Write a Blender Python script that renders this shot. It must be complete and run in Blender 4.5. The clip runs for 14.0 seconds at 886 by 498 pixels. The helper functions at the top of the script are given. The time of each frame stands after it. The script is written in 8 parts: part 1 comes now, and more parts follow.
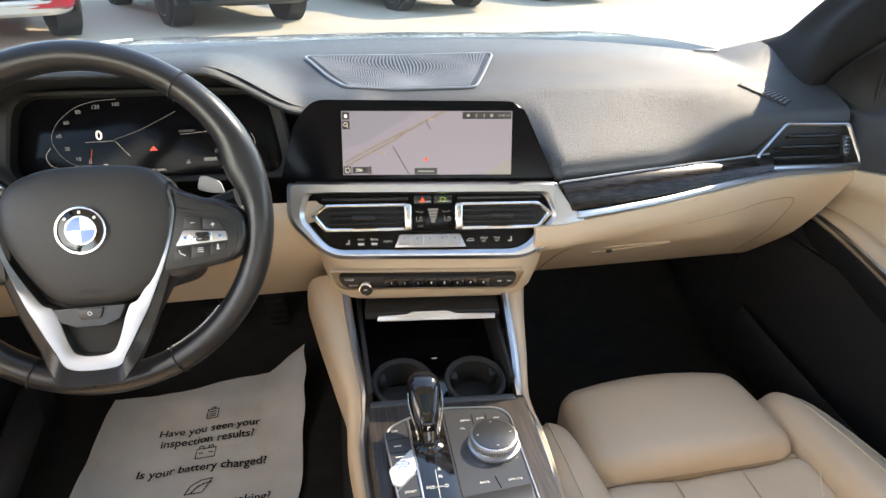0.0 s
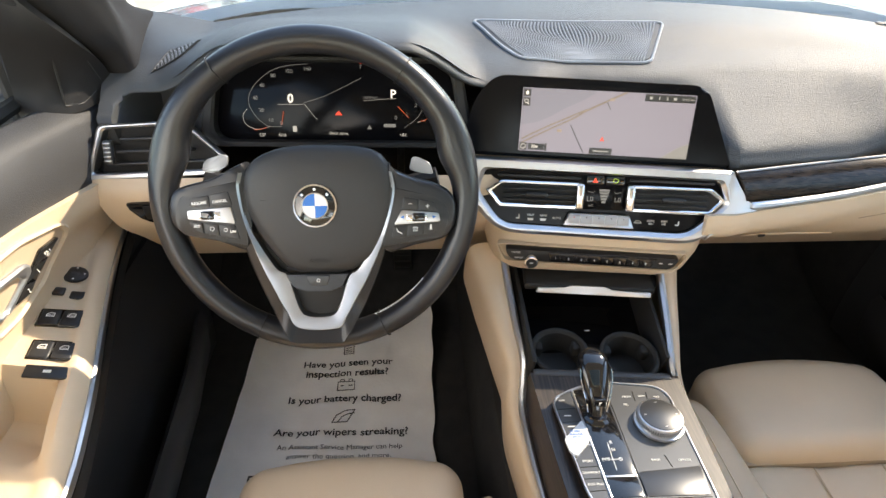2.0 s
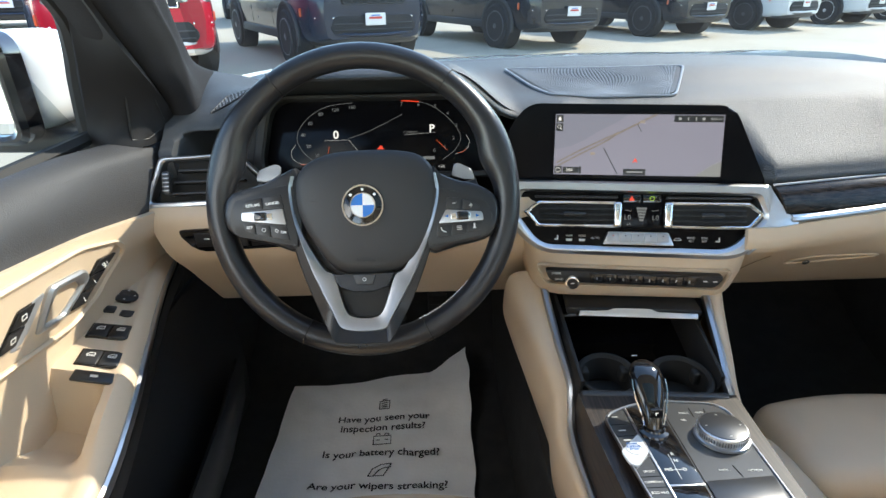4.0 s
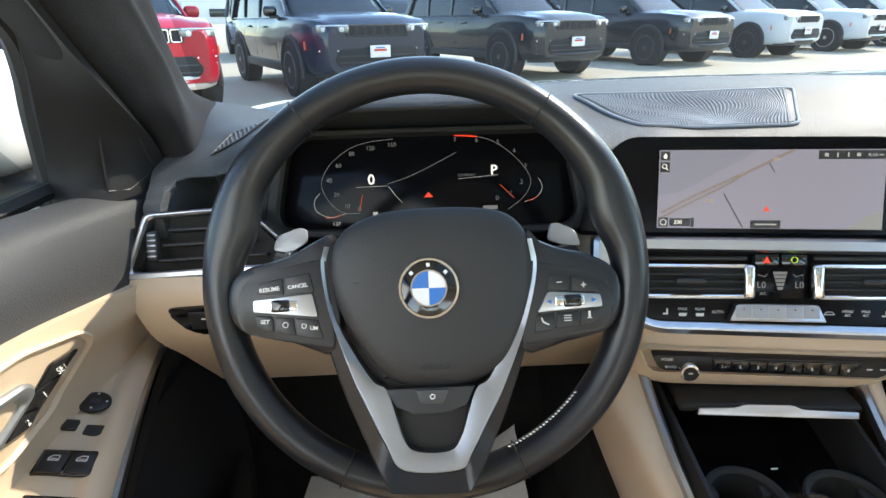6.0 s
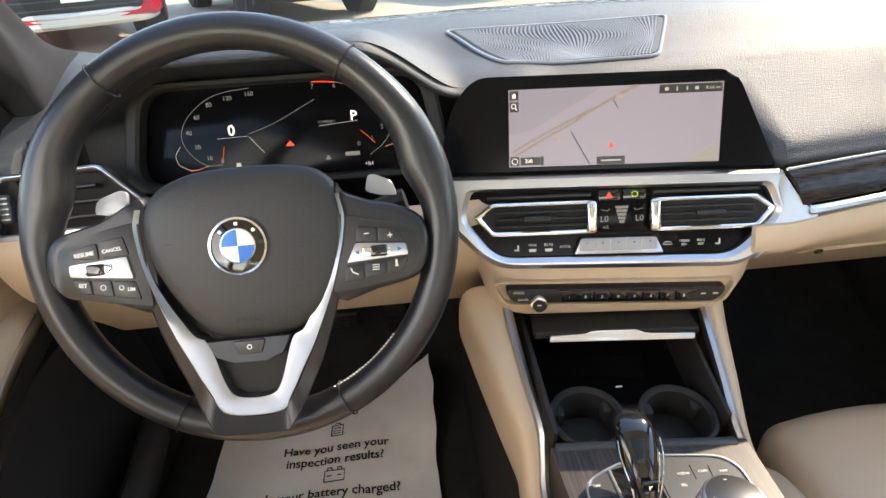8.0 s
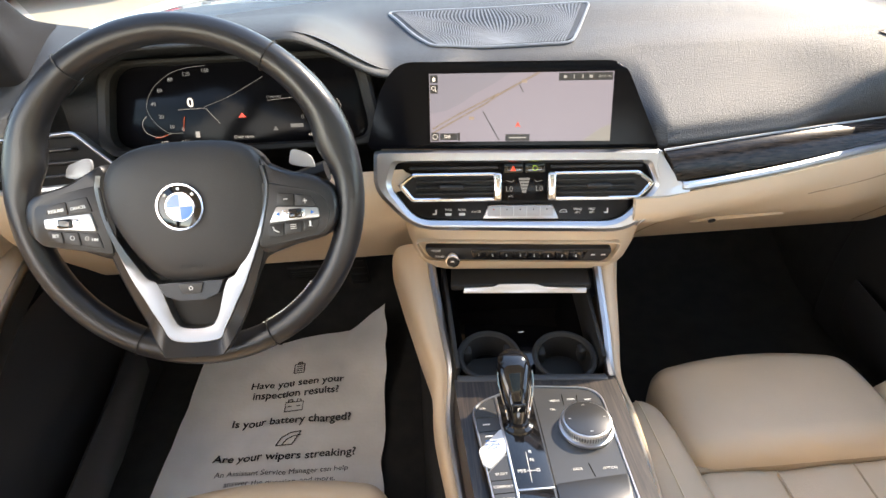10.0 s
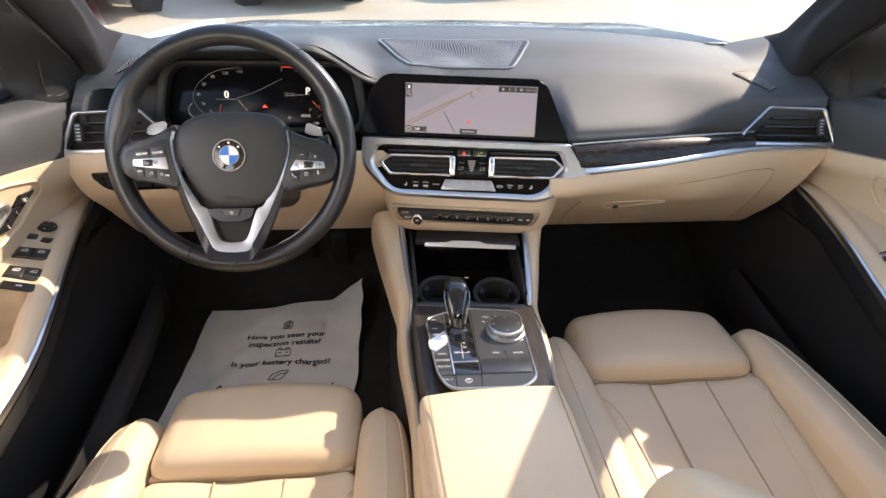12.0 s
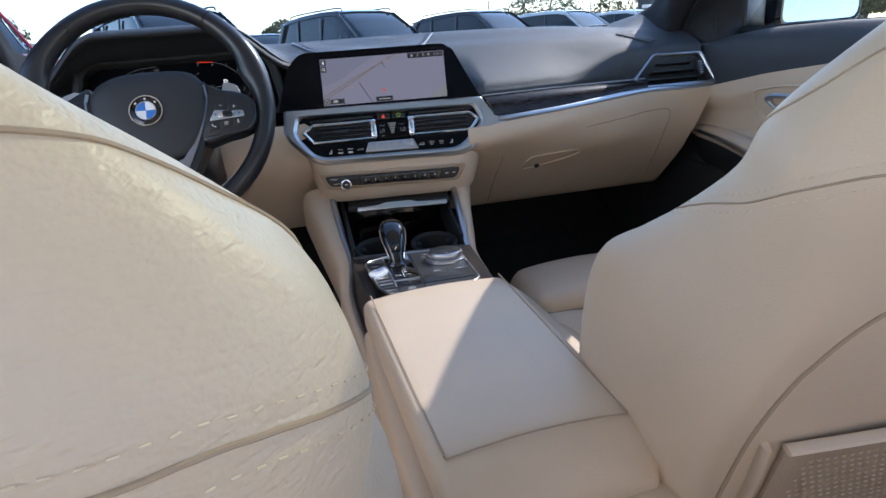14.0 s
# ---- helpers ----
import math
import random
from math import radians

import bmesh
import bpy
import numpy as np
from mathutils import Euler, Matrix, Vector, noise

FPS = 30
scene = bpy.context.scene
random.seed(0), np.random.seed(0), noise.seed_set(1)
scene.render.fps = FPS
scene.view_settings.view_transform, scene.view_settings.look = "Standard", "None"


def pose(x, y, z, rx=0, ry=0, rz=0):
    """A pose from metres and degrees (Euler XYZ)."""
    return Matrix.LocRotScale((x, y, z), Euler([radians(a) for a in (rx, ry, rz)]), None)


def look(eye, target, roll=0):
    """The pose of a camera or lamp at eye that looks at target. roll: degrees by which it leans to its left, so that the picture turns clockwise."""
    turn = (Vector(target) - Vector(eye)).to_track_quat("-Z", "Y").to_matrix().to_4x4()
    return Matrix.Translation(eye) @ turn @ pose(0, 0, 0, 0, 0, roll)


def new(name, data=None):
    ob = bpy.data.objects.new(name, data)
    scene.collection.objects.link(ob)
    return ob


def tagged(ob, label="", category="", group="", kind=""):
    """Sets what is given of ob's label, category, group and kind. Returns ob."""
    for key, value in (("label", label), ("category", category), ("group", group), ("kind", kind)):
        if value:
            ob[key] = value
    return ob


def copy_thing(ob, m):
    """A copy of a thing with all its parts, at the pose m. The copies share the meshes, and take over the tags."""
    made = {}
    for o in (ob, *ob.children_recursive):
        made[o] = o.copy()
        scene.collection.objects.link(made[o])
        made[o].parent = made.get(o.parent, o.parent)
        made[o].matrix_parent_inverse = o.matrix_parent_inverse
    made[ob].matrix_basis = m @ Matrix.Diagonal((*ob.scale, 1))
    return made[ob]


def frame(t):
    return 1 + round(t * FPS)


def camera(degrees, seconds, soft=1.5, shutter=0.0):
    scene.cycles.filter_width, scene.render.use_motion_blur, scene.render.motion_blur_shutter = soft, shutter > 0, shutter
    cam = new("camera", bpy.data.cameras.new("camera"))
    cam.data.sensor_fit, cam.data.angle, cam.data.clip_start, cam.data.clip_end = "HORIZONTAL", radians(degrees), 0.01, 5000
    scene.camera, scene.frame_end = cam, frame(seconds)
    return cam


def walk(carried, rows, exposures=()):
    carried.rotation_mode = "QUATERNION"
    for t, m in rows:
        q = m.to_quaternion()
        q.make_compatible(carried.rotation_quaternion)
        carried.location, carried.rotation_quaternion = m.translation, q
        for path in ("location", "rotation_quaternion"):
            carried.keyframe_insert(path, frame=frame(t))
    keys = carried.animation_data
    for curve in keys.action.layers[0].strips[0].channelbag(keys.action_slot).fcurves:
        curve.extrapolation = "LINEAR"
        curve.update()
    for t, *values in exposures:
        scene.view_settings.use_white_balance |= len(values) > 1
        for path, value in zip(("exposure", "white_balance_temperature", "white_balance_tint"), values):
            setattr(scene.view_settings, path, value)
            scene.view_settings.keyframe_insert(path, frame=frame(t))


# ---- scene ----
cam = camera(76.3, 14.0)
METRES, EYE, TILT, LEAN, TURN, SIDE = 1.66, 1.19, -29.1, -0.6, -10.3, -0.119
ROWS = [
    (0.0, 0.0, 0.0, 0.0, 0.0, 0.0, 0.0),
    (0.5, -0.0148, 0.007, 0.0331, 2.79, -4.79, -1.42),
    (1.0, -0.029, -0.0013, 0.0339, 3.55, -6.38, -2.99),
    (1.5, -0.0679, -0.0147, 0.0362, 5.22, -7.0, -3.67),
    (2.0, -0.099, -0.023, 0.0372, 5.82, -7.43, -3.85),
    (4.5, -0.1142, -0.0267, -0.0606, 8.79, 6.58, -2.77),
    (5.0, -0.1444, 0.0277, -0.0447, 8.94, 8.26, -2.98),
    (5.5, -0.1757, 0.0598, -0.0189, 8.93, 7.9, -2.8),
    (6.0, -0.1731, 0.0777, 0.0008, 8.64, 6.25, -2.03),
    (6.5, -0.1599, 0.0649, 0.0067, 8.23, 4.4, -0.99),
    (7.0, -0.1382, 0.0698, 0.0027, 7.6, 2.55, -0.13),
    (7.5, -0.112, 0.0778, 0.0037, 7.01, 0.68, 0.44),
    (8.0, -0.0866, 0.0768, 0.0137, 6.7, -1.09, 0.81),
    (8.5, -0.0618, 0.0749, 0.0159, 6.74, -3.25, 1.01),
    (9.0, -0.0424, 0.0621, 0.0186, 7.03, -5.54, 0.91),
    (11.5, 0.0085, -0.0955, -0.0199, 5.35, -4.97, -3.1),
    (12.0, 0.0151, -0.1462, -0.0479, 4.66, -1.58, -3.2),
    (12.5, 0.018, -0.1824, -0.0821, 3.96, 2.03, -2.67),
    (13.0, 0.0124, -0.2074, -0.1237, 3.04, 5.11, -1.05),
    (13.5, 0.0113, -0.1968, -0.1693, 1.48, 6.98, 1.71),
    (14.0, 0.0284, -0.1398, -0.217, 0.15, 9.02, 5.51),
]
walk(cam, [(t, pose(SIDE, 0, EYE, TILT, LEAN, TURN) @ pose(METRES * x, METRES * y, METRES * z, 90 + pitch, roll, yaw)) for t, x, y, z, yaw, pitch, roll in ROWS], [(0.0, 2.82, 8400, 12), (1.5, 2.85, 8500, 12), (4.3, 2.44, 7000, 5), (5.5, 2.50, 6900, 3), (6.8, 2.67, 8400, 15), (9.0, 3.00, 8600, 13), (11.5, 2.81, 8400, 17), (12.2, 2.58, 8100, 17), (13.0, 2.28, 6150, 10), (13.5, 2.06, 6050, 1), (14.0, 1.86, 6200, 14)])

from mathutils.bvhtree import BVHTree
# ---- light ----
SUN = Vector((1.11, 0.78, 1.05)).normalized()
world = bpy.data.worlds.new("sky")
scene.world = world
world.use_nodes = True
wn = world.node_tree.nodes
sky = wn.new("ShaderNodeTexSky")
sky.sky_type, sky.sun_disc = "NISHITA", False
sky.sun_elevation = math.asin(SUN.z)
sky.sun_rotation = math.atan2(SUN.x, SUN.y)
sky.dust_density, sky.ozone_density = 0.15, 2.6
world.node_tree.links.new(sky.outputs[0], wn["Background"].inputs[0])
wn["Background"].inputs[1].default_value = 0.15
sun = bpy.data.lights.new("sun", "SUN")
sun.energy, sun.angle, sun.color = 1.25, radians(0.53), (1.0, 0.965, 0.90)
new("sun", sun).matrix_world = look(SUN * 50, (0, 0, 0))

# added fill lamp in the rear window opening, unseen behind the front seats
rear = bpy.data.lights.new("rear_window_fill", "AREA")
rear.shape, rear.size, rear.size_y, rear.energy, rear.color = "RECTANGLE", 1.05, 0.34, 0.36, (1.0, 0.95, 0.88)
new("rear_window_fill", rear).matrix_world = look((0, -1.08, 1.16), (0, 0.6, 0.75))

# added fill lamp at the cabin's rear on the driver's side, out of view
flank_fill = bpy.data.lights.new("rear_left_fill", "AREA")
flank_fill.shape, flank_fill.size, flank_fill.size_y, flank_fill.energy, flank_fill.color = "RECTANGLE", 0.75, 0.60, 0.36, (1.0, 0.96, 0.91)
new("rear_left_fill", flank_fill).matrix_world = look((-0.74, -0.62, 0.98), (0.3, 0.35, 0.62))

# added warm fill lamp at the driver's window, beside the seat and out of view
window_fill = bpy.data.lights.new("driver_window_fill", "AREA")
window_fill.shape, window_fill.size, window_fill.size_y, window_fill.energy, window_fill.color = "RECTANGLE", 0.46, 0.26, 0.35, (1.0, 0.92, 0.83)
new("driver_window_fill", window_fill).matrix_world = look((-0.775, 0.16, 1.13), (0.55, 0.75, 0.62))

# ---- materials ----
def material(name, colour, rough=0.5, metal=0.0, grain=0.0, size=400.0, vary=0.0, blotch=6.0, coat=0.0, kind="noise", spec=0.5, ramp=None, island=0.0):
    """Principled surface: colour varied at two scales, relief of the given strength and cells per metre."""
    m = bpy.data.materials.new(name)
    m.use_nodes = True
    n, l = m.node_tree.nodes, m.node_tree.links
    b = n["Principled BSDF"]
    b.inputs["Base Color"].default_value = (*colour, 1)
    b.inputs["Roughness"].default_value, b.inputs["Metallic"].default_value = rough, metal
    b.inputs["Specular IOR Level"].default_value = spec
    b.inputs["Coat Weight"].default_value, b.inputs["Coat Roughness"].default_value = coat, 0.06
    co = n.new("ShaderNodeTexCoord")
    if vary or ramp:
        big = n.new("ShaderNodeTexNoise")
        big.inputs["Scale"].default_value, big.inputs["Detail"].default_value = blotch, 6
        l.new(co.outputs["Object"], big.inputs["Vector"])
        cr = n.new("ShaderNodeValToRGB")
        lo, hi = ramp or ([c * (1 - vary) for c in colour], [min(1, c * (1 + vary)) for c in colour])
        cr.color_ramp.elements[0].color, cr.color_ramp.elements[1].color = (*lo, 1), (*hi, 1)
        cr.color_ramp.elements[0].position, cr.color_ramp.elements[1].position = 0.32, 0.68
        l.new(big.outputs["Fac"], cr.inputs[0])
        last = cr.outputs[0]
        l.new(last, b.inputs["Base Color"])
        rr = n.new("ShaderNodeMapRange")
        rr.inputs["To Min"].default_value, rr.inputs["To Max"].default_value = max(0, rough - 0.06), min(1, rough + 0.06)
        l.new(big.outputs["Fac"], rr.inputs[0])
        l.new(rr.outputs[0], b.inputs["Roughness"])
    if grain:
        if kind == "leather":
            fine = n.new("ShaderNodeTexVoronoi")
            fine.inputs["Scale"].default_value = size
            src = fine.outputs["Distance"]
        else:
            fine = n.new("ShaderNodeTexNoise")
            fine.inputs["Scale"].default_value, fine.inputs["Detail"].default_value = size, 3
            src = fine.outputs["Fac"]
        l.new(co.outputs["Object"], fine.inputs["Vector"])
        bump = n.new("ShaderNodeBump")
        bump.inputs["Strength"].default_value, bump.inputs["Distance"].default_value = grain, 0.35 / size
        l.new(src, bump.inputs["Height"])
        l.new(bump.outputs[0], b.inputs["Normal"])
    return m


def wrinkled(name, colour, rough, size, strength, stretch, detail=3.0, bend=0.6, deep=0.004):
    """Leather with a fine pebble and long shallow creases."""
    m = material(name, colour, rough, grain=0.25, size=size, kind="leather", vary=0.04, blotch=9)
    n, l = m.node_tree.nodes, m.node_tree.links
    b = n["Principled BSDF"]
    co = n["Texture Coordinate"]
    mp = n.new("ShaderNodeMapping")
    mp.inputs["Scale"].default_value = stretch
    cr = n.new("ShaderNodeTexNoise")
    cr.inputs["Scale"].default_value, cr.inputs["Detail"].default_value, cr.inputs["Distortion"].default_value = 1, detail, bend
    l.new(co.outputs["Object"], mp.inputs[0])
    l.new(mp.outputs[0], cr.inputs["Vector"])
    bump = n.new("ShaderNodeBump")
    bump.inputs["Strength"].default_value, bump.inputs["Distance"].default_value = strength, deep
    l.new(cr.outputs["Fac"], bump.inputs["Height"])
    l.new(n["Bump"].outputs[0], bump.inputs["Normal"])
    l.new(bump.outputs[0], b.inputs["Normal"])
    return m


def wood_grain(name, dark, light, rough, scale, coat=0.0, spec=0.5):
    m = material(name, dark, rough, coat=coat, spec=spec)
    n, l = m.node_tree.nodes, m.node_tree.links
    co, mp, wv, ns, cr = n["Texture Coordinate"], n.new("ShaderNodeMapping"), n.new("ShaderNodeTexNoise"), n.new("ShaderNodeTexNoise"), n.new("ShaderNodeValToRGB")
    mp.inputs["Scale"].default_value = scale
    wv.inputs["Scale"].default_value, wv.inputs["Detail"].default_value, wv.inputs["Distortion"].default_value = 1.0, 8, 0.4
    cr.color_ramp.elements[0].color, cr.color_ramp.elements[1].color = (*dark, 1), (*light, 1)
    cr.color_ramp.elements[0].position, cr.color_ramp.elements[1].position = 0.4, 0.66
    l.new(co.outputs["Object"], mp.inputs[0])
    l.new(mp.outputs[0], wv.inputs["Vector"])
    l.new(wv.outputs["Fac"], cr.inputs[0])
    l.new(cr.outputs[0], n["Principled BSDF"].inputs["Base Color"])
    return m


def glow(name, colour, strength):
    m = material(name, (0.01, 0.01, 0.01), 0.3)
    b = m.node_tree.nodes["Principled BSDF"]
    b.inputs["Emission Color"].default_value = (*colour, 1)
    b.inputs["Emission Strength"].default_value = strength
    return m


def thin_glass(name, tint, gloss=1.0):
    m = bpy.data.materials.new(name)
    m.use_nodes = True
    n, l = m.node_tree.nodes, m.node_tree.links
    n.remove(n["Principled BSDF"])
    t, g, f, mx = n.new("ShaderNodeBsdfTransparent"), n.new("ShaderNodeBsdfGlossy"), n.new("ShaderNodeLayerWeight"), n.new("ShaderNodeMixShader")
    t.inputs[0].default_value = (*tint, 1)
    g.inputs["Roughness"].default_value = 0.02
    g.inputs["Color"].default_value = (gloss, gloss, gloss, 1)
    f.inputs["Blend"].default_value = 0.5
    pw, ad = n.new("ShaderNodeMath"), n.new("ShaderNodeMath")
    pw.operation, ad.operation = "POWER", "MULTIPLY_ADD"
    pw.inputs[1].default_value, ad.inputs[1].default_value, ad.inputs[2].default_value = 4.0, 0.80, 0.05
    l.new(f.outputs["Facing"], pw.inputs[0])
    l.new(pw.outputs[0], ad.inputs[0])
    l.new(ad.outputs[0], mx.inputs[0])
    l.new(t.outputs[0], mx.inputs[1])
    l.new(g.outputs[0], mx.inputs[2])
    l.new(mx.outputs[0], n["Material Output"].inputs[0])
    return m


M = {}
M["beige"] = wrinkled("beige_leather", (0.62, 0.49, 0.355), 0.42, 620, 0.10, (40, 14, 40))
M["beige_hide"] = wrinkled("beige_creased_leather", (0.62, 0.50, 0.37), 0.45, 620, 0.55, (150, 200, 560), 0.4, 0.8, 0.0009)
M["beige_trim"] = material("beige_soft_plastic", (0.62, 0.485, 0.345), 0.5, grain=0.25, size=900, vary=0.03, kind="leather")
# browner than the beige trim: the handle cup's shade is in this colour
M["cup_shade"] = material("shaded_beige_plastic", (0.56, 0.42, 0.27), 0.5, vary=0.05)
M["seam"] = material("beige_seam", (0.40, 0.30, 0.205), 0.7)
M["thread"] = material("cream_thread", (0.72, 0.60, 0.44), 0.7)
M["dash"] = material("black_grained_dash", (0.0494, 0.0540, 0.0592), 0.56, grain=0.9, size=620, vary=0.12, kind="leather", spec=0.45)
M["door_top"] = material("black_grained_door_top", (0.046, 0.047, 0.050), 0.55, grain=0.5, size=560, vary=0.14, kind="leather", spec=0.32)
M["stud"] = material("grey_grille_plastic", (0.27, 0.27, 0.275), 0.38, vary=0.05)
M["black"] = material("black_plastic", (0.018, 0.018, 0.019), 0.45, grain=0.2, size=900, vary=0.1)
M["gloss"] = material("gloss_black", (0.006, 0.006, 0.007), 0.08, coat=0.5, vary=0.05)
M["rubber"] = material("dark_rubber", (0.012, 0.012, 0.012), 0.7, grain=0.3, size=600)
M["rim"] = material("black_wheel_leather", (0.013, 0.014, 0.017), 0.30, grain=0.15, size=1100, vary=0.10, kind="leather", blotch=14)
M["pad"] = material("charcoal_airbag_cover", (0.020, 0.020, 0.021), 0.50, grain=0.4, size=1000, vary=0.06, kind="leather")
M["silver"] = material("satin_silver", (0.52, 0.53, 0.55), 0.31, metal=1.0, grain=0.06, size=1500, vary=0.03)
M["spoke_silver"] = material("brushed_spoke_silver", (0.27, 0.28, 0.30), 0.32, metal=1.0, grain=0.06, size=1500, vary=0.05)
M["paddle"] = material("satin_grey_paddle", (0.36, 0.37, 0.39), 0.42, metal=0.3)
M["handle_silver"] = material("satin_handle_silver", (0.38, 0.39, 0.40), 0.34, metal=0.6, vary=0.03)
M["chrome"] = material("bright_chrome", (0.80, 0.80, 0.81), 0.10, metal=1.0)
M["panel_grey"] = material("satin_grey_panel", (0.075, 0.078, 0.082), 0.34, metal=0.55, grain=0.05, size=1500, vary=0.05)
M["cover_grey"] = material("satin_grey_cover", (0.060, 0.062, 0.066), 0.30, metal=0.55, grain=0.05, size=1500, vary=0.05)
M["grey"] = material("dark_grey_key", (0.045, 0.046, 0.048), 0.42, vary=0.05)
M["pale_key"] = material("pale_grey_key", (0.62, 0.66, 0.70), 0.32, vary=0.03)
M["key"] = material("black_key", (0.016, 0.016, 0.017), 0.38, vary=0.05)
M["white_mark"] = material("white_print", (0.72, 0.72, 0.70), 0.5)
M["carpet"] = material("black_carpet", (0.020, 0.020, 0.020), 0.95, grain=1.0, size=500, vary=0.3, blotch=30)
M["headliner"] = material("pale_grey_headliner", (0.76, 0.75, 0.72), 0.9, grain=0.4, size=900, vary=0.04)
M["sail"] = material("black_sail_plastic", (0.014, 0.014, 0.015), 0.6, grain=0.2, size=900, vary=0.1, spec=0.3)
M["seam_black"] = material("black_gap", (0.006, 0.006, 0.006), 0.8)
M["pillar"] = material("black_woven_pillar_cloth", (0.015, 0.015, 0.017), 0.9, spec=0.25, grain=0.9, size=700, vary=0.15)
M["wood"] = wood_grain("dark_grey_ash", (0.010, 0.008, 0.007), (0.040, 0.030, 0.024), 0.24, (14, 420, 420), spec=0.28)
M["wood_long"] = wood_grain("dark_ash_console", (0.012, 0.009, 0.0075), (0.050, 0.036, 0.028), 0.38, (380, 12, 380), 0.05)
M["screen_frame"] = material("screen_glass_black", (0.004, 0.004, 0.005), 0.14, spec=0.10)
M["map"] = glow("map_lilac", (0.43, 0.42, 0.56), 0.115)
M["map_dark"] = glow("map_lilac_shade", (0.37, 0.38, 0.51), 0.112)
M["map_pale"] = glow("map_grey_green", (0.44, 0.45, 0.46), 0.112)
M["road_yellow"] = glow("map_road_tan", (0.20, 0.14, 0.09), 0.12)
M["road_white"] = glow("map_road_cream", (0.50, 0.42, 0.36), 0.12)
M["road_grey"] = glow("map_road_grey", (0.08, 0.08, 0.11), 0.140)
M["icon_black"] = glow("screen_dark_icon", (0.02, 0.02, 0.02), 0.078)
M["icon_white"] = glow("screen_white", (0.85, 0.85, 0.85), 0.234)
M["icon_grey"] = glow("screen_grey", (0.35, 0.36, 0.37), 0.218)
M["icon_faint"] = glow("screen_faint_grey", (0.30, 0.32, 0.34), 0.075)
M["icon_dim"] = glow("screen_dim_grey", (0.30, 0.32, 0.34), 0.10)
M["icon_red"] = glow("screen_red", (0.75, 0.05, 0.02), 0.250)
M["icon_orange"] = glow("screen_orange", (0.75, 0.12, 0.04), 0.11)
M["icon_green"] = glow("screen_green", (0.35, 0.6, 0.05), 0.273)
M["blue"] = material("enamel_blue", (0.03, 0.17, 0.52), 0.15, coat=0.6)
M["enamel_white"] = material("enamel_white", (0.75, 0.77, 0.78), 0.15, coat=0.6)
M["paper"] = material("off_white_paper_mat", (0.85, 0.84, 0.82), 0.85, grain=0.3, size=160, vary=0.05, blotch=14)
M["ink"] = material("black_ink", (0.02, 0.02, 0.022), 0.8)
M["glass"] = thin_glass("clear_car_glass", (0.68, 0.72, 0.72))
M["roof_glass"] = thin_glass("green_tinted_roof_glass", (0.62, 0.64, 0.56))
M["mesh_cloth"] = material("beige_net", (0.45, 0.35, 0.25), 0.8, grain=0.8, size=300)
M["hood"] = material("white_body_paint", (0.74, 0.76, 0.75), 0.22, coat=1.0, vary=0.02)
M["net"] = material("beige_net_thread", (0.50, 0.39, 0.28), 0.8, grain=0.3, size=900)
M["red_button"] = material("red_plastic", (0.5, 0.03, 0.02), 0.4)


# ---- shape tools ----
def part(name, bm, mat, parent=None, label="", smooth=True, m=None):
    """One mesh object from a bmesh, under a thing or a part."""
    me = bpy.data.meshes.new(name)
    bmesh.ops.recalc_face_normals(bm, faces=bm.faces)
    bm.to_mesh(me)
    bm.free()
    for p in me.polygons:
        p.use_smooth = smooth
    if smooth:
        me.set_sharp_from_angle(angle=radians(38))
    me.materials.append(M[mat] if isinstance(mat, str) else mat)
    ob = new(name, me)
    if parent is not None:
        ob.parent = parent
    if m is not None:
        ob.matrix_basis = m
    if label:
        ob["label"] = label
    return ob


def thing(name, label, category, m=None, group="", kind=""):
    """A top-level Empty at the base of a thing."""
    ob = tagged(new(name), label, category, group, kind)
    ob.empty_display_size = 0.05
    if m is not None:
        ob.matrix_basis = m
    return ob


def rbox(sx, sy, sz, r, n=3, at=(0, 0, 0), warp=None, cuts=0):
    """Box with rounded edges of radius r; warp bends its points; cuts adds spans along the flat sides."""
    bm = bmesh.new()
    r = min(r, 0.499 * min(sx, sy, sz))

    def ticks(s):
        h = s / 2 - r
        a = [-h - r * math.cos(k / n * math.pi / 2) for k in range(n)]
        mid = [-h + 2 * h * k / (cuts + 1) for k in range(cuts + 2)]
        return a + mid + [-v for v in reversed(a)]

    X, Y, Z = ticks(sx), ticks(sy), ticks(sz)
    seen = {}

    def vert(p):
        if p not in seen:
            c = [max(-(s / 2 - r), min(s / 2 - r, v)) for v, s in zip(p, (sx, sy, sz))]
            d = Vector(p) - Vector(c)
            q = Vector(c) + (d.normalized() * r if d.length > 1e-9 else Vector())
            q = q + Vector(at)
            seen[p] = bm.verts.new(warp(q) if warp else q)
        return seen[p]

    for axis in range(3):
        T = [X, Y, Z]
        A, B = T[(axis + 1) % 3], T[(axis + 2) % 3]
        for end in (T[axis][0], T[axis][-1]):
            for i in range(len(A) - 1):
                for j in range(len(B) - 1):
                    quad = []
                    for a, b in ((A[i], B[j]), (A[i + 1], B[j]), (A[i + 1], B[j + 1]), (A[i], B[j + 1])):
                        p = [0, 0, 0]
                        p[axis], p[(axis + 1) % 3], p[(axis + 2) % 3] = end, a, b
                        quad.append(vert(tuple(p)))
                    if len(set(quad)) > 2:
                        try:
                            bm.faces.new(quad)
                        except ValueError:
                            pass
    return bm


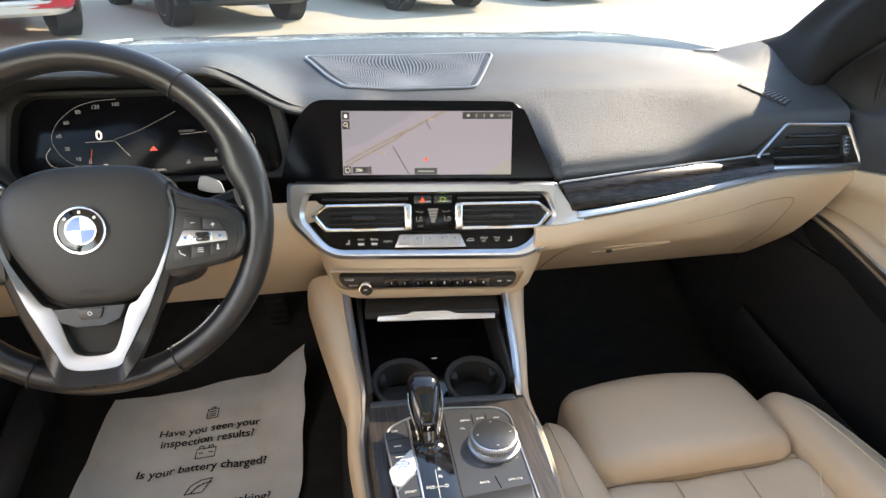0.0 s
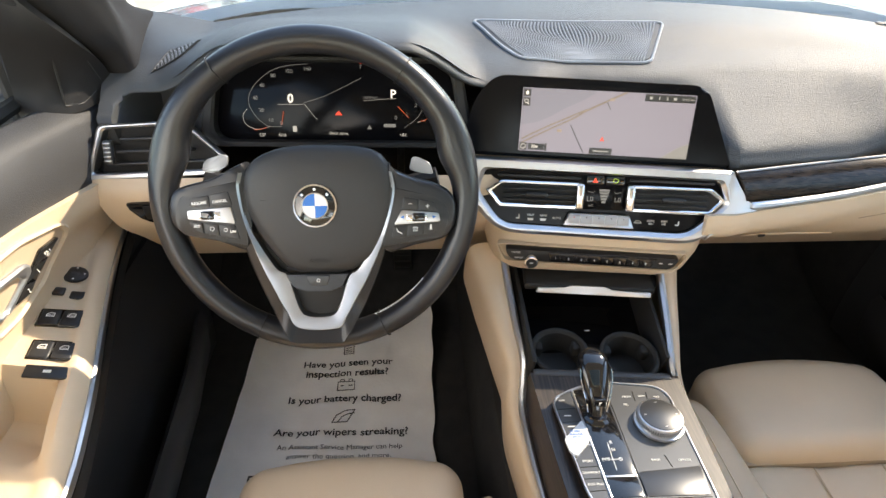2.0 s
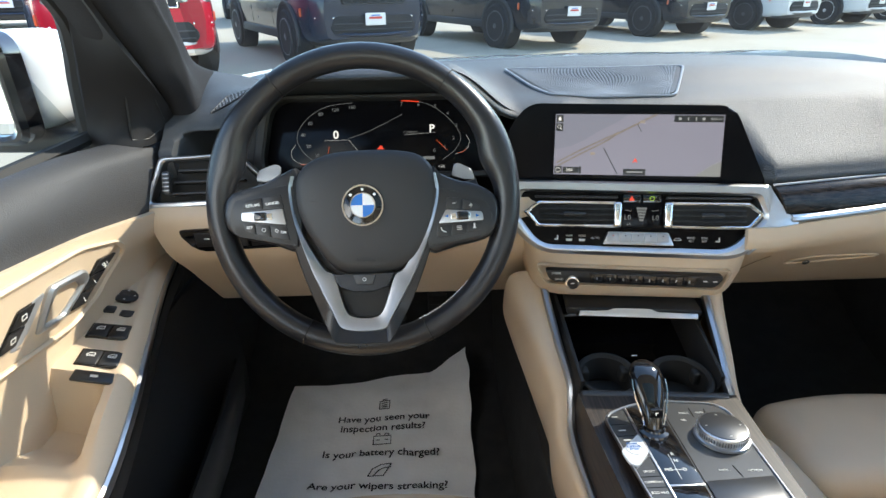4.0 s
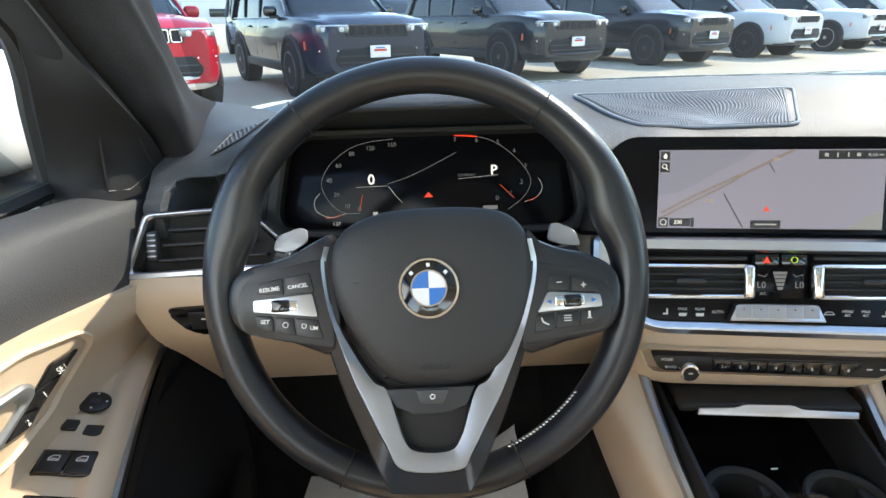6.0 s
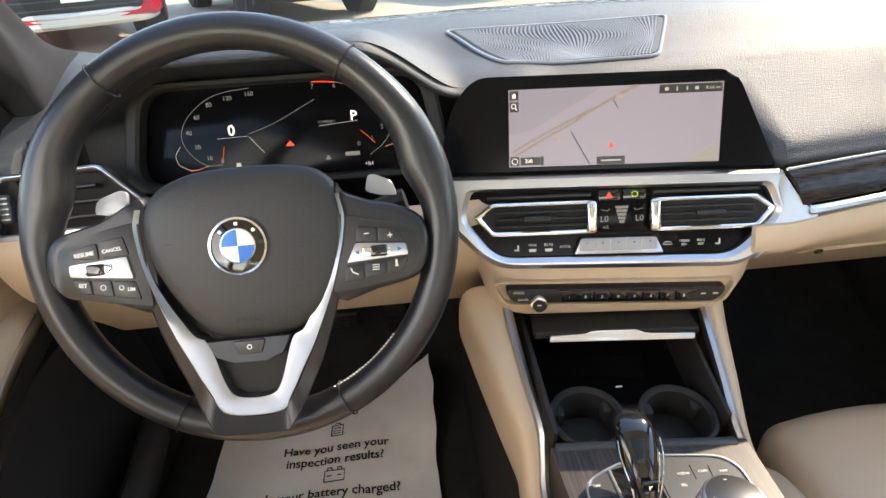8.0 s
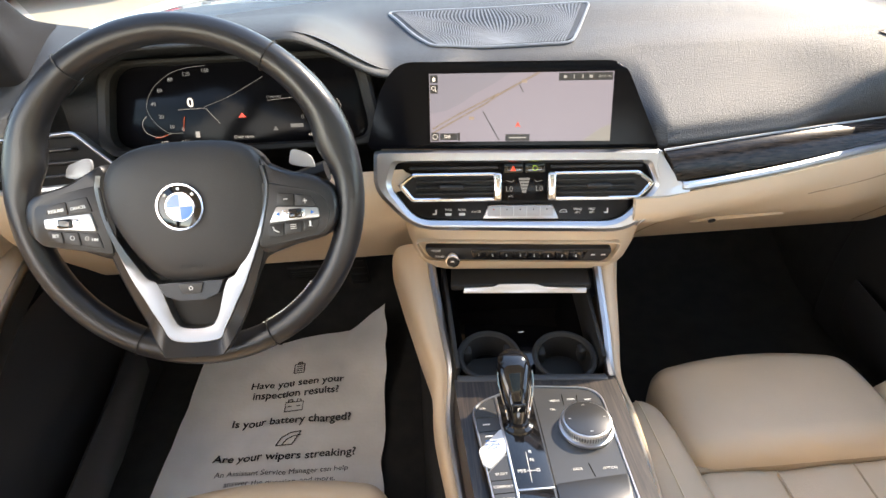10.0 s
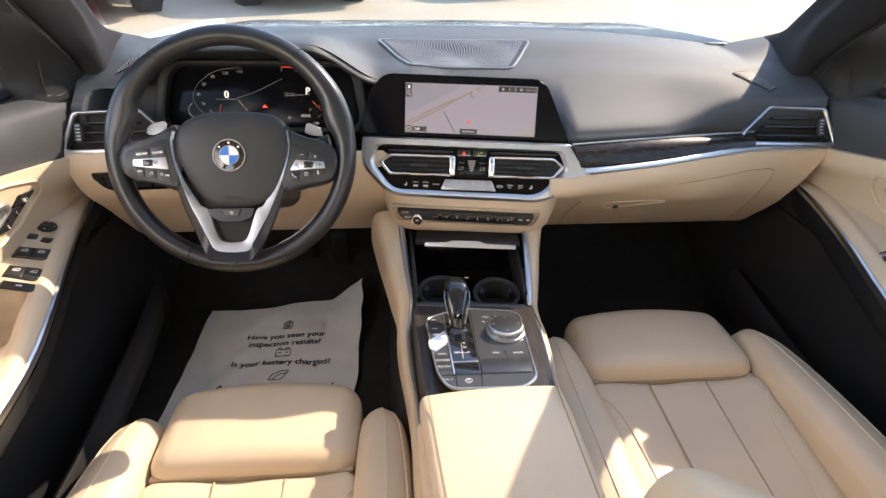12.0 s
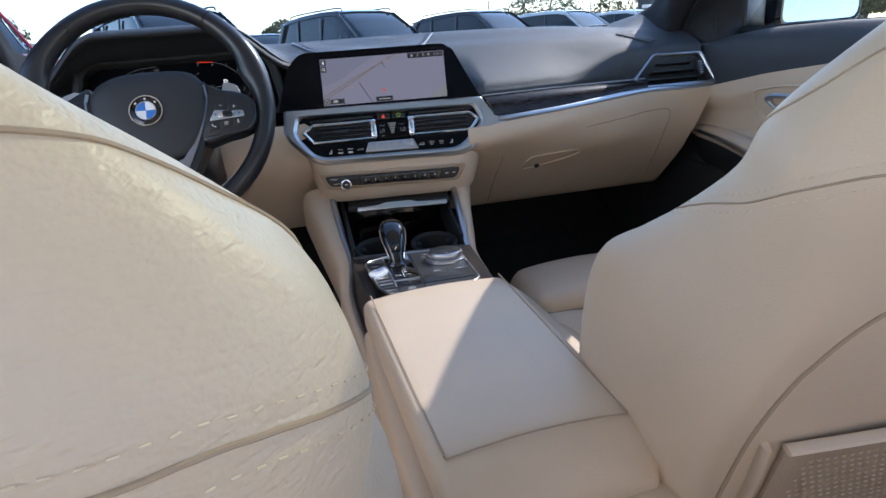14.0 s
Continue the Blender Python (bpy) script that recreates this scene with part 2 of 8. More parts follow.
def loft(sections, closed=True, caps=True, ring=False):
    """Skin over sections of equal point count; closed: each section is a loop; ring: the last joins the first."""
    bm = bmesh.new()
    V = [[bm.verts.new(p) for p in s] for s in sections]
    n = len(V[0])
    for a, b in zip(V, V[1:] + ([V[0]] if ring else [])):
        for i in range(n if closed else n - 1):
            j = (i + 1) % n
            bm.faces.new((a[i], a[j], b[j], b[i]))
    if caps and closed and not ring:
        bm.faces.new(list(reversed(V[0])))
        bm.faces.new(V[-1])
    return bm


def sheet(f, nu, nv, thick=0.0):
    """Surface f(u, v), u and v from 0 to 1, given a thickness downwards along its normals."""
    bm = bmesh.new()
    V = [[bm.verts.new(f(i / nu, j / nv)) for j in range(nv + 1)] for i in range(nu + 1)]
    for i in range(nu):
        for j in range(nv):
            bm.faces.new((V[i][j], V[i + 1][j], V[i + 1][j + 1], V[i][j + 1]))
    if thick:
        bmesh.ops.recalc_face_normals(bm, faces=bm.faces)
        bmesh.ops.solidify(bm, geom=bm.faces[:], thickness=thick)
    return bm


def plate(outline, depth, bevel=0.0, seg=2, at=0.0):
    """Flat plate: outline in x and z, its face at y = at, reaching back to y = at + depth; bevelled all round."""
    bm = bmesh.new()
    a = [bm.verts.new((x, at, z)) for x, z in outline]
    b = [bm.verts.new((x, at + depth, z)) for x, z in outline]
    n = len(a)
    front = bm.faces.new(a)
    bm.faces.new(list(reversed(b)))
    for i in range(n):
        bm.faces.new((a[i], b[i], b[(i + 1) % n], a[(i + 1) % n]))
    if bevel:
        bmesh.ops.bevel(bm, geom=list(front.edges), offset=bevel, segments=seg, affect="EDGES", profile=0.5)
    return bm


def rounded(points, r, n=4):
    """Outline with its corners rounded; r one radius or one for each corner."""
    out = []
    k = len(points)
    for i in range(k):
        p, a, b = Vector(points[i]), Vector(points[i - 1]), Vector(points[(i + 1) % k])
        ri = r[i] if isinstance(r, (list, tuple)) else r
        u, v = (a - p), (b - p)
        ri = min(ri, 0.45 * u.length, 0.45 * v.length)
        s, e = p + u.normalized() * ri, p + v.normalized() * ri
        for j in range(n + 1):
            t = j / n
            out.append(tuple(s * (1 - t) ** 2 + p * 2 * t * (1 - t) + e * t * t))
    return out


def band(outer, inner, depth, bevel=0.0, at=0.0):
    """Frame between two outlines of equal point count in x and z."""
    n = len(outer)
    secs = []
    for o, i in zip(outer, inner):
        o, i = Vector(o), Vector(i)
        d = (i - o)
        e = min(bevel, d.length * 0.45)
        u = d.normalized() * e if d.length > 1e-9 else Vector((0, 0))
        secs.append([(o.x, at + depth, o.y), (o.x, at + e * 0.8, o.y), ((o + u).x, at, (o + u).y), ((i - u).x, at, (i - u).y), (i.x, at + e * 0.8, i.y), (i.x, at + depth, i.y)])
    return loft(secs, closed=True, caps=False, ring=True)


def smooth_path(points, n=8, closed=False):
    """Catmull-Rom through points."""
    P = [Vector(p) for p in points]
    k = len(P)
    out = []
    for i in range(k if closed else k - 1):
        if closed:
            a, b, c, d = P[i - 1], P[i], P[(i + 1) % k], P[(i + 2) % k]
        else:
            b, c = P[i], P[i + 1]
            a = P[i - 1] if i else b * 2 - c
            d = P[i + 2] if i + 2 < k else c * 2 - b
        for j in range(n):
            t = j / n
            out.append(0.5 * (2 * b + (c - a) * t + (2 * a - 5 * b + 4 * c - d) * t * t + (3 * b - a - 3 * c + d) * t ** 3))
    if not closed:
        out.append(P[-1])
    return out


def tube(points, r, sides=8, closed=False, flat=1.0, up=(0, 0, 1)):
    """Bar of round or flattened section along points; r a number or one for each point."""
    P = [Vector(p) for p in points]
    secs = []
    k = len(P)
    for i, p in enumerate(P):
        d = (P[(i + 1) % k] - P[i - 1]) if closed or 0 < i < k - 1 else (P[1] - P[0] if i == 0 else P[-1] - P[-2])
        d.normalize()
        s = d.cross(Vector(up))
        if s.length < 1e-4:
            s = d.cross(Vector((1, 0, 0)))
        s.normalize()
        w = s.cross(d)
        ri = r[i] if isinstance(r, (list, tuple)) else r
        secs.append([p + s * (ri * math.cos(2 * math.pi * j / sides)) + w * (ri * flat * math.sin(2 * math.pi * j / sides)) for j in range(sides)])
    return loft(secs, ring=closed)


def disc(r, h, n=32, bevel=0.0, at=(0, 0, 0), seg=2):
    """Upright round body of height h on z = 0, edge bevelled at the top."""
    prof = [(r, 0)] + ([(r, h)] if not bevel else [(r - bevel + bevel * math.cos(a), h - bevel + bevel * math.sin(a)) for a in [math.pi / 2 * k / seg for k in range(seg + 1)]])
    secs = [[(at[0] + q * math.cos(2 * math.pi * j / n), at[1] + q * math.sin(2 * math.pi * j / n), at[2] + z) for j in range(n)] for q, z in prof]
    return loft(secs)


def lathe(profile, n=32):
    """Body of revolution round z from (radius, height) pairs."""
    return loft([[(q * math.cos(2 * math.pi * j / n), q * math.sin(2 * math.pi * j / n), z) for j in range(n)] for q, z in profile])


def words(name, text, size, mat, parent, m, label="", align="CENTER", stretch=1.0, lift=0.0002, bold=0.0):
    """Lettering in the built-in font, turned into a thin mesh."""
    cu = bpy.data.curves.new(name, "FONT")
    cu.body, cu.size, cu.align_x, cu.align_y, cu.extrude = text, size, align, "CENTER", lift
    cu.offset = bold
    cu.resolution_u = 3
    tmp = bpy.data.objects.new(name, cu)
    me = bpy.data.meshes.new_from_object(tmp)
    bpy.data.objects.remove(tmp)
    bpy.data.curves.remove(cu)
    me.materials.clear()
    me.materials.append(M[mat])
    ob = new(name, me)
    ob.parent = parent
    ob.matrix_basis = m @ Matrix.Diagonal((stretch, 1, 1, 1))
    if label:
        ob["label"] = label
    return ob


def lerp(a, b, t):
    return a + (b - a) * t


def curve1(knots, x):
    """Smooth value at x through (x, value) knots."""
    if x <= knots[0][0]:
        return knots[0][1]
    for (a, p), (b, q) in zip(knots, knots[1:]):
        if x <= b:
            t = (x - a) / (b - a)
            t = t * t * (3 - 2 * t)
            return p + (q - p) * t
    return knots[-1][1]


def join(*bms):
    """Several bmeshes as one."""
    out = bmesh.new()
    for b in bms:
        me = bpy.data.meshes.new("tmp")
        b.to_mesh(me)
        b.free()
        out.from_mesh(me)
        bpy.data.meshes.remove(me)
    return out


def moved(bm, m):
    bm.transform(m)
    return bm

# ---- the car's shell ----
def top_profile(x):
    """Section of the dashboard's upper pad at x: (y, z) from the windscreen to the trim strip."""
    q = abs(x) / 0.72
    yf, zf = 1.14 - 0.13 * q * q, 1.014 - 0.034 * q ** 3 + 0.045 * max(0, q - 0.84) / 0.16
    far = [(yf, zf), (1.02 - 0.05 * q, zf - 0.004)]
    yb = float(np.interp(x, (0.10, 0.13, 0.19, 0.35, 0.56), (0.790, 0.785, 0.716, 0.737, 0.777)))
    plain = far + [(0.93, 0.989), (0.880, 0.978), (0.850, 0.965), (lerp(0.850, yb + 0.020, 0.55), 0.935), (yb + 0.018, 0.910), (yb + 0.004, 0.896), (yb, 0.885), (yb + 0.02, 0.865)]
    right_end = far + [(0.895, 0.984), (0.865, 0.976), (0.840, 0.967), (0.812, 0.955), (0.793, 0.944), (0.786, 0.925), (0.788, 0.895), (0.80, 0.85)]
    middle = far + [(0.93, 0.990), (0.875, 0.983), (0.850, 0.977), (0.832, 0.969), (0.828, 0.960), (0.86, 0.952), (0.90, 0.93), (0.885, 0.85)]
    hood = [(yf, zf), (1.02, zf + 0.004), (0.93, 1.030), (0.86, 1.044), (0.79, 1.051), (0.752, 1.047), (0.749, 1.036), (0.81, 1.026), (0.90, 0.975), (0.885, 0.85)]
    left_niche = far + [(0.905, 0.996), (0.870, 0.986), (0.848, 0.977), (0.832, 0.966), (0.828, 0.954), (0.862, 0.950), (0.90, 0.93), (0.885, 0.85)]
    left_end = far + [(0.905, 0.992), (0.870, 0.982), (0.848, 0.973), (0.828, 0.961), (0.816, 0.950), (0.800, 0.938), (0.788, 0.922), (0.80, 0.85)]
    if x > 0.10:
        a, b, w = plain, right_end, curve1([(0.36, 0), (0.57, 1)], x)
    elif x > -0.165:
        a, b, w = middle, plain, curve1([(-0.10, 0), (-0.03, 1)], x)
    elif x > -0.38:
        a, b, w = middle, hood, curve1([(-0.285, 1), (-0.165, 0)], x)
    elif x > -0.645:
        a, b, w = left_niche, hood, curve1([(-0.645, 0), (-0.485, 1)], x)
    else:
        a, b, w = left_end, left_niche, curve1([(-0.695, 0), (-0.668, 1)], x)
    return [(lerp(p, r, w), lerp(q_, s_, w)) for (p, q_), (r, s_) in zip(a, b)]


dash = thing("dashboard", "black grained dashboard over beige lower panels with silver trim", "dashboard", pose(0, 0, 0))


def pad_point(u, v):
    x = -0.713 + 1.426 * u
    p = smooth_path([(0, *q) for q in top_profile(x)], 5)
    k = min(int(round(v * (len(p) - 1))), len(p) - 1)
    return (x, p[k].y, p[k].z)


part("upper_pad", sheet(pad_point, 147, 45, 0.012), "dash", dash, "black grained upper pad")


def lower_panel(x0, x1, knots, nu, at=None):
    def f(u, v):
        taper = 1 - 0.042 * min(1, v / 0.42)
        x = lerp(x0 * (taper if x0 < -0.5 else 1), x1 * (taper if x1 > 0.5 else 1), u)
        p = smooth_path([(0, *q) for q in knots(x)], 5)
        k = min(int(round(v * (len(p) - 1))), len(p) - 1)
        return (x, p[k].y, p[k].z)
    return sheet(f, nu, 5 * (len(knots(x0)) - 1), 0.008)


def right_low(x):
    ys = float(np.interp(x, (0.186, 0.21, 0.35, 0.545, 0.64, 0.733), (0.682, 0.685, 0.702, 0.738, 0.748, 0.752)))
    zs = float(np.interp(x, (0.186, 0.21, 0.35, 0.545, 0.64, 0.733), (0.833, 0.837, 0.845, 0.859, 0.858, 0.857)))
    back = 0.016 * max(0, min(1, (x - 0.50) / 0.15))
    return [(ys - 0.001, zs - 0.003), (ys - 0.002 + 0.5 * back, zs - 0.033), (max(0.735, ys + 0.012) + back, 0.768), (0.794 + 0.7 * back, 0.722), (0.860, 0.665), (0.912, 0.617), (0.945, 0.609)]


def left_low(x):
    return [(0.752, 0.858), (0.742, 0.835), (0.752, 0.785), (0.80, 0.730), (0.855, 0.670), (0.90, 0.625), (0.95, 0.615)]


low_right = lower_panel(0.14, 0.724, right_low, 40)
low_tree = BVHTree.FromBMesh(low_right)
low_r = part("lower_panel", low_right, "beige_trim", dash, "beige lower dashboard panel")


def on_low(points, lift=0.0):
    """Points laid on the outer face of the passenger side's lower panel."""
    out = []
    for p in points:
        h = low_tree.ray_cast(Vector(p) + Vector((0, -0.12, -0.09)), Vector((0, 0.8, 0.6)))[0]
        out.append((h if h is not None else Vector(p)) + Vector((0, -0.8, -0.6)) * lift)
    return out


part("lower_panel", lower_panel(-0.735, -0.14, left_low, 40), "beige_trim", dash, "beige knee panel")

# glove box outline groove, handle and lock
part("glove_box_joint", tube(on_low(smooth_path([(0.237, 0.893, 0.614), (0.235, 0.85, 0.656), (0.231, 0.795, 0.705), (0.229, 0.742, 0.752)], 8), 0.0002), 0.0011, 6), "seam", low_r, "glove box joint")
part("glove_box_joint", tube(on_low(smooth_path([(0.40, 0.706, 0.803), (0.48, 0.717, 0.809), (0.57, 0.731, 0.813), (0.610, 0.737, 0.810), (0.621, 0.742, 0.792), (0.618, 0.760, 0.752), (0.627, 0.81, 0.695), (0.646, 0.872, 0.630)], 8), 0.0002), 0.0010, 6), "seam", low_r, "glove box joint")
grip = smooth_path([(0.288, 0.790, 0.720), (0.294, 0.764, 0.742), (0.31, 0.755, 0.749), (0.385, 0.747, 0.754), (0.406, 0.752, 0.750), (0.398, 0.766, 0.740), (0.352, 0.786, 0.724), (0.30, 0.799, 0.714)], 6, closed=True)
gh = part("glove_box_handle", tube(on_low(grip, 0.0006), 0.0016, 6, closed=True), "beige_trim", low_r, "beige recessed glove box handle")
part("lock", disc(0.0058, 0.003, 16, 0.001), "black", gh, "black round lock", m=Matrix.Translation(on_low([(0.3205, 0.790, 0.720)], 0.0015)[0]) @ pose(0, 0, 0, 128, 0, 0))

part("pad_front", sheet(lambda u, v: (lerp(-0.70, 0.70, u), top_profile(lerp(-0.70, 0.70, u))[0][0] - 0.01 + 0.13 * v, top_profile(lerp(-0.70, 0.70, u))[0][1] - 0.012 - 0.035 * v), 40, 3, 0.004), "black", dash, "black strip at the foot of the windscreen")

# wood strip and the silver line below it, on the passenger side
WT = [(0.180, 0.704, 0.885), (0.35, 0.737, 0.884), (0.572, 0.780, 0.880)]
WB = [(0.197, 0.684, 0.848), (0.35, 0.706, 0.853), (0.560, 0.743, 0.866)]
wt, wb = smooth_path(WT, 12), smooth_path(WB, 12)


def strip(a, b, bulge=0.004):
    return lambda u, v: a[int(round(u * (len(a) - 1)))].lerp(b[int(round(u * (len(b) - 1)))], v) + Vector((0, -bulge, bulge)) * math.sin(math.pi * v)


part("wood_strip", sheet(strip(wt, wb, 0.004), 24, 8, 0.004), "wood", dash, "dark glossy ash wood strip")
part("wood_edge", tube([p + Vector((0, -0.002, 0.0005)) for p in wt], 0.0016, 6), "paddle", dash, "thin grey edge above the wood")
LINE = smooth_path([(0.205, 0.6845, 0.8405), (0.224, 0.6850, 0.8412), (0.35, 0.702, 0.8465), (0.545, 0.738, 0.8595), (0.64, 0.748, 0.858), (0.722, 0.752, 0.857)], 8)
part("silver_line", tube(LINE, [lerp(0.0066, 0.0055, min(1, k / 14)) for k in range(len(LINE))], 8, flat=1.0), "silver", dash, "satin silver trim line")
# grey tube added to draw the shadow below the silver line
part("shadow_line", tube([p + Vector((0, 0.002, -0.0075)) for p in LINE[9:]], 0.0022, 6), "panel_grey", dash, "grey tube painting the shadow under the silver trim")


def corner_vent(side):
    """Outer dashboard vent: silver frame, dark slats and a thumb wheel."""
    m = pose(side * 0.645, 0.7635, 0.893, -25, 0, side * -4)
    v = part("air_vent", plate([(side * x, z) for x, z in ((-0.092, -0.016), (-0.045, 0.036), (0.056, 0.036), (0.082, -0.032), (-0.080, -0.030))], 0.004, 0.0, at=0.030), "rubber", dash, "black air vent with a silver frame", smooth=False, m=m)
    o = rounded([(-0.106, -0.014), (-0.052, 0.042), (0.062, 0.040), (0.089, -0.036), (-0.086, -0.036)], 0.008, 3)
    i = rounded([(-0.099, -0.013), (-0.049, 0.037), (0.055, 0.034), (0.078, -0.027), (-0.078, -0.027)], 0.006, 3)
    part("vent_frame", band([(side * x, z) for x, z in o], [(side * x, z) for x, z in i], 0.022, 0.003), "silver", v, "satin silver frame")
    for k in range(3):
        z = -0.015 + 0.017 * k
        part("vent_slat", rbox(0.122 - 0.02 * k, 0.020, 0.0040, 0.0015, 2, at=(side * (-0.012 + 0.004 * k), 0.013, z)), "black", v)
    part("thumb_wheel", rbox(0.012, 0.012, 0.034, 0.004, 3, at=(side * 0.053, 0.004, 0.002)), "grey", v, "grey ribbed thumb wheel")
    for k in range(5):
        part("thumb_rib", rbox(0.010, 0.002, 0.0018, 0.0006, 1, at=(side * 0.053, -0.0025, -0.010 + 0.006 * k)), "silver", v)
    return v


corner_vent(1)
corner_vent(-1)


def pad_height(x, y):
    """Height of the pad's top at x, y."""
    p = smooth_path([(0, *q) for q in top_profile(x)][:7], 6)
    for a, b in zip(p, p[1:]):
        if b.y <= y <= a.y:
            return lerp(b.z, a.z, (y - b.y) / max(1e-6, a.y - b.y))
    return p[0].z


def drape(x, z, lift):
    """Point on the pad's top: x across, z towards the windscreen from the speaker's middle."""
    y = 0.948 + z * 0.976
    return (x, y, pad_height(x, y) + lift)


# centre speaker in the pad
SPK = rounded([(-0.170, 0.056), (0.152, 0.052), (0.096, -0.066), (-0.105, -0.064)], 0.014, 5)


def spk_half(z):
    t = (z + 0.064) / 0.118
    return lerp(-0.105, -0.169, t), lerp(0.096, 0.151, t)


def spk_point(u, v):
    z = lerp(-0.064, 0.0545, v)
    a, b = spk_half(z)
    end = 0.012 * max(0, abs(2 * v - 1) - 0.8) / 0.2
    return drape(lerp(a + end, b - end, u), z, 0.0016)


spk = part("speaker_grille", sheet(spk_point, 30, 12, 0.003), "black", dash, "black perforated centre speaker grille")
edge = [p for p, q in zip(SPK, SPK[1:] + SPK[:1]) for p in [(lerp(p[0], q[0], k / 8), lerp(p[1], q[1], k / 8)) for k in range(8 if abs(p[0] - q[0]) + abs(p[1] - q[1]) > 0.03 else 1)]]
part("border", tube([drape(x * 1.012, z * 1.025, 0.0014) for x, z in edge], 0.0024, 6, closed=True), "stud", spk, "raised light border")


net = bmesh.new()
for row in range(29):
    z = -0.0605 + row * 0.0039
    a, b = spk_half(z)
    n = 58
    for k in range(n):
        u = (k + 0.5) / n
        sway = 0.017 * math.sin(u * 5.2 + 0.6) * math.sin(row / 26 * 5.0 + u * 2.0)
        x = lerp(a + 0.008, b - 0.008, u) + sway * (1 - (2 * u - 1) ** 4)
        if not a + 0.006 < x < b - 0.006:
            continue
        s = 0.5 + 0.5 * math.sin(u * 11 - row * 0.33)
        w, h = 0.0010 + 0.0005 * s, 0.0013 + 0.0006 * (1 - s)
        vs = [net.verts.new(drape(x + dx * w, z + dz * h, 0.0014)) for dx, dz in ((-1, -1), (1, -1), (1, 1), (-1, 1))]
        ws = [net.verts.new(drape(x + dx * w * 0.8, z + dz * h * 0.8, 0.0030)) for dx, dz in ((-1, -1), (1, -1), (1, 1), (-1, 1))]
        net.faces.new(ws)
        for i in range(4):
            net.faces.new((vs[i], vs[(i + 1) % 4], ws[(i + 1) % 4], ws[i]))
tagged(part("studs", net, "stud", spk, "fine raised grille studs", smooth=False), kind="stuff")

for side, quad in ((1, ((0.598, 0.803), (0.616, 0.812), (0.580, 0.866), (0.545, 0.860))), (-1, ((-0.645, 0.846), (-0.607, 0.862), (-0.583, 0.892), (-0.629, 0.887)))):
    def on_pad(u, v, lift=0.0020, q=quad):
        x = lerp(lerp(q[0][0], q[1][0], u), lerp(q[3][0], q[2][0], u), v)
        y = lerp(lerp(q[0][1], q[1][1], u), lerp(q[3][1], q[2][1], u), v)
        return (x, y, pad_height(x, y) + lift)

    g = part("corner_grille", sheet(on_pad, 8, 8, 0.0008), "rubber", dash, "small perforated corner grille")
    nb = bmesh.new()
    for i in range(7):
        for j in range(11):
            u, v = (i + 0.75 + 0.5 * (j % 2)) / 8, (j + 0.75) / 11.5
            nb.faces.new([nb.verts.new(on_pad(u + du, v + dv, 0.0032)) for du, dv in ((-0.045, 0), (0, -0.032), (0.045, 0), (0, 0.032))])
    tagged(part("grille_studs", nb, "stud", g, "fine grille pattern", smooth=False), kind="stuff")
    rimline = [on_pad(0, k / 6, 0.0016) for k in range(7)] + [on_pad(k / 6, 1, 0.0016) for k in range(1, 7)]
    part("grille_edge", tube(rimline, 0.0011, 5), "black", g, "thin raised edge")

# identity plate at the foot of the windscreen, as plain bars
plate_v = tagged(part("number_plaque", rbox(0.055, 0.010, 0.002, 0.001, 1), "black", None, m=pose(0.60, 1.045, 0.998, 6, 0, -6)), "small dark plaque lying on the dashboard at the windscreen", "plaque")
for k in range(3):
    part("bar", rbox(0.046 - 0.008 * k, 0.0012, 0.0006, 0.0002, 1, at=(0, 0.003 - 0.003 * k, 0.0013)), "white_mark", plate_v)

# ---- floor, tunnel, roof, pillars, glass ----
def floor_point(u, v):
    x, y = lerp(-0.78, 0.78, u), lerp(-1.2, 1.55, v)
    z = 0.278 + (0.30 * ((y - 1.05) / 0.5) ** 1.3 if y > 1.05 else 0) 
    return (x, y, z)


tagged(part("floor", sheet(floor_point, 40, 50, 0.03), "carpet"), "black carpeted car floor rising to the footwell", "floor", kind="structure")
tun = [(-0.17, 0.28), (-0.155, 0.40), (-0.14, 0.47), (-0.10, 0.50), (0.10, 0.50), (0.13, 0.47), (0.145, 0.40), (0.16, 0.28)]
tagged(part("trim_tunnel", loft([[(x, y, z) for x, z in tun] for y in (-1.2, 0.3, 0.95, 1.4)]), "carpet"), "black carpeted tunnel between the footwells", "tunnel", kind="structure")
tagged(part("wall_firewall", rbox(1.56, 0.04, 0.66, 0.01, 1, at=(0, 1.50, 0.53)), "carpet"), "black carpet on the bulkhead", "wall", kind="structure")


def roof_point(u, v):
    x = lerp(-0.62, 0.62, u)
    y = lerp(-1.15, 0.53 - 0.10 * abs(x / 0.6) ** 3, v)
    return (x, y, 1.385 - 0.10 * (x / 0.62) ** 4 - 0.038 * ((y + 0.4) / 0.9) ** 2)


roof_bm = sheet(roof_point, 31, 34)
gone = [f for f in roof_bm.faces if abs(f.calc_center_median().x) < 0.34 and -0.24 < f.calc_center_median().y < 0.29]
bmesh.ops.delete(roof_bm, geom=gone, context="FACES")
for v in roof_bm.verts:
    if 0.35 < v.co.x < 0.37 and -0.26 < v.co.y < 0.31:
        v.co.x = 0.308
bmesh.ops.recalc_face_normals(roof_bm, faces=roof_bm.faces)
bmesh.ops.solidify(roof_bm, geom=roof_bm.faces[:], thickness=0.05)
sunroof = tagged(part("window_4", rbox(0.76, 0.62, 0.006, 0.002, 1, at=(0, 0.025, 1.405)), "roof_glass"), "green-tinted sunroof glass over the opening in the roof", "sunroof", kind="structure")
tagged(part("ceiling", roof_bm, "headliner"), "pale grey cloth headliner", "ceiling", kind="structure")
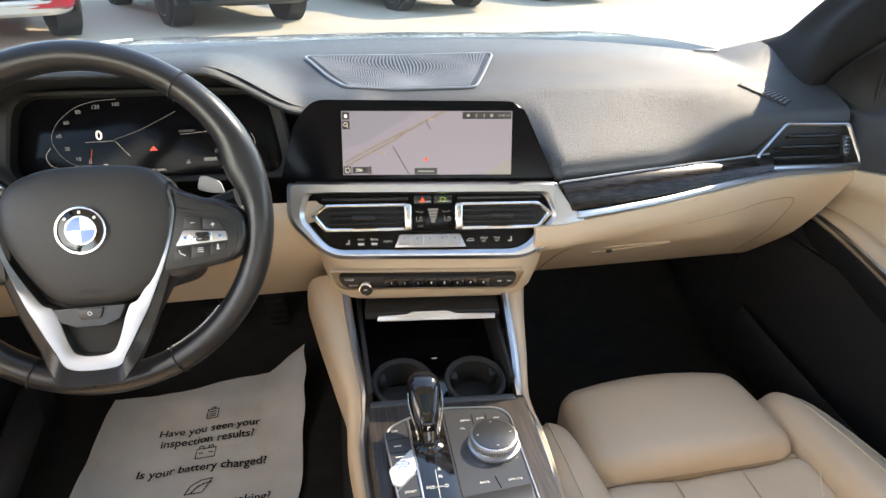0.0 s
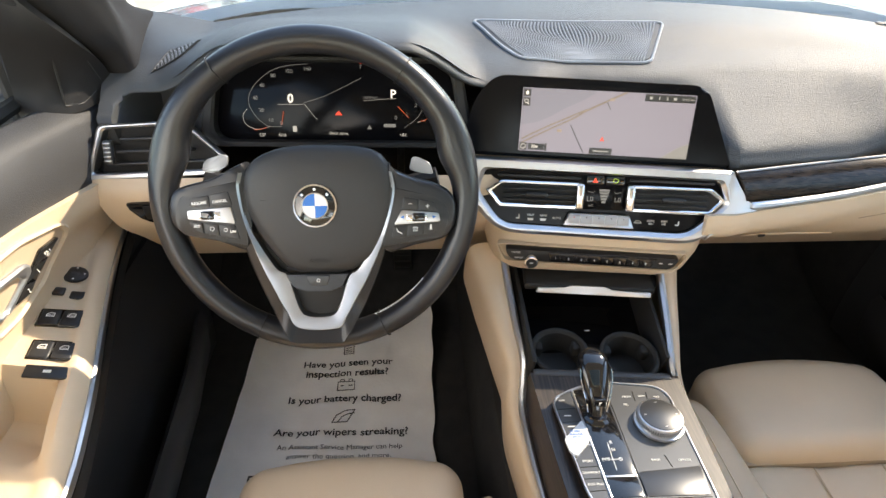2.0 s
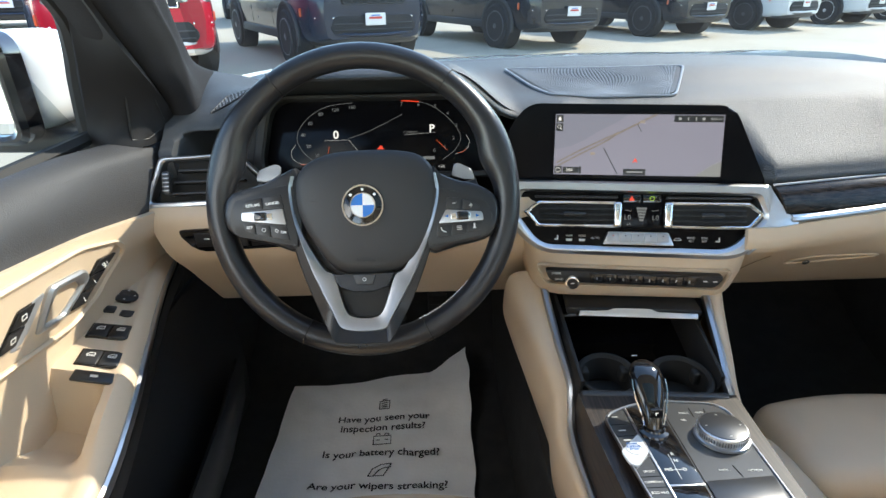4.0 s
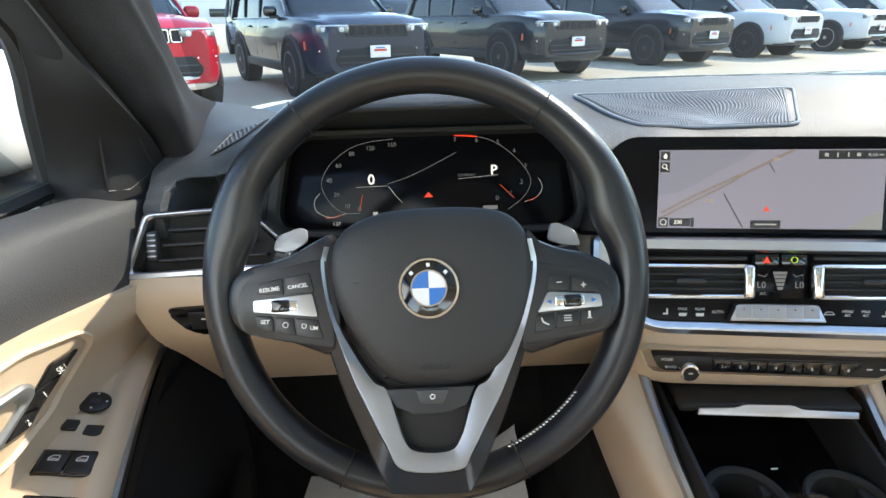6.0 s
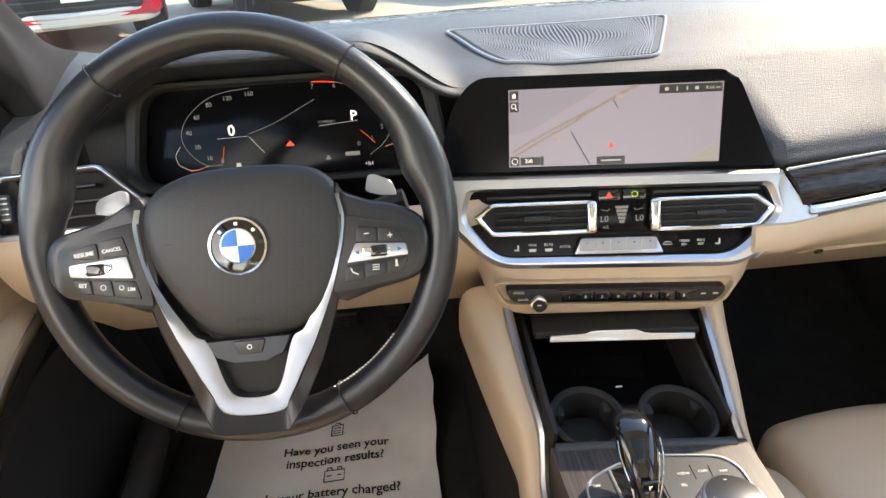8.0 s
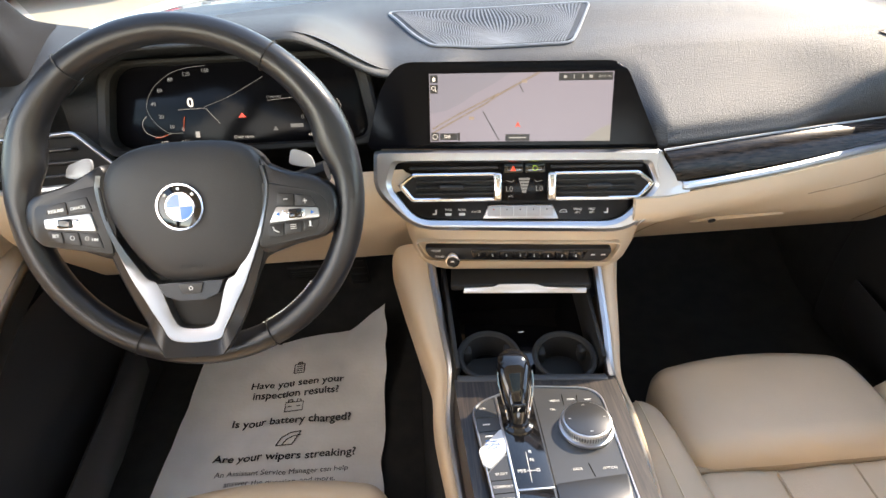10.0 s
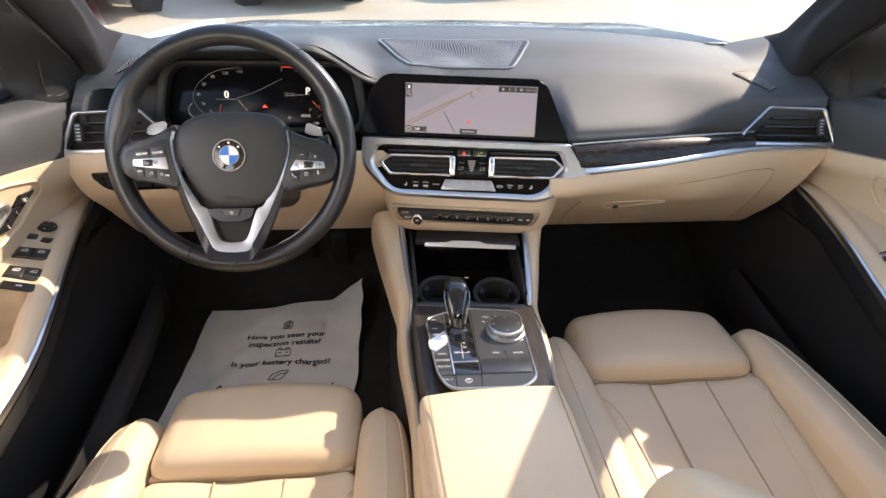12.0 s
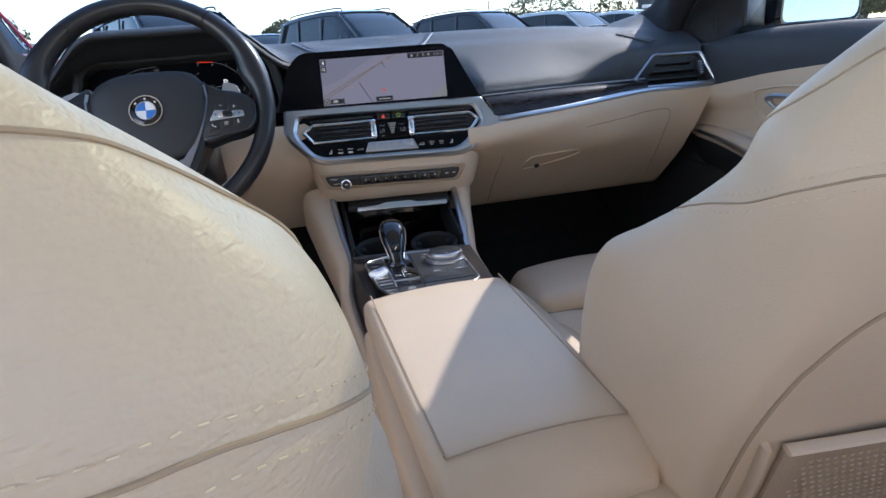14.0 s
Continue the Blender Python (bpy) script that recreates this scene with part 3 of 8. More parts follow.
for side in (-1, 1):
    # rows from the dashboard up: seal edge, inner ridge and windscreen edge; the foot sweeps along the glass
    pil = (((0.722, 0.890, 0.930), (0.674, 0.868, 0.950), (0.630, 1.062, 0.982)), ((0.715, 0.865, 0.955), (0.669, 0.852, 0.975), (0.665, 1.045, 1.003)), ((0.706, 0.835, 1.000), (0.667, 0.842, 1.020), (0.692, 1.017, 1.018)),
           ((0.697, 0.775, 1.045), (0.664, 0.828, 1.058), (0.706, 0.980, 1.037)), ((0.690, 0.735, 1.075), (0.658, 0.802, 1.088), (0.701, 0.940, 1.068)), ((0.682, 0.685, 1.108), (0.652, 0.765, 1.118), (0.686, 0.880, 1.110)),
           ((0.672, 0.629, 1.150), (0.645, 0.725, 1.147), (0.667, 0.815, 1.155)), ((0.655, 0.550, 1.200), (0.625, 0.620, 1.212), (0.643, 0.715, 1.220)), ((0.630, 0.450, 1.262), (0.600, 0.520, 1.275), (0.615, 0.610, 1.280)),
           ((0.605, 0.340, 1.305), (0.575, 0.380, 1.325), (0.585, 0.480, 1.330)), ((0.585, 0.200, 1.330), (0.560, 0.220, 1.345), (0.565, 0.340, 1.355)))
    rows = []
    for e, r, w in pil:
        e, r, w = Vector(e), Vector(r), Vector(w)
        rows.append([e + Vector((0.050, 0.02, 0.0)), e, e.lerp(r, 0.5) + Vector((-0.004, -0.004, 0)), e.lerp(r, 0.88), r.lerp(w, 0.10), r.lerp(w, 0.5) + Vector((0.006, -0.004, 0)), w, w + Vector((0.030, 0.010, 0.0))])
    cols = [smooth_path([row[k] for row in rows], 5) for k in range(8)]
    trim_bm = loft([[(side * p.x, p.y, p.z) for p in smooth_path([c[k] for c in cols], 4)] for k in range(len(cols[0]))], closed=False, caps=False)
    bmesh.ops.recalc_face_normals(trim_bm, faces=trim_bm.faces[:])
    pt = tagged(part("trim_front_pillar", trim_bm, "pillar"), "black cloth-covered front roof pillar", "pillar", kind="structure")
    part("trim_seam", tube([(side * (p.x - 0.0005), p.y, p.z) for p in (a.lerp(b, 0.42) + Vector((-0.0030, -0.0030, 0)) for a, b in zip(cols[1][22:], cols[3][22:]))], 0.0009, 5), "seam_black", pt)
    rail = smooth_path([(side * 0.57, 0.20, 1.345), (side * 0.565, -0.3, 1.36), (side * 0.56, -1.15, 1.32)], 6)
    tagged(part("trim_roof_rail", tube(rail, 0.055, 10), "headliner"), "pale headliner edge above the doors", "trim", kind="structure")
    bp = smooth_path([(side * 0.74, -0.10, 0.45), (side * 0.74, -0.12, 0.95), (side * 0.66, -0.16, 1.20), (side * 0.57, -0.2, 1.36)], 6)
    tagged(part("trim_middle_pillar", tube(bp, 0.055, 10, flat=0.55, up=(side, 0, 0.3)), "pillar"), "black middle roof pillar", "pillar", kind="structure")
    cp = smooth_path([(side * 0.72, -1.05, 0.85), (side * 0.66, -1.08, 1.15), (side * 0.56, -1.0, 1.36)], 6)
    tagged(part("trim_rear_pillar", tube(cp, 0.11, 10, flat=0.5, up=(side, 0, 0.3)), "headliner"), "pale rear roof pillar", "pillar", kind="structure")
tagged(part("wall_rear_bulkhead", rbox(1.5, 0.06, 0.75, 0.02, 2, at=(0, -1.16, 0.62)), "carpet"), "dark panel behind the rear bench", "wall", kind="structure")


def shield(u, v):
    x = lerp(-1, 1, u) * lerp(0.72, 0.55, v)
    q = x / lerp(0.72, 0.55, v)
    return (x, lerp(1.20, 0.54, v) - lerp(0.15, 0.09, v) * q * q, lerp(0.985, 1.36, v) + 0.030 * math.sin(math.pi * v))


ws = tagged(part("window_1", sheet(shield, 24, 16), "glass"), "raked windscreen glass, slightly reflecting", "windscreen", kind="structure")
ws.visible_shadow = False


def hood_point(u, v):
    x, y = lerp(-0.86, 0.86, u), lerp(1.20, 2.35, v)
    q = abs(x) / 0.86
    y -= 0.10 * q * q * (1 - v)
    z = 1.008 - 0.055 * q ** 3 - 0.08 * v - 0.17 * v * v + 0.012 * math.exp(-((q - 0.62) / 0.16) ** 2)
    return (x, y, z)


own = thing("white_sedan", "white painted car body with bonnet and wipers", "car", pose(0, 0, 0))
part("panel", sheet(hood_point, 36, 24, 0.02), "hood", own, "white painted bonnet panel")
part("cowl", sheet(lambda u, v: (lerp(-0.78, 0.78, u), lerp(1.135, 1.23, v) - 0.12 * (2 * u - 1) ** 2, 0.960 + 0.015 * v - 0.03 * (2 * u - 1) ** 4), 20, 3, 0.01), "black", own, "black cowl")
for x0, x1 in ((-0.52, 0.08), (0.02, 0.56)):
    p = [(lerp(x0, x1, k / 8), 1.16 - 0.10 * (lerp(x0, x1, k / 8) / 0.7) ** 2 + 0.012 * math.sin(k / 8 * math.pi), 1.004 - 0.03 * (lerp(x0, x1, k / 8) / 0.7) ** 2) for k in range(9)]
    part("wiper", tube(p, 0.006, 6), "black", own, "black wiper blade")
for side in (-1, 1):
    part("wing", sheet(lambda u, v, s=side: (s * lerp(0.83, 0.92, u), lerp(0.78, 2.3, v), 0.955 - 0.06 * u * u * 3 - 0.10 * v * v), 6, 16, 0.02), "hood", own, "white front wing")


def side_point(u, v, s):
    y = lerp(-1.95, 2.32, u)
    z = lerp(0.28, 0.935 - (0.20 * ((y - 0.85) / 1.47) ** 1.4 if y > 0.85 else 0), v)
    x = 0.835 + 0.075 * math.sin(math.pi * min(1, 0.25 + 0.7 * v)) - 0.07 * max(0, u - 0.86) / 0.14
    for wy in (1.62, -1.22):
        d = math.hypot(y - wy, z - 0.31)
        if d < 0.36 and d > 1e-3:
            k = 0.36 / d
            y, z = wy + (y - wy) * k, 0.31 + (z - 0.31) * k
    return (s * x, y, z)


for side in (-1, 1):
    part("body_side", sheet(lambda u, v, s=side: side_point(u, v, s), 60, 16), "hood", own, "white painted body side")
part("nose", sheet(lambda u, v: (lerp(-0.86, 0.86, u), 2.35 - 0.16 * (2 * u - 1) ** 2 + 0.05 * math.sin(math.pi * v), lerp(0.30, 0.76, v)), 20, 10, 0.02), "hood", own, "white painted nose")
part("tail", sheet(lambda u, v: (lerp(-0.86, 0.86, u), -1.98 + 0.10 * (2 * u - 1) ** 2 - 0.04 * math.sin(math.pi * v), lerp(0.30, 0.95, v)), 20, 10, 0.02), "hood", own, "white painted tail")
part("boot_lid", sheet(lambda u, v: (lerp(-0.84, 0.84, u), lerp(-1.99, -1.20, v), 0.955 + 0.03 * v - 0.04 * (2 * u - 1) ** 4), 16, 6, 0.02), "hood", own, "white painted boot lid")
part("roof_skin", sheet(lambda u, v: (lerp(-0.62, 0.62, u), lerp(-1.15, -0.30, v), 1.450 - 0.10 * (2 * u - 1) ** 4 - 0.04 * (1 - v)), 16, 8, 0.01), "hood", own, "white painted roof")
for side in (-1, 1):
    for wy in (1.62, -1.22):
        wheel = part("wheel", moved(lathe([(0.20, -0.10), (0.29, -0.105), (0.31, -0.08), (0.315, 0.0), (0.31, 0.08), (0.29, 0.105), (0.20, 0.10)], 32), pose(side * 0.79, wy, 0.315, 0, 90, 0)), "rubber", own, "black tyre")
        part("rim", moved(lathe([(0.0, 0.06), (0.06, 0.07), (0.19, 0.05), (0.215, 0.095), (0.205, 0.10), (0.20, -0.10)], 28), pose(side * 0.79, wy, 0.315, 0, 90 * side, 0)), "silver", wheel, "alloy rim")

for side in (-1, 1):
    tagged(part("wall_kick_panel", rbox(0.03, 0.80, 0.64, 0.01, 1, at=(side * 0.775, 1.15, 0.55)), "carpet"), "black panel closing the footwell's side", "wall", kind="structure")
    tagged(part("wall_rear_side", rbox(0.04, 1.05, 0.64, 0.02, 2, at=(side * 0.775, -0.62, 0.64)), "beige_trim"), "beige rear door trim", "wall", kind="structure")

# ---- doors ----
def door_border(y):
    """Height of the line between the black upper trim and the beige panel."""
    return float(np.interp(y, (-0.08, 0.30, 0.45, 0.60, 0.73, 0.86), (0.960, 0.926, 0.907, 0.885, 0.859, 0.836)))


def door_flare(y):
    """The door's front end leans inwards to meet the dashboard."""
    return max(0, min(1, (y - 0.50) / 0.28)) ** 1.5


def panel_x(y, z):
    """Distance of the beige door panel from the car's middle."""
    zt = min(0.945, door_border(y))
    return float(np.interp(z, (0.745, lerp(zt, 0.74, 0.5), lerp(zt, 0.74, 0.35), zt - 0.03, zt), (0.751, 0.746, 0.737, 0.729, 0.727))) - 0.014 * door_flare(y) * max(0, min(1, (z - 0.70) / (zt - 0.70)))


def door(side, name):
    """Front door: black upper trim, beige panel, armrest with its silver edge, dark lower bin, window frame and glass."""
    d = thing(name, "closed car door, black upper trim, beige panel and armrest", "car door", pose(0, 0, 0), kind="structure")
    S = Matrix.Diagonal((side, 1, 1, 1))

    def put(nm, bm, mat, label="", parent=None, smooth=True):
        bm.transform(S)
        return part(nm, bm, mat, parent or d, label, smooth)

    def upper(u, v):
        y = lerp(-0.08, 0.845, u)
        zt, zb = float(np.interp(y, (-0.08, 0.5, 0.65, 0.74, 0.80, 0.845), (0.970, 0.972, 0.967, 0.957, 0.950, 0.946))), min(0.945, door_border(y))
        p = smooth_path([(0.800, 0, zt - 0.012), (0.775, 0, zt), (0.752, 0, zt - 0.015), (0.738, 0, lerp(zt, zb, 0.55)), (0.735, 0, zb)], 4)
        q = p[int(round(v * (len(p) - 1)))]
        return (q.x - float(np.interp(v, (0, 0.25, 0.5, 1), (0, 0.010, 0.027, 0.014))) * door_flare(y), y, q.z)

    def middle(u, v):
        y = lerp(-0.08, 0.845, u)
        zt = min(0.945, door_border(y))
        p = smooth_path([(0.736, 0, zt), (0.738, 0, zt - 0.03), (0.755, 0, lerp(zt, 0.74, 0.5)), (0.760, 0, 0.745), (0.761, 0, lerp(0.655, 0.742, max(0, min(1, (y - 0.50) / 0.06))))], 4)
        q = p[int(round(v * (len(p) - 1)))]
        return (q.x - 0.014 * door_flare(y) * (1 - v), y, q.z)

    def lower(u, v):
        y = lerp(-0.08, 0.95, u)
        return (0.760 - 0.035 * math.sin(v * 2.2), y, lerp(0.665, 0.33, v))

    put("upper_trim", sheet(upper, 40, 16, 0.01), "door_top", "black grained upper trim")
    put("door_panel", sheet(middle, 40, 16, 0.01), "beige_trim", "beige padded panel")
    put("lower_trim", sheet(lower, 24, 10, 0.012), "black", "black lower trim")
    # armrest: beige top, leaning to the window, silver edge on its inner side
    ends = [(0.82, 0.738, 0.757, 0.750), (0.74, 0.722, 0.757, 0.749), (0.66, 0.703, 0.758, 0.746), (0.56, 0.677, 0.758, 0.739), (0.46, 0.655, 0.757, 0.722), (0.36, 0.646, 0.756, 0.698), (0.20, 0.645, 0.755, 0.682), (-0.08, 0.645, 0.755, 0.676)]
    rail = smooth_path([(xi, y, zi) for y, xi, xo, zi in ends], 12)

    def arm(u, v):
        """Armrest: v runs from the door over the switch deck, the raised rail and down its inner side."""
        p = rail[int(round(u * (len(rail) - 1)))]
        wide = 0.757 - p.x
        cup = max(0, min(1, (0.487 - p.y) / 0.012)) * max(0, min(1, (p.y - 0.385) / 0.055))
        wall = lerp(0.765, p.z + 0.016, max(0, min(1, (0.44 - p.y) / 0.06)))
        deck = lerp(wall, p.z + 0.010, 0.75)
        if v < 0.62:
            a = v / 0.62
            hollow = cup * max(0, min(1, (1 - a) / 0.22)) ** 0.7
            x = 0.757 - a * max(0.004, wide - 0.030)
            return (x, p.y, lerp(wall, deck, a) + 0.003 * math.sin(math.pi * a) - 0.070 * hollow)
        b = (v - 0.62) / 0.38
        prof = ((min(0.757, p.x + 0.030), deck), (p.x + 0.016, deck + 0.003), (p.x + 0.006, p.z + 0.011), (p.x, p.z), (p.x + 0.003, p.z - 0.020), (p.x + 0.03, p.z - 0.060))
        k = min(int(b * 5), 4)
        f = b * 5 - k
        return (lerp(prof[k][0], prof[k + 1][0], f), p.y, lerp(prof[k][1], prof[k + 1][1], f))

    put("armrest", sheet(arm, len(rail) - 1, 32), "beige_trim", "beige armrest with a hollow pull cup")
    edge = smooth_path([(xi - 0.001, y, zi - 0.004) for y, xi, xo, zi in ends], 6)
    put("armrest_edge", tube(edge, [lerp(0.0022, 0.0046, min(1, k / 22)) for k in range(len(edge))], 8, flat=1.7), "silver", "satin silver edge line")
    under = [[(x - 0.001, y, z - 0.012), (x + 0.004, y, z - 0.045), (x + 0.045, y, z - 0.10), (0.757, y, z - 0.10)] for x, y, z in edge]
    put("armrest_underside", loft(under, closed=False), "black", "black underside")
    # door bin below
    pk = [(0.86, 0.695, 0.50), (0.70, 0.672, 0.50), (0.40, 0.665, 0.47), (0.10, 0.668, 0.46), (-0.08, 0.67, 0.46)]
    put("door_bin", loft([[(x + 0.004, y, z), (x - 0.004, y, z + 0.006), (x - 0.012, y, z - 0.01), (x - 0.004, y, z - 0.09), (x + 0.03, y, 0.35), (0.735, y, 0.345)] for y, x, z in pk], closed=False), "black", "black moulded door bin")
    # inner handle: a leaning silver loop in a recess
    if side < 0:
        lip = [(0.650, 0.838), (0.634, 0.856), (0.564, 0.876), (0.435, 0.889), (0.330, 0.893), (0.300, 0.812), (0.408, 0.812), (0.540, 0.794), (0.600, 0.802)]
        o = [(0.497, 0.867), (0.560, 0.857), (0.572, 0.842), (0.531, 0.811), (0.474, 0.819)]
        i = [(0.509, 0.857), (0.546, 0.849), (0.555, 0.838), (0.519, 0.8185), (0.486, 0.8255)]
        rear_plate = [(0.494, 0.864), (0.468, 0.862), (0.434, 0.823), (0.456, 0.819)]
    else:
        lip = [(0.632, 0.822), (0.618, 0.850), (0.560, 0.860), (0.480, 0.864), (0.360, 0.868), (0.340, 0.800), (0.442, 0.796), (0.571, 0.788), (0.612, 0.800)]
        o = [(0.602, 0.836), (0.585, 0.848), (0.536, 0.849), (0.510, 0.806), (0.560, 0.798)]
        i = [(0.585, 0.833), (0.578, 0.839), (0.545, 0.840), (0.524, 0.813), (0.556, 0.807)]
        rear_plate = [(0.532, 0.847), (0.501, 0.849), (0.462, 0.813), (0.488, 0.807)]
    cy, cz = sum(p[0] for p in lip) / len(lip), sum(p[1] for p in lip) / len(lip)
    big = [(cy + (a - cy) * 1.06, cz + (b - cz) * 1.16) for a, b in lip]

    def faced(bm, proud):
        """Plate laid on the leaning door panel, its bevelled face to the cabin."""
        for v in bm.verts:
            v.co = Vector((panel_x(v.co.x, v.co.z) - proud + v.co.y, v.co.x, v.co.z))
        bmesh.ops.recalc_face_normals(bm, faces=bm.faces[:])
        return bm

    h = put("handle_bezel", faced(plate(rounded(lip, 0.010, 4), 0.010, 0.001), 0.0035), "beige_trim", "beige handle recess")
    put("bezel_lip", faced(band(rounded(big, 0.014, 4), rounded(lip, 0.010, 4), 0.022, 0.006), 0.008), "beige_trim", "beige raised lip round the handle", h)
    # cup coloured browner to paint the shade behind the handle
    put("handle_cup", faced(plate(rounded(i, 0.006, 4), 0.003, 0.001), 0.0050), "cup_shade", "beige cup behind the handle, its shade painted in tan", h)
    put("door_handle", faced(band(rounded(o, 0.009, 5), rounded(i, 0.006, 5), 0.016, 0.004), 0.013), "handle_silver", "satin silver pull handle", h)
    put("handle_plate", faced(plate(rounded(rear_plate, 0.004, 3), 0.006, 0.002), 0.0075), "paddle", "satin grey plate behind the handle", h)
    return d, put


door_l, put_l = door(-1, "door_1")
door_r, put_r = door(1, "door_2")


SAIL = [((0.795, 0.772, 0.940), (0.745, 0.774, 0.942), (0.718, 0.872, 0.942)), ((0.787, 0.765, 0.990), (0.747, 0.784, 0.990), (0.706, 0.836, 0.995)), ((0.770, 0.745, 1.050), (0.736, 0.763, 1.045), (0.695, 0.775, 1.045)),
        ((0.750, 0.722, 1.100), (0.718, 0.716, 1.102), (0.680, 0.688, 1.105)), ((0.728, 0.680, 1.140), (0.702, 0.664, 1.147), (0.670, 0.629, 1.150)), ((0.702, 0.580, 1.190), (0.680, 0.567, 1.200), (0.653, 0.550, 1.200)),
        ((0.672, 0.430, 1.245), (0.652, 0.435, 1.256), (0.628, 0.440, 1.262)), ((0.648, 0.250, 1.288), (0.628, 0.250, 1.304), (0.603, 0.250, 1.318)), ((0.635, -0.100, 1.305), (0.618, -0.100, 1.326), (0.590, -0.100, 1.345))]
SAIL_COLS = [smooth_path([r[k] for r in SAIL], 6) for k in range(3)]


def sail(u, v):
    """Door frame with its mirror sail: u from the sill upwards and back along the roof, v from the window to the front pillar."""
    k = u * (len(SAIL_COLS[0]) - 1)
    i = min(int(k), len(SAIL_COLS[0]) - 2)
    w, m, e = [c[i].lerp(c[i + 1], k - i) for c in SAIL_COLS]
    return w * (1 - v) ** 2 + (m * 2 - (w + e) * 0.5) * 2 * v * (1 - v) + e * v * v


for put in (put_l, put_r):
    # window frame: sail panel with tweeter, rear-leaning edge, glass
    put("sail_panel", sheet(sail, 48, 10, 0.006), "sail", "black mirror sail and window frame")
    corners = rounded([(0.034, 0.535), (0.021, 0.71), (0.053, 0.925), (0.185, 0.90), (0.192, 0.575)], [0.008, 0.006, 0.012, 0.014, 0.014], 4)
    cu, cv = sum(p[0] for p in corners) / len(corners), sum(p[1] for p in corners) / len(corners)
    put("tweeter", loft([[sail(lerp(cu, a, k), lerp(cv, b, k)) + Vector((-0.62, -0.76, 0.10)) * lift for a, b in corners] for k, lift in ((1.0, 0.0), (0.985, 0.0055), (0.95, 0.0065), (0.90, 0.0020), (0.5, 0.0026), (0.04, 0.0026))]), "sail", "small black tweeter cover")
    put("tweeter_rim", tube([sail(a, b) + Vector((-0.62, -0.76, 0.10)) * 0.006 for a, b in corners], 0.0013, 6, closed=True), "black", "raised black rim of the tweeter")
    put("window_frame", tube([p + Vector((-0.002, 0.002, 0)) for p in SAIL_COLS[0]], 0.0055, 8), "pillar", "rounded window frame edge")
    put("window_seal", tube([p + Vector((0.014, 0.016, -0.004)) for p in SAIL_COLS[0]], 0.012, 8), "rubber", "black window seal")
    put("window_sill", tube([(0.797, 0.78, 0.962), (0.797, 0.3, 0.966), (0.797, -0.08, 0.968)], 0.010, 6), "rubber", "black rubber sill")
for side in (-1, 1):
    g = tagged(part("window_2" if side < 0 else "window_3", sheet(lambda u, v: (side * (0.800 - 0.16 * v ** 1.3), lerp(-0.08, lerp(0.78, 0.30, v), u), lerp(0.955, 1.34, v)), 6, 8), "glass"), "clear side window glass", "window", kind="structure")
    g.visible_shadow = False

# ---- centre stack ----
stack = thing("centre_stack", "centre stack with satin silver frame, twin vents and climate keys", "centre stack", pose(0, 0.712, 0.838, 0, 0, -6.5))
LEAN24 = pose(0, 0, 0, -23, 0, 0)
secs = []
for hw, y, z, r in ((0.192, 0.060, 0.040, 0.02), (0.196, 0.034, 0.010, 0.03), (0.186, -0.002, -0.030, 0.05), (0.166, -0.018, -0.060, 0.06), (0.160, -0.022, -0.088, 0.06), (0.152, -0.018, -0.118, 0.06), (0.146, -0.006, -0.130, 0.05)):
    o = rounded([(-hw - 0.03, 0.22), (-hw, y), (hw, y), (hw + 0.03, 0.22)], [0.01, r, r, 0.01], 6)
    secs.append([(a, b, z) for a, b in o])
part("stack_body", loft(secs), "beige_trim", stack, "beige stack body")
outer = rounded([(-0.202, 0.053), (0.178, 0.049), (0.200, -0.008), (0.140, -0.0605), (-0.151, -0.0550), (-0.204, 0.000)], [0.006, 0.006, 0.012, 0.03, 0.03, 0.02], 5)
inner = rounded([(-0.173, 0.037), (0.160, 0.032), (0.173, 0.002), (0.125, -0.046), (-0.146, -0.042), (-0.182, 0.005)], [0.008, 0.008, 0.012, 0.02, 0.02, 0.012], 5)
part("silver_frame", band(outer, inner, 0.03, 0.006, at=-0.008), "silver", stack, "satin silver frame", m=LEAN24)
blade = [(0.174, 0.0485), (0.182, 0.036), (0.1905, 0.0225), (0.1985, 0.0092), (0.203, 0.0042), (0.209, 0.0020), (0.2165, 0.0030), (0.2165, -0.0095), (0.206, -0.0118), (0.197, -0.0150), (0.1865, -0.0215), (0.170, -0.0366), (0.150, -0.0520), (0.160, -0.030), (0.176, -0.008), (0.180, 0.004), (0.170, 0.030)]
part("silver_blade", plate(blade, 0.012, 0.0016, at=-0.0082), "silver", stack, "satin silver blade running into the trim line", m=LEAN24)
face = part("control_face", plate([(x * 1.01, z * 1.01) for x, z in inner], 0.03, at=0.004), "screen_frame", stack, "gloss black control face", smooth=False, m=LEAN24)


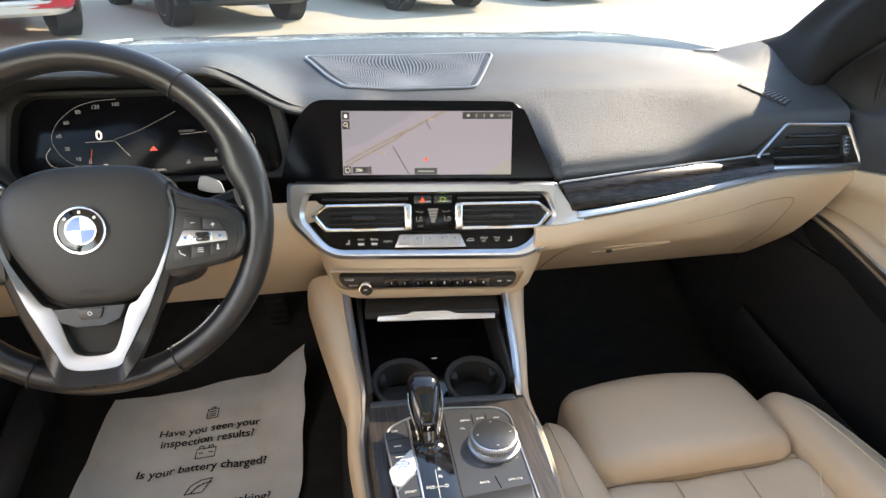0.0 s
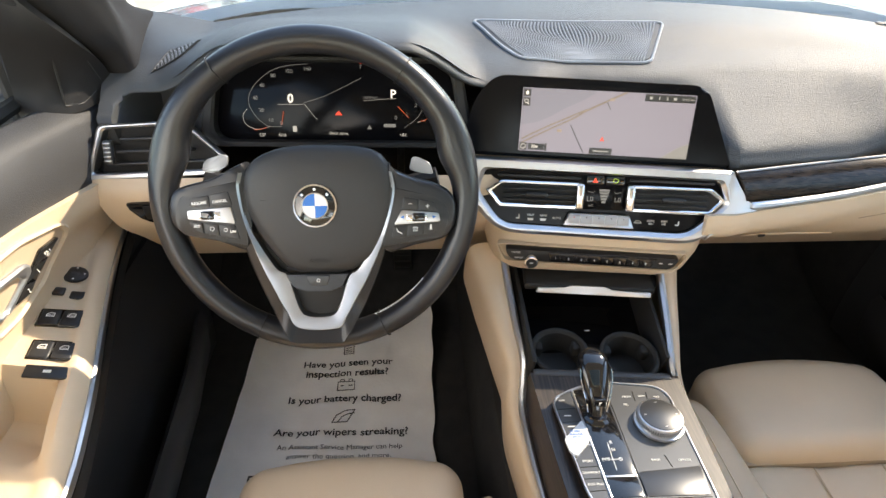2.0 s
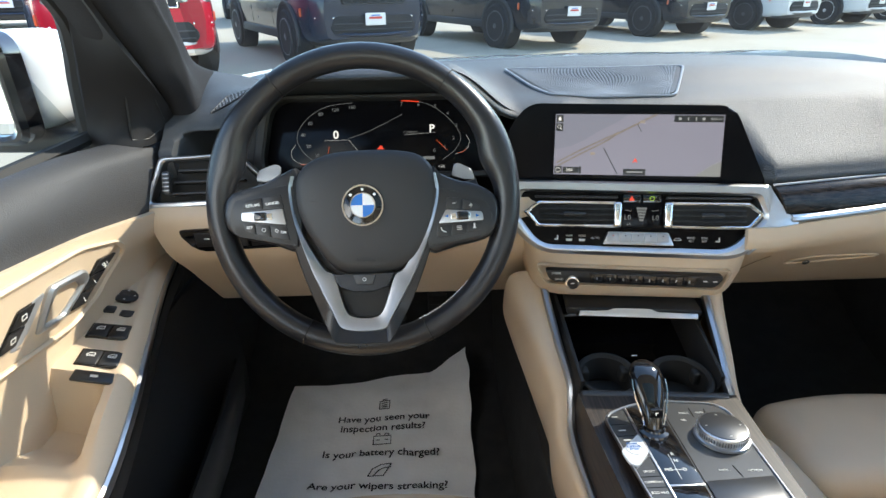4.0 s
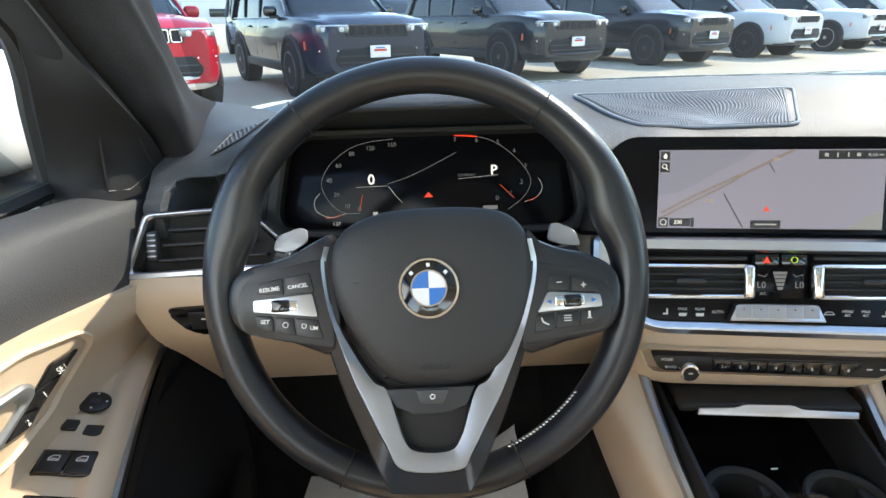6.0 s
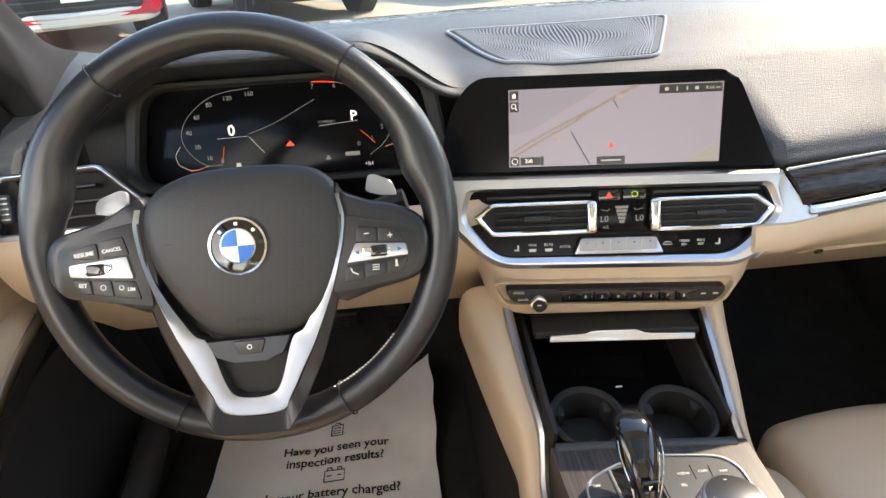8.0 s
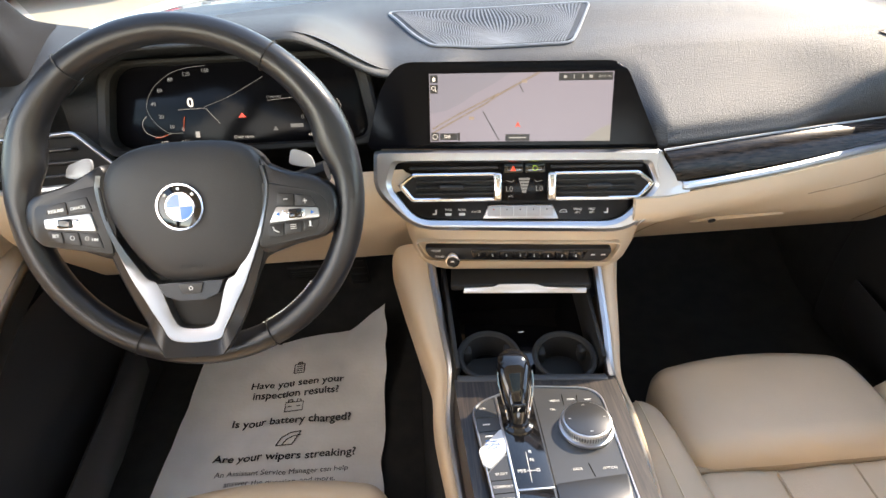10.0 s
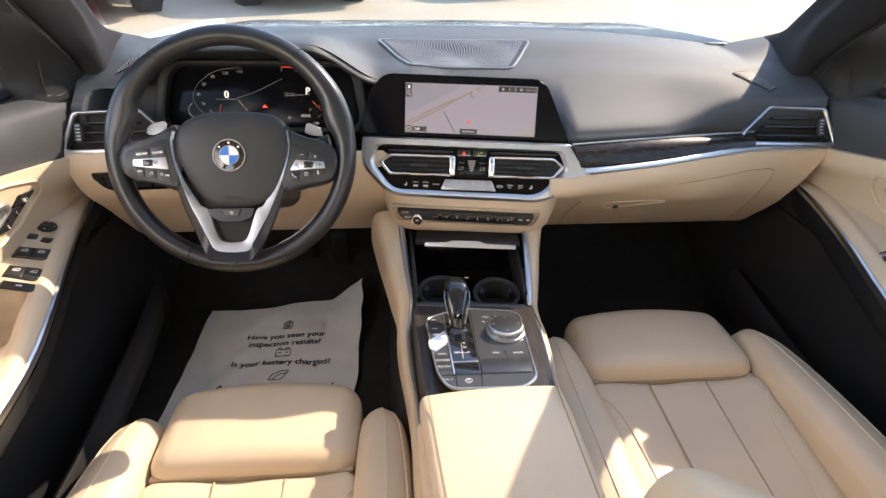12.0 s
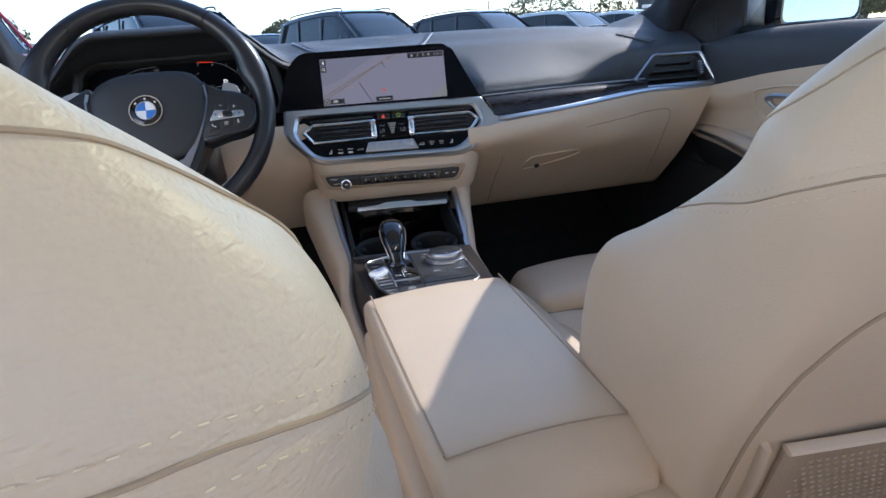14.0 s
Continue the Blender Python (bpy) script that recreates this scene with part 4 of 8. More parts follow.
def centre_vent(side):
    """Vent of the centre stack: deep dark duct, chrome bracket, slats and a tab."""
    S = [(0.034, 0.022), (0.150, 0.022), (0.171, 0.006), (0.152, -0.016), (0.034, -0.016)]
    I = [(0.040, 0.017), (0.147, 0.017), (0.163, 0.006), (0.149, -0.011), (0.040, -0.011)]
    o, i = rounded([(side * x, z) for x, z in S], 0.004, 3), rounded([(side * x, z) for x, z in I], 0.003, 3)
    v = part("air_vent", plate([(side * x, z) for x, z in S], 0.004, at=-0.001), "rubber", stack, "dark centre air vent", smooth=False, m=LEAN24)
    part("chrome_bracket", band(o, i, 0.010, 0.002, at=-0.008), "chrome", v, "bright chrome bracket")
    part("end_cap", rbox(0.013, 0.012, 0.038, 0.005, 3, at=(side * 0.036, -0.006, 0.003)), "chrome", v, "rounded chrome end")
    for z in (0.011, 0.003, -0.005):
        part("vent_slat", rbox(0.104, 0.008, 0.0022, 0.001, 1, at=(side * 0.094, -0.004, z)), "black", v)
    part("vent_tab", rbox(0.034, 0.006, 0.007, 0.003, 2, at=(side * 0.098, -0.008, 0.003)), "black", v, "black slider tab")
    part("upper_slat", rbox(0.120, 0.006, 0.004, 0.0015, 1, at=(side * 0.095, 0.001, 0.0285)), "black", v)


centre_vent(-1)
centre_vent(1)


def print_on(text, x, z, size, parent, base, mat="white_mark", y=0.0, **kw):
    return words("lettering", text, size, mat, parent, base @ pose(x, y, z, 90, 0, 0), **kw)


clim = part("climate_display", plate([(-0.030, 0.032), (0.030, 0.032), (0.030, -0.016), (-0.030, -0.016)], 0.004, 0.001, at=0.0), "screen_frame", stack, "black climate display", m=LEAN24)
part("warning_button", plate([(-0.027, 0.033), (-0.002, 0.033), (-0.002, 0.021), (-0.027, 0.021)], 0.004, 0.001, at=-0.002), "gloss", clim, "gloss black hazard button")
part("warning_triangle", plate([(-0.019, 0.0235), (-0.011, 0.0235), (-0.015, 0.0308)], 0.001, at=-0.003), "icon_red", clim, "red triangle", smooth=False)
part("lock_button", plate([(0.001, 0.033), (0.027, 0.033), (0.027, 0.021), (0.001, 0.021)], 0.004, 0.001, at=-0.002), "gloss", clim, "gloss black button")
ring = lambda r0, r1, n=20, cx=0, cz=0, at=0.0, d=0.001: band([(cx + r1 * math.cos(2 * math.pi * k / n), cz + r1 * math.sin(2 * math.pi * k / n)) for k in range(n)], [(cx + r0 * math.cos(2 * math.pi * k / n), cz + r0 * math.sin(2 * math.pi * k / n)) for k in range(n)], d, at=at)
part("button_ring", ring(0.0030, 0.0035, 20, 0.014, 0.027, -0.0032), "icon_green", clim, "lit green ring", smooth=False)
print_on("L0", -0.020, -0.001, 0.010, clim, Matrix(), "icon_dim", -0.0006)
print_on("L0", 0.020, -0.001, 0.010, clim, Matrix(), "icon_dim", -0.0006)
print_on("A/C", -0.018, -0.0105, 0.0045, clim, Matrix(), "icon_dim", -0.0006)
for k in range(5):
    w = 0.0026 + 0.0011 * k
    part("fan_bar", plate([(-w, -0.006 + 0.0042 * k), (w, -0.006 + 0.0042 * k), (w + 0.0006, -0.0028 + 0.0042 * k), (-w - 0.0006, -0.0028 + 0.0042 * k)], 0.0004, at=-0.0006), "icon_dim", clim, smooth=False)
for s in (-1, 1):
    part("airflow_mark", tube([(s * 0.024, -0.0006, 0.0105), (s * 0.016, -0.0006, 0.0085), (s * 0.014, -0.0006, 0.011)], 0.0004, 4), "icon_dim", clim)
keys = [(-0.122, "", 0.019), (-0.103, "MAX", 0.018), (-0.0842, "REAR", 0.018), (-0.0650, "AUTO", 0.018), (0.0535, "", 0.018), (0.0727, "MENU\nA/C", 0.018), (0.0915, "MAX\nA/C", 0.018), (0.1105, "", 0.019)]
for x, t, w in keys:
    k = part("climate_key", plate([(x - w / 2 + 0.0003, -0.0225), (x + w / 2 - 0.0003, -0.0225), (x + w / 2 - 0.0003, -0.0405), (x - w / 2 + 0.0003, -0.0405)], 0.006, at=0.0), "screen_frame", stack, "gloss black climate key", smooth=False, m=LEAN24 @ pose(0, 0.0038, -0.0018))
    if t:
        print_on(t, x, -0.027 if t in ("MAX", "REAR") else -0.030, 0.0046 if "\n" not in t else 0.0042, k, Matrix(), "white_mark", -0.0005)
    if t in ("MAX", "REAR"):
        part("heat_mark", plate([(x - 0.004, -0.035), (x + 0.004, -0.035), (x + 0.0045, -0.0315), (x - 0.0045, -0.0315)], 0.0004, at=-0.0005), "white_mark", k, smooth=False)
    elif not t:
        part("seat_mark", join(rbox(0.0055, 0.0005, 0.0018, 0.0002, 1, at=(x, -0.0004, -0.0325)), rbox(0.0018, 0.0005, 0.006, 0.0002, 1, at=(x + 0.002, -0.0004, -0.0295))) if abs(x) > 0.1 else tube([(x - 0.0055, -0.0004, -0.0315), (x - 0.003, -0.0004, -0.0285), (x + 0.003, -0.0004, -0.0285), (x + 0.0055, -0.0004, -0.0315), (x - 0.0055, -0.0004, -0.0315)], 0.0005, 4), "white_mark", k, smooth=False)
sk = part("silver_key_bar", plate(rounded([(-0.0475, -0.0215), (0.0375, -0.0220), (0.0465, -0.0415), (-0.0560, -0.0405)], 0.002, 2), 0.010, 0.0015, at=-0.006), "silver", stack, "ribbed satin silver rocker keys", m=LEAN24)
for k in range(5):
    x = -0.0412 + 0.0178 * k
    part("rocker", plate([(x - 0.0085, -0.0232), (x + 0.0085, -0.0234), (x + 0.0087, -0.0372), (x - 0.0087, -0.0370)], 0.002, 0.0012, at=-0.0066), "paddle", sk)
    part("rocker_mark", rbox(0.0016, 0.0004, 0.0016, 0.0003, 1, at=(x, -0.0077, -0.0275)), "red_button" if k == 0 else "black", sk)

# radio strip
RAD = pose(0, 0, 0, -3, 0, 0)
rad = part("radio_strip", plate(rounded([(-0.138, -0.0755), (0.122, -0.0800), (0.112, -0.0990), (-0.128, -0.0940)], 0.006, 4), 0.012, 0.002, at=-0.0285), "key", stack, "black radio key strip", m=RAD)
part("strip_groove", band(rounded([(-0.152, -0.069), (0.136, -0.0735), (0.121, -0.106), (-0.137, -0.101)], 0.010, 4), rounded([(-0.1505, -0.0700), (0.1345, -0.0745), (0.1200, -0.1050), (-0.1360, -0.1000)], 0.009, 4), 0.01, at=-0.0228), "beige_trim", rad, "beige raised outline")
part("preset_bar", plate(rounded([(-0.073, -0.0785), (0.088, -0.0812), (0.080, -0.0958), (-0.069, -0.0930)], 0.002, 2), 0.003, 0.0008, at=-0.0305), "gloss", rad, "gloss black preset keys")
for k in range(8):
    x = -0.0615 + 0.0190 * k
    z = -0.0860 - 0.00033 * k * 1.0
    part("preset_key", plate([(x - 0.0090, z + 0.0065), (x + 0.0090, z + 0.0063), (x + 0.0087, z - 0.0067), (x - 0.0087, z - 0.0065)], 0.002, 0.0009, at=-0.0318), "gloss", rad)
    print_on(str(k + 1), x, z, 0.0052, rad, Matrix(), "white_mark", -0.0322)
print_on("MODE", -0.121, -0.0805, 0.0046, rad, Matrix(), "white_mark", -0.0289)
print_on("BAND", -0.116, -0.0900, 0.0046, rad, Matrix(), "white_mark", -0.0289)
for x in (0.095, 0.109):
    part("skip_mark", rbox(0.006, 0.0004, 0.0018, 0.0002, 1, at=(x, -0.0289, -0.0885)), "white_mark", rad)
kn = part("volume_knob", moved(lathe([(0.0095, 0), (0.0105, 0.004), (0.0105, 0.011), (0.0098, 0.0125), (0.0085, 0.013)], 28), pose(-0.098, -0.028, -0.0907, 90, 0, 0)), "chrome", rad, "knurled chrome volume knob")
part("knob_cap", moved(disc(0.0078, 0.0006, 24), pose(-0.098, -0.041, -0.0907, 90, 0, 0)), "key", kn, "black knob cap")
part("power_mark", rbox(0.005, 0.0004, 0.0018, 0.0002, 1, at=(-0.098, -0.0419, -0.0902)), "white_mark", kn)

# ---- centre screen ----
scr = thing("navigation_screen", "wide landscape screen in a black frame showing a lilac road map", "screen", pose(0.0, 0.764, 0.9315, -17, 0, -8.2))
fr = rounded([(-0.160, 0.060), (0.133, 0.058), (0.186, -0.054), (-0.210, -0.054), (-0.186, 0.030)], [0.03, 0.022, 0.006, 0.006, 0.05], 7)
part("screen_housing", plate(fr, 0.030, 0.004, 3, at=0.002), "screen_frame", scr, "black screen housing")
disp = part("display", plate([(-0.1205, 0.0445), (0.1205, 0.0445), (0.1205, -0.0445), (-0.1205, -0.0445)], 0.001, at=0.0012), "map", scr, "lit lilac map display", smooth=False)


def sx(px, py):
    """Display place from a 590 by 213 layout."""
    return (-0.1205 + px / 590 * 0.241, 0.0445 - py / 213 * 0.089)


def flat_on(name, pts, mat, y=0.0008, label="", parent=None):
    return part(name, plate([sx(*p) for p in pts], 0.0002, at=y), mat, parent or disp, label, smooth=False)


def line_on(name, pts, w, mat, y, label=""):
    P = smooth_path([(*sx(*p), 0) for p in pts], 4)
    bm = bmesh.new()
    rows = []
    for i, p in enumerate(P):
        d = (P[min(i + 1, len(P) - 1)] - P[max(i - 1, 0)]).normalized()
        s = Vector((-d.y, d.x, 0)) * w
        rows.append((bm.verts.new((p.x + s.x, y, p.y + s.y)), bm.verts.new((p.x - s.x, y, p.y - s.y))))
    for a, b in zip(rows, rows[1:]):
        bm.faces.new((a[0], b[0], b[1], a[1]))
    return part(name, bm, mat, disp, label, smooth=False)


flat_on("map_area", [(0, 0), (260, 0), (215, 30), (150, 62), (110, 88), (60, 112), (0, 125)], "map_dark", label="darker lilac area")
flat_on("map_area", [(500, 213), (560, 172), (590, 160), (590, 213)], "map_pale", label="grey map area")
for off in (0, 14):
    line_on("map_road", [(8, 172 + off), (90, 128 + off), (190, 80 + off * 0.7), (228, 62)], 0.0010, "road_yellow", 0.0006, "tan main road")
    line_on("map_road", [(8, 172 + off), (90, 128 + off), (190, 80 + off * 0.7), (228, 62)], 0.0004, "road_white", 0.0005)
line_on("map_road", [(215, 72), (280, 38), (320, 18), (356, 0)], 0.0012, "road_yellow", 0.0006, "tan main road")
line_on("map_road", [(215, 72), (280, 38), (320, 18), (356, 0)], 0.0005, "road_white", 0.0005)
line_on("map_street", [(176, 118), (205, 168), (230, 210)], 0.0008, "road_grey", 0.0005, "grey side street")
line_on("map_street", [(292, 36), (306, 60)], 0.0007, "road_grey", 0.0005)
for px, py in ((308, 26), (138, 138)):
    part("route_shield", rbox(0.007, 0.0006, 0.004, 0.0015, 2, at=(sx(px, py)[0], 0.0005, sx(px, py)[1])), "road_white", disp, "pale route shield")
flat_on("icon_box", [(3, 4), (28, 4), (28, 28), (3, 28)], "icon_black", 0.0005, "black home key")
flat_on("icon_box", [(3, 33), (28, 33), (28, 60), (3, 60)], "icon_black", 0.0005, "black search key")
flat_on("home_mark", [(9, 16), (15.5, 9), (22, 16), (20, 16), (20, 23), (11, 23), (11, 16)], "icon_white", 0.0003)
part("search_mark", ring(0.0022, 0.0029, 14, sx(14, 44)[0], sx(14, 44)[1], 0.0003, 0.0002), "icon_white", disp, smooth=False)
line_on("search_handle", [(17, 48), (23, 55)], 0.0005, "icon_white", 0.0003)
flat_on("status_bar", [(417, 3), (586, 3), (586, 26), (417, 26)], "icon_black", 0.0005, "black status bar")
words("clock_text", "4:16", 0.0058, "icon_grey", disp, pose(*[sx(553, 15)[0], 0.0003, sx(553, 15)[1]], 90, 0, 0))
words("clock_text", "PM", 0.0034, "icon_grey", disp, pose(*[sx(575, 16)[0], 0.0003, sx(575, 16)[1]], 90, 0, 0))
for px in (437, 465, 492, 518):
    flat_on("status_mark", [(px - 5, 10), (px + 5, 10), (px + 5, 19), (px - 5, 19)] if px in (437, 518) else [(px - 2, 9), (px + 2, 9), (px + 2, 20), (px - 2, 20)], "icon_grey", 0.0003)
flat_on("scale_box", [(33, 186), (90, 186), (90, 208), (33, 208)], "icon_black", 0.0005, "black scale box")
words("scale_text", "200", 0.0062, "icon_white", disp, pose(sx(56, 197)[0], 0.0003, sx(56, 197)[1], 90, 0, 0))
flat_on("scale_box", [(91, 184), (99, 184), (99, 210), (91, 210)], "icon_black", 0.0004)
flat_on("compass_box", [(3, 184), (29, 184), (29, 210), (3, 210)], "icon_black", 0.0005)
part("compass_mark", ring(0.0030, 0.0037, 16, sx(16, 197)[0], sx(16, 197)[1], 0.0003, 0.0002), "icon_white", disp, smooth=False)
flat_on("street_box", [(250, 190), (329, 190), (329, 212), (250, 212)], "icon_black", 0.0005, "black street name box")
flat_on("street_bar", [(262, 199), (318, 199), (318, 203), (262, 203)], "icon_grey", 0.0003)
flat_on("car_arrow", [(281, 168), (290, 150), (299, 168), (290, 164)], "icon_red", 0.0003, "red position arrow")

# ---- steering wheel ----
wheel = thing("steering_wheel", "black leather three-spoke steering wheel with a silver V spoke", "steering wheel", pose(-0.388, 0.577, 0.926, -27, 0, 0))
R0 = 0.1720
RIM = wheel.matrix_basis.inverted() @ pose(-0.3873, 0.593, 0.920, -23, 0, 0)


def wp(px, py):
    """Wheel-plane place from a drawing 2030 units to the metre, centred on the hub."""
    return ((px - 708) / 2030, (480 - py) / 2030)


loop, rad_t = [], []
for k in range(120):
    a = 2 * math.pi * k / 120
    loop.append((R0 * math.sin(a), 0, R0 * math.cos(a)))
secs = []
for k in range(120):
    deg = k * 3
    grip = math.exp(-((deg - 300) / 13) ** 2) + math.exp(-((deg - 60) / 13) ** 2)
    thumb = math.exp(-((deg - 287) / 9) ** 2) + math.exp(-((deg - 73) / 9) ** 2)
    rr, rd = 0.0152 + 0.0018 * grip + 0.0050 * thumb, 0.0168 + 0.002 * grip
    a = radians(deg)
    c = Vector(loop[k]) - Vector((math.sin(a), 0, math.cos(a))) * (0.004 * thumb)
    out = Vector((math.sin(a), 0, math.cos(a)))
    secs.append([c + out * (rr * math.cos(2 * math.pi * j / 16)) + Vector((0, rd * math.sin(2 * math.pi * j / 16), 0)) for j in range(16)])
part("rim", loft(secs, ring=True), "rim", wheel, "worn black leather rim", m=RIM)
for deg in (324, 36, 205, 155):
    a = radians(deg)
    c, out = Vector((R0 * math.sin(a), 0, R0 * math.cos(a))), Vector((math.sin(a), 0, math.cos(a)))
    part("rim_seam", tube([c + out * (0.0166 * math.cos(2 * math.pi * j / 20)) + Vector((0, 0.0181 * math.sin(2 * math.pi * j / 20), 0)) for j in range(20)], 0.0007, 5, closed=True, up=(math.cos(a), 0, -math.sin(a))), "rubber", wheel, m=RIM)
for k in range(22):
    a = radians(130 + k * 1.25)
    p = Vector((0.1562 * math.sin(a), -0.004, 0.1562 * math.cos(a)))
    part("rim_stitch", rbox(0.0026, 0.0020, 0.0012, 0.0005, 1), "enamel_white", wheel, m=RIM @ Matrix.Translation(p) @ pose(0, 0, 0, 0, math.degrees(a) + 30, 0))

pad = [(586, 381), (640, 362), (718, 357), (800, 360), (848, 372), (876, 400), (888, 440), (884, 518), (848, 605), (792, 646), (718, 657), (644, 642), (586, 572), (552, 500), (546, 440), (560, 404)]
padp = [(v.x, v.y) for v in smooth_path([(*wp(*p), 0) for p in pad], 3, closed=True)]


def dome(outline, base, heights, mat, name, label, parent, m=None):
    """Cushion over an outline: rings shrinking to the middle with rising height towards the driver."""
    cx, cz = sum(p[0] for p in outline) / len(outline), sum(p[1] for p in outline) / len(outline)
    secs = []
    for s, h in heights:
        secs.append([(cx + (x - cx) * s, base - h, cz + (z - cz) * s) for x, z in outline])
    return part(name, loft(secs), mat, parent, label, m=m)


hub = dome(padp, 0.021, [(0.97, -0.03), (1.0, 0.0), (1.0, 0.012), (0.985, 0.019), (0.95, 0.023), (0.85, 0.026), (0.6, 0.029), (0.3, 0.030)], "pad", "airbag_cover", "charcoal grained airbag cover", wheel)
words("lettering", "AIRBAG", 0.0070, "pad", hub, pose(*[wp(716, 620)[0], -0.0066, wp(716, 620)[1]], 84, 0, 0), "faint embossed lettering")
part("horn_mark", tube([(wp(590, 480)[0], -0.0055, wp(590, 480)[1]), (wp(608, 481)[0], -0.0062, wp(608, 481)[1])], 0.0012, 5), "black", hub)
emb = part("emblem", moved(disc(0.0232, 0.004, 40, 0.001), pose(wp(712, 493)[0], -0.007, wp(712, 493)[1], 90, 0, 0)), "gloss", hub, "round enamel emblem, blue and white quarters in a black ring")
e0 = wp(712, 493)
part("emblem_ring", ring(0.0222, 0.0240, 40, e0[0], e0[1], -0.0122, 0.004), "chrome", emb, "chrome ring")
part("emblem_ring", ring(0.0136, 0.0147, 36, e0[0], e0[1], -0.0118, 0.002), "chrome", emb, "thin chrome ring")
for q in range(4):
    pts = [e0] + [(e0[0] + 0.0137 * math.cos(radians(90 * q + 10 * k)), e0[1] + 0.0137 * math.sin(radians(90 * q + 10 * k))) for k in range(10)]
    part("emblem_quarter", plate(pts, 0.001, at=-0.0116), "enamel_white" if q in (0, 2) else "blue", emb, smooth=False)
for deg in (138, 90, 42):
    a = radians(deg)
    part("emblem_bar", rbox(0.0030, 0.0006, 0.0030, 0.0004, 1), "enamel_white", emb, m=pose(e0[0] + 0.0184 * math.cos(a), -0.0114, e0[1] + 0.0184 * math.sin(a), 0, 90 - deg, 0))

# silver V spoke with its dark surround
SO = [(542, 418), (536, 455), (549, 532), (581, 630), (600, 676), (632, 742), (660, 784), (750, 787), (772, 760), (802, 708), (828, 658), (868, 561), (891, 470), (886, 418)]
SI = [(550, 418), (545, 455), (560, 542), (613, 636), (640, 656), (663, 733), (684, 753), (732, 754), (754, 733), (780, 658), (806, 638), (858, 541), (881, 470), (877, 418)]
po, pi_ = smooth_path([(*wp(*p), 0) for p in SO], 5), smooth_path([(*wp(*p), 0) for p in SI], 5)
secs = []
for o, i in zip(po, pi_):
    d = i - o
    secs.append([(o.x, 0.012, o.y), (o.x, 0.000, o.y), (o.x + d.x * 0.07, -0.004, o.y + d.y * 0.07), (o.x + d.x * 0.14, -0.0042, o.y + d.y * 0.14), (o.x + d.x * 0.94, -0.001, o.y + d.y * 0.94), (i.x, 0.002, i.y), (i.x, 0.014, i.y)])
part("silver_spoke", loft(secs), "spoke_silver", wheel, "satin silver V-shaped spoke trim")
DO = [(543, 580), (567, 655), (603, 742), (636, 802), (656, 812), (750, 814), (772, 804), (812, 734), (846, 655), (872, 580)]
DI = [(558, 566), (584, 636), (612, 700), (640, 756), (664, 784), (748, 787), (768, 766), (796, 718), (832, 646), (864, 566)]
do, di = smooth_path([(*wp(*p), 0) for p in DO], 4), smooth_path([(*wp(*p), 0) for p in DI], 4)
front = [lerp(0.003, -0.0115, max(0, min(1, (-o.y - 0.128) / 0.035))) for o in do]
part("spoke_back", loft([[(o.x, 0.014, o.y), (o.x, f, o.y), (i.x, -0.001 if f > 0 else -0.0035, i.y), (i.x, 0.014, i.y)] for o, i, f in zip(do, di, front)]), "rim", wheel, "black spoke surround")
part("spoke_edge", tube([(o.x, f, o.y) for o, f in zip(do, front)], 0.0007, 5), "rubber", wheel, "worn edge of the spoke surround")
part("spoke_inset", plate([wp(*p) for p in ((632, 640), (788, 640), (756, 745), (735, 762), (680, 762), (656, 745))], 0.006, at=0.010), "rubber", wheel, "dark inset between the legs of the spoke", smooth=False)
part("hub_back", plate([wp(*p) for p in ((560, 430), (870, 430), (872, 560), (800, 690), (760, 690), (660, 690), (620, 690), (556, 560))], 0.06, at=0.016), "black", wheel, "black hub back", smooth=False)
part("column_shroud", rbox(0.125, 0.20, 0.105, 0.03, 4, at=(0.005, 0.15, -0.030)), "black", wheel, "black column shroud")


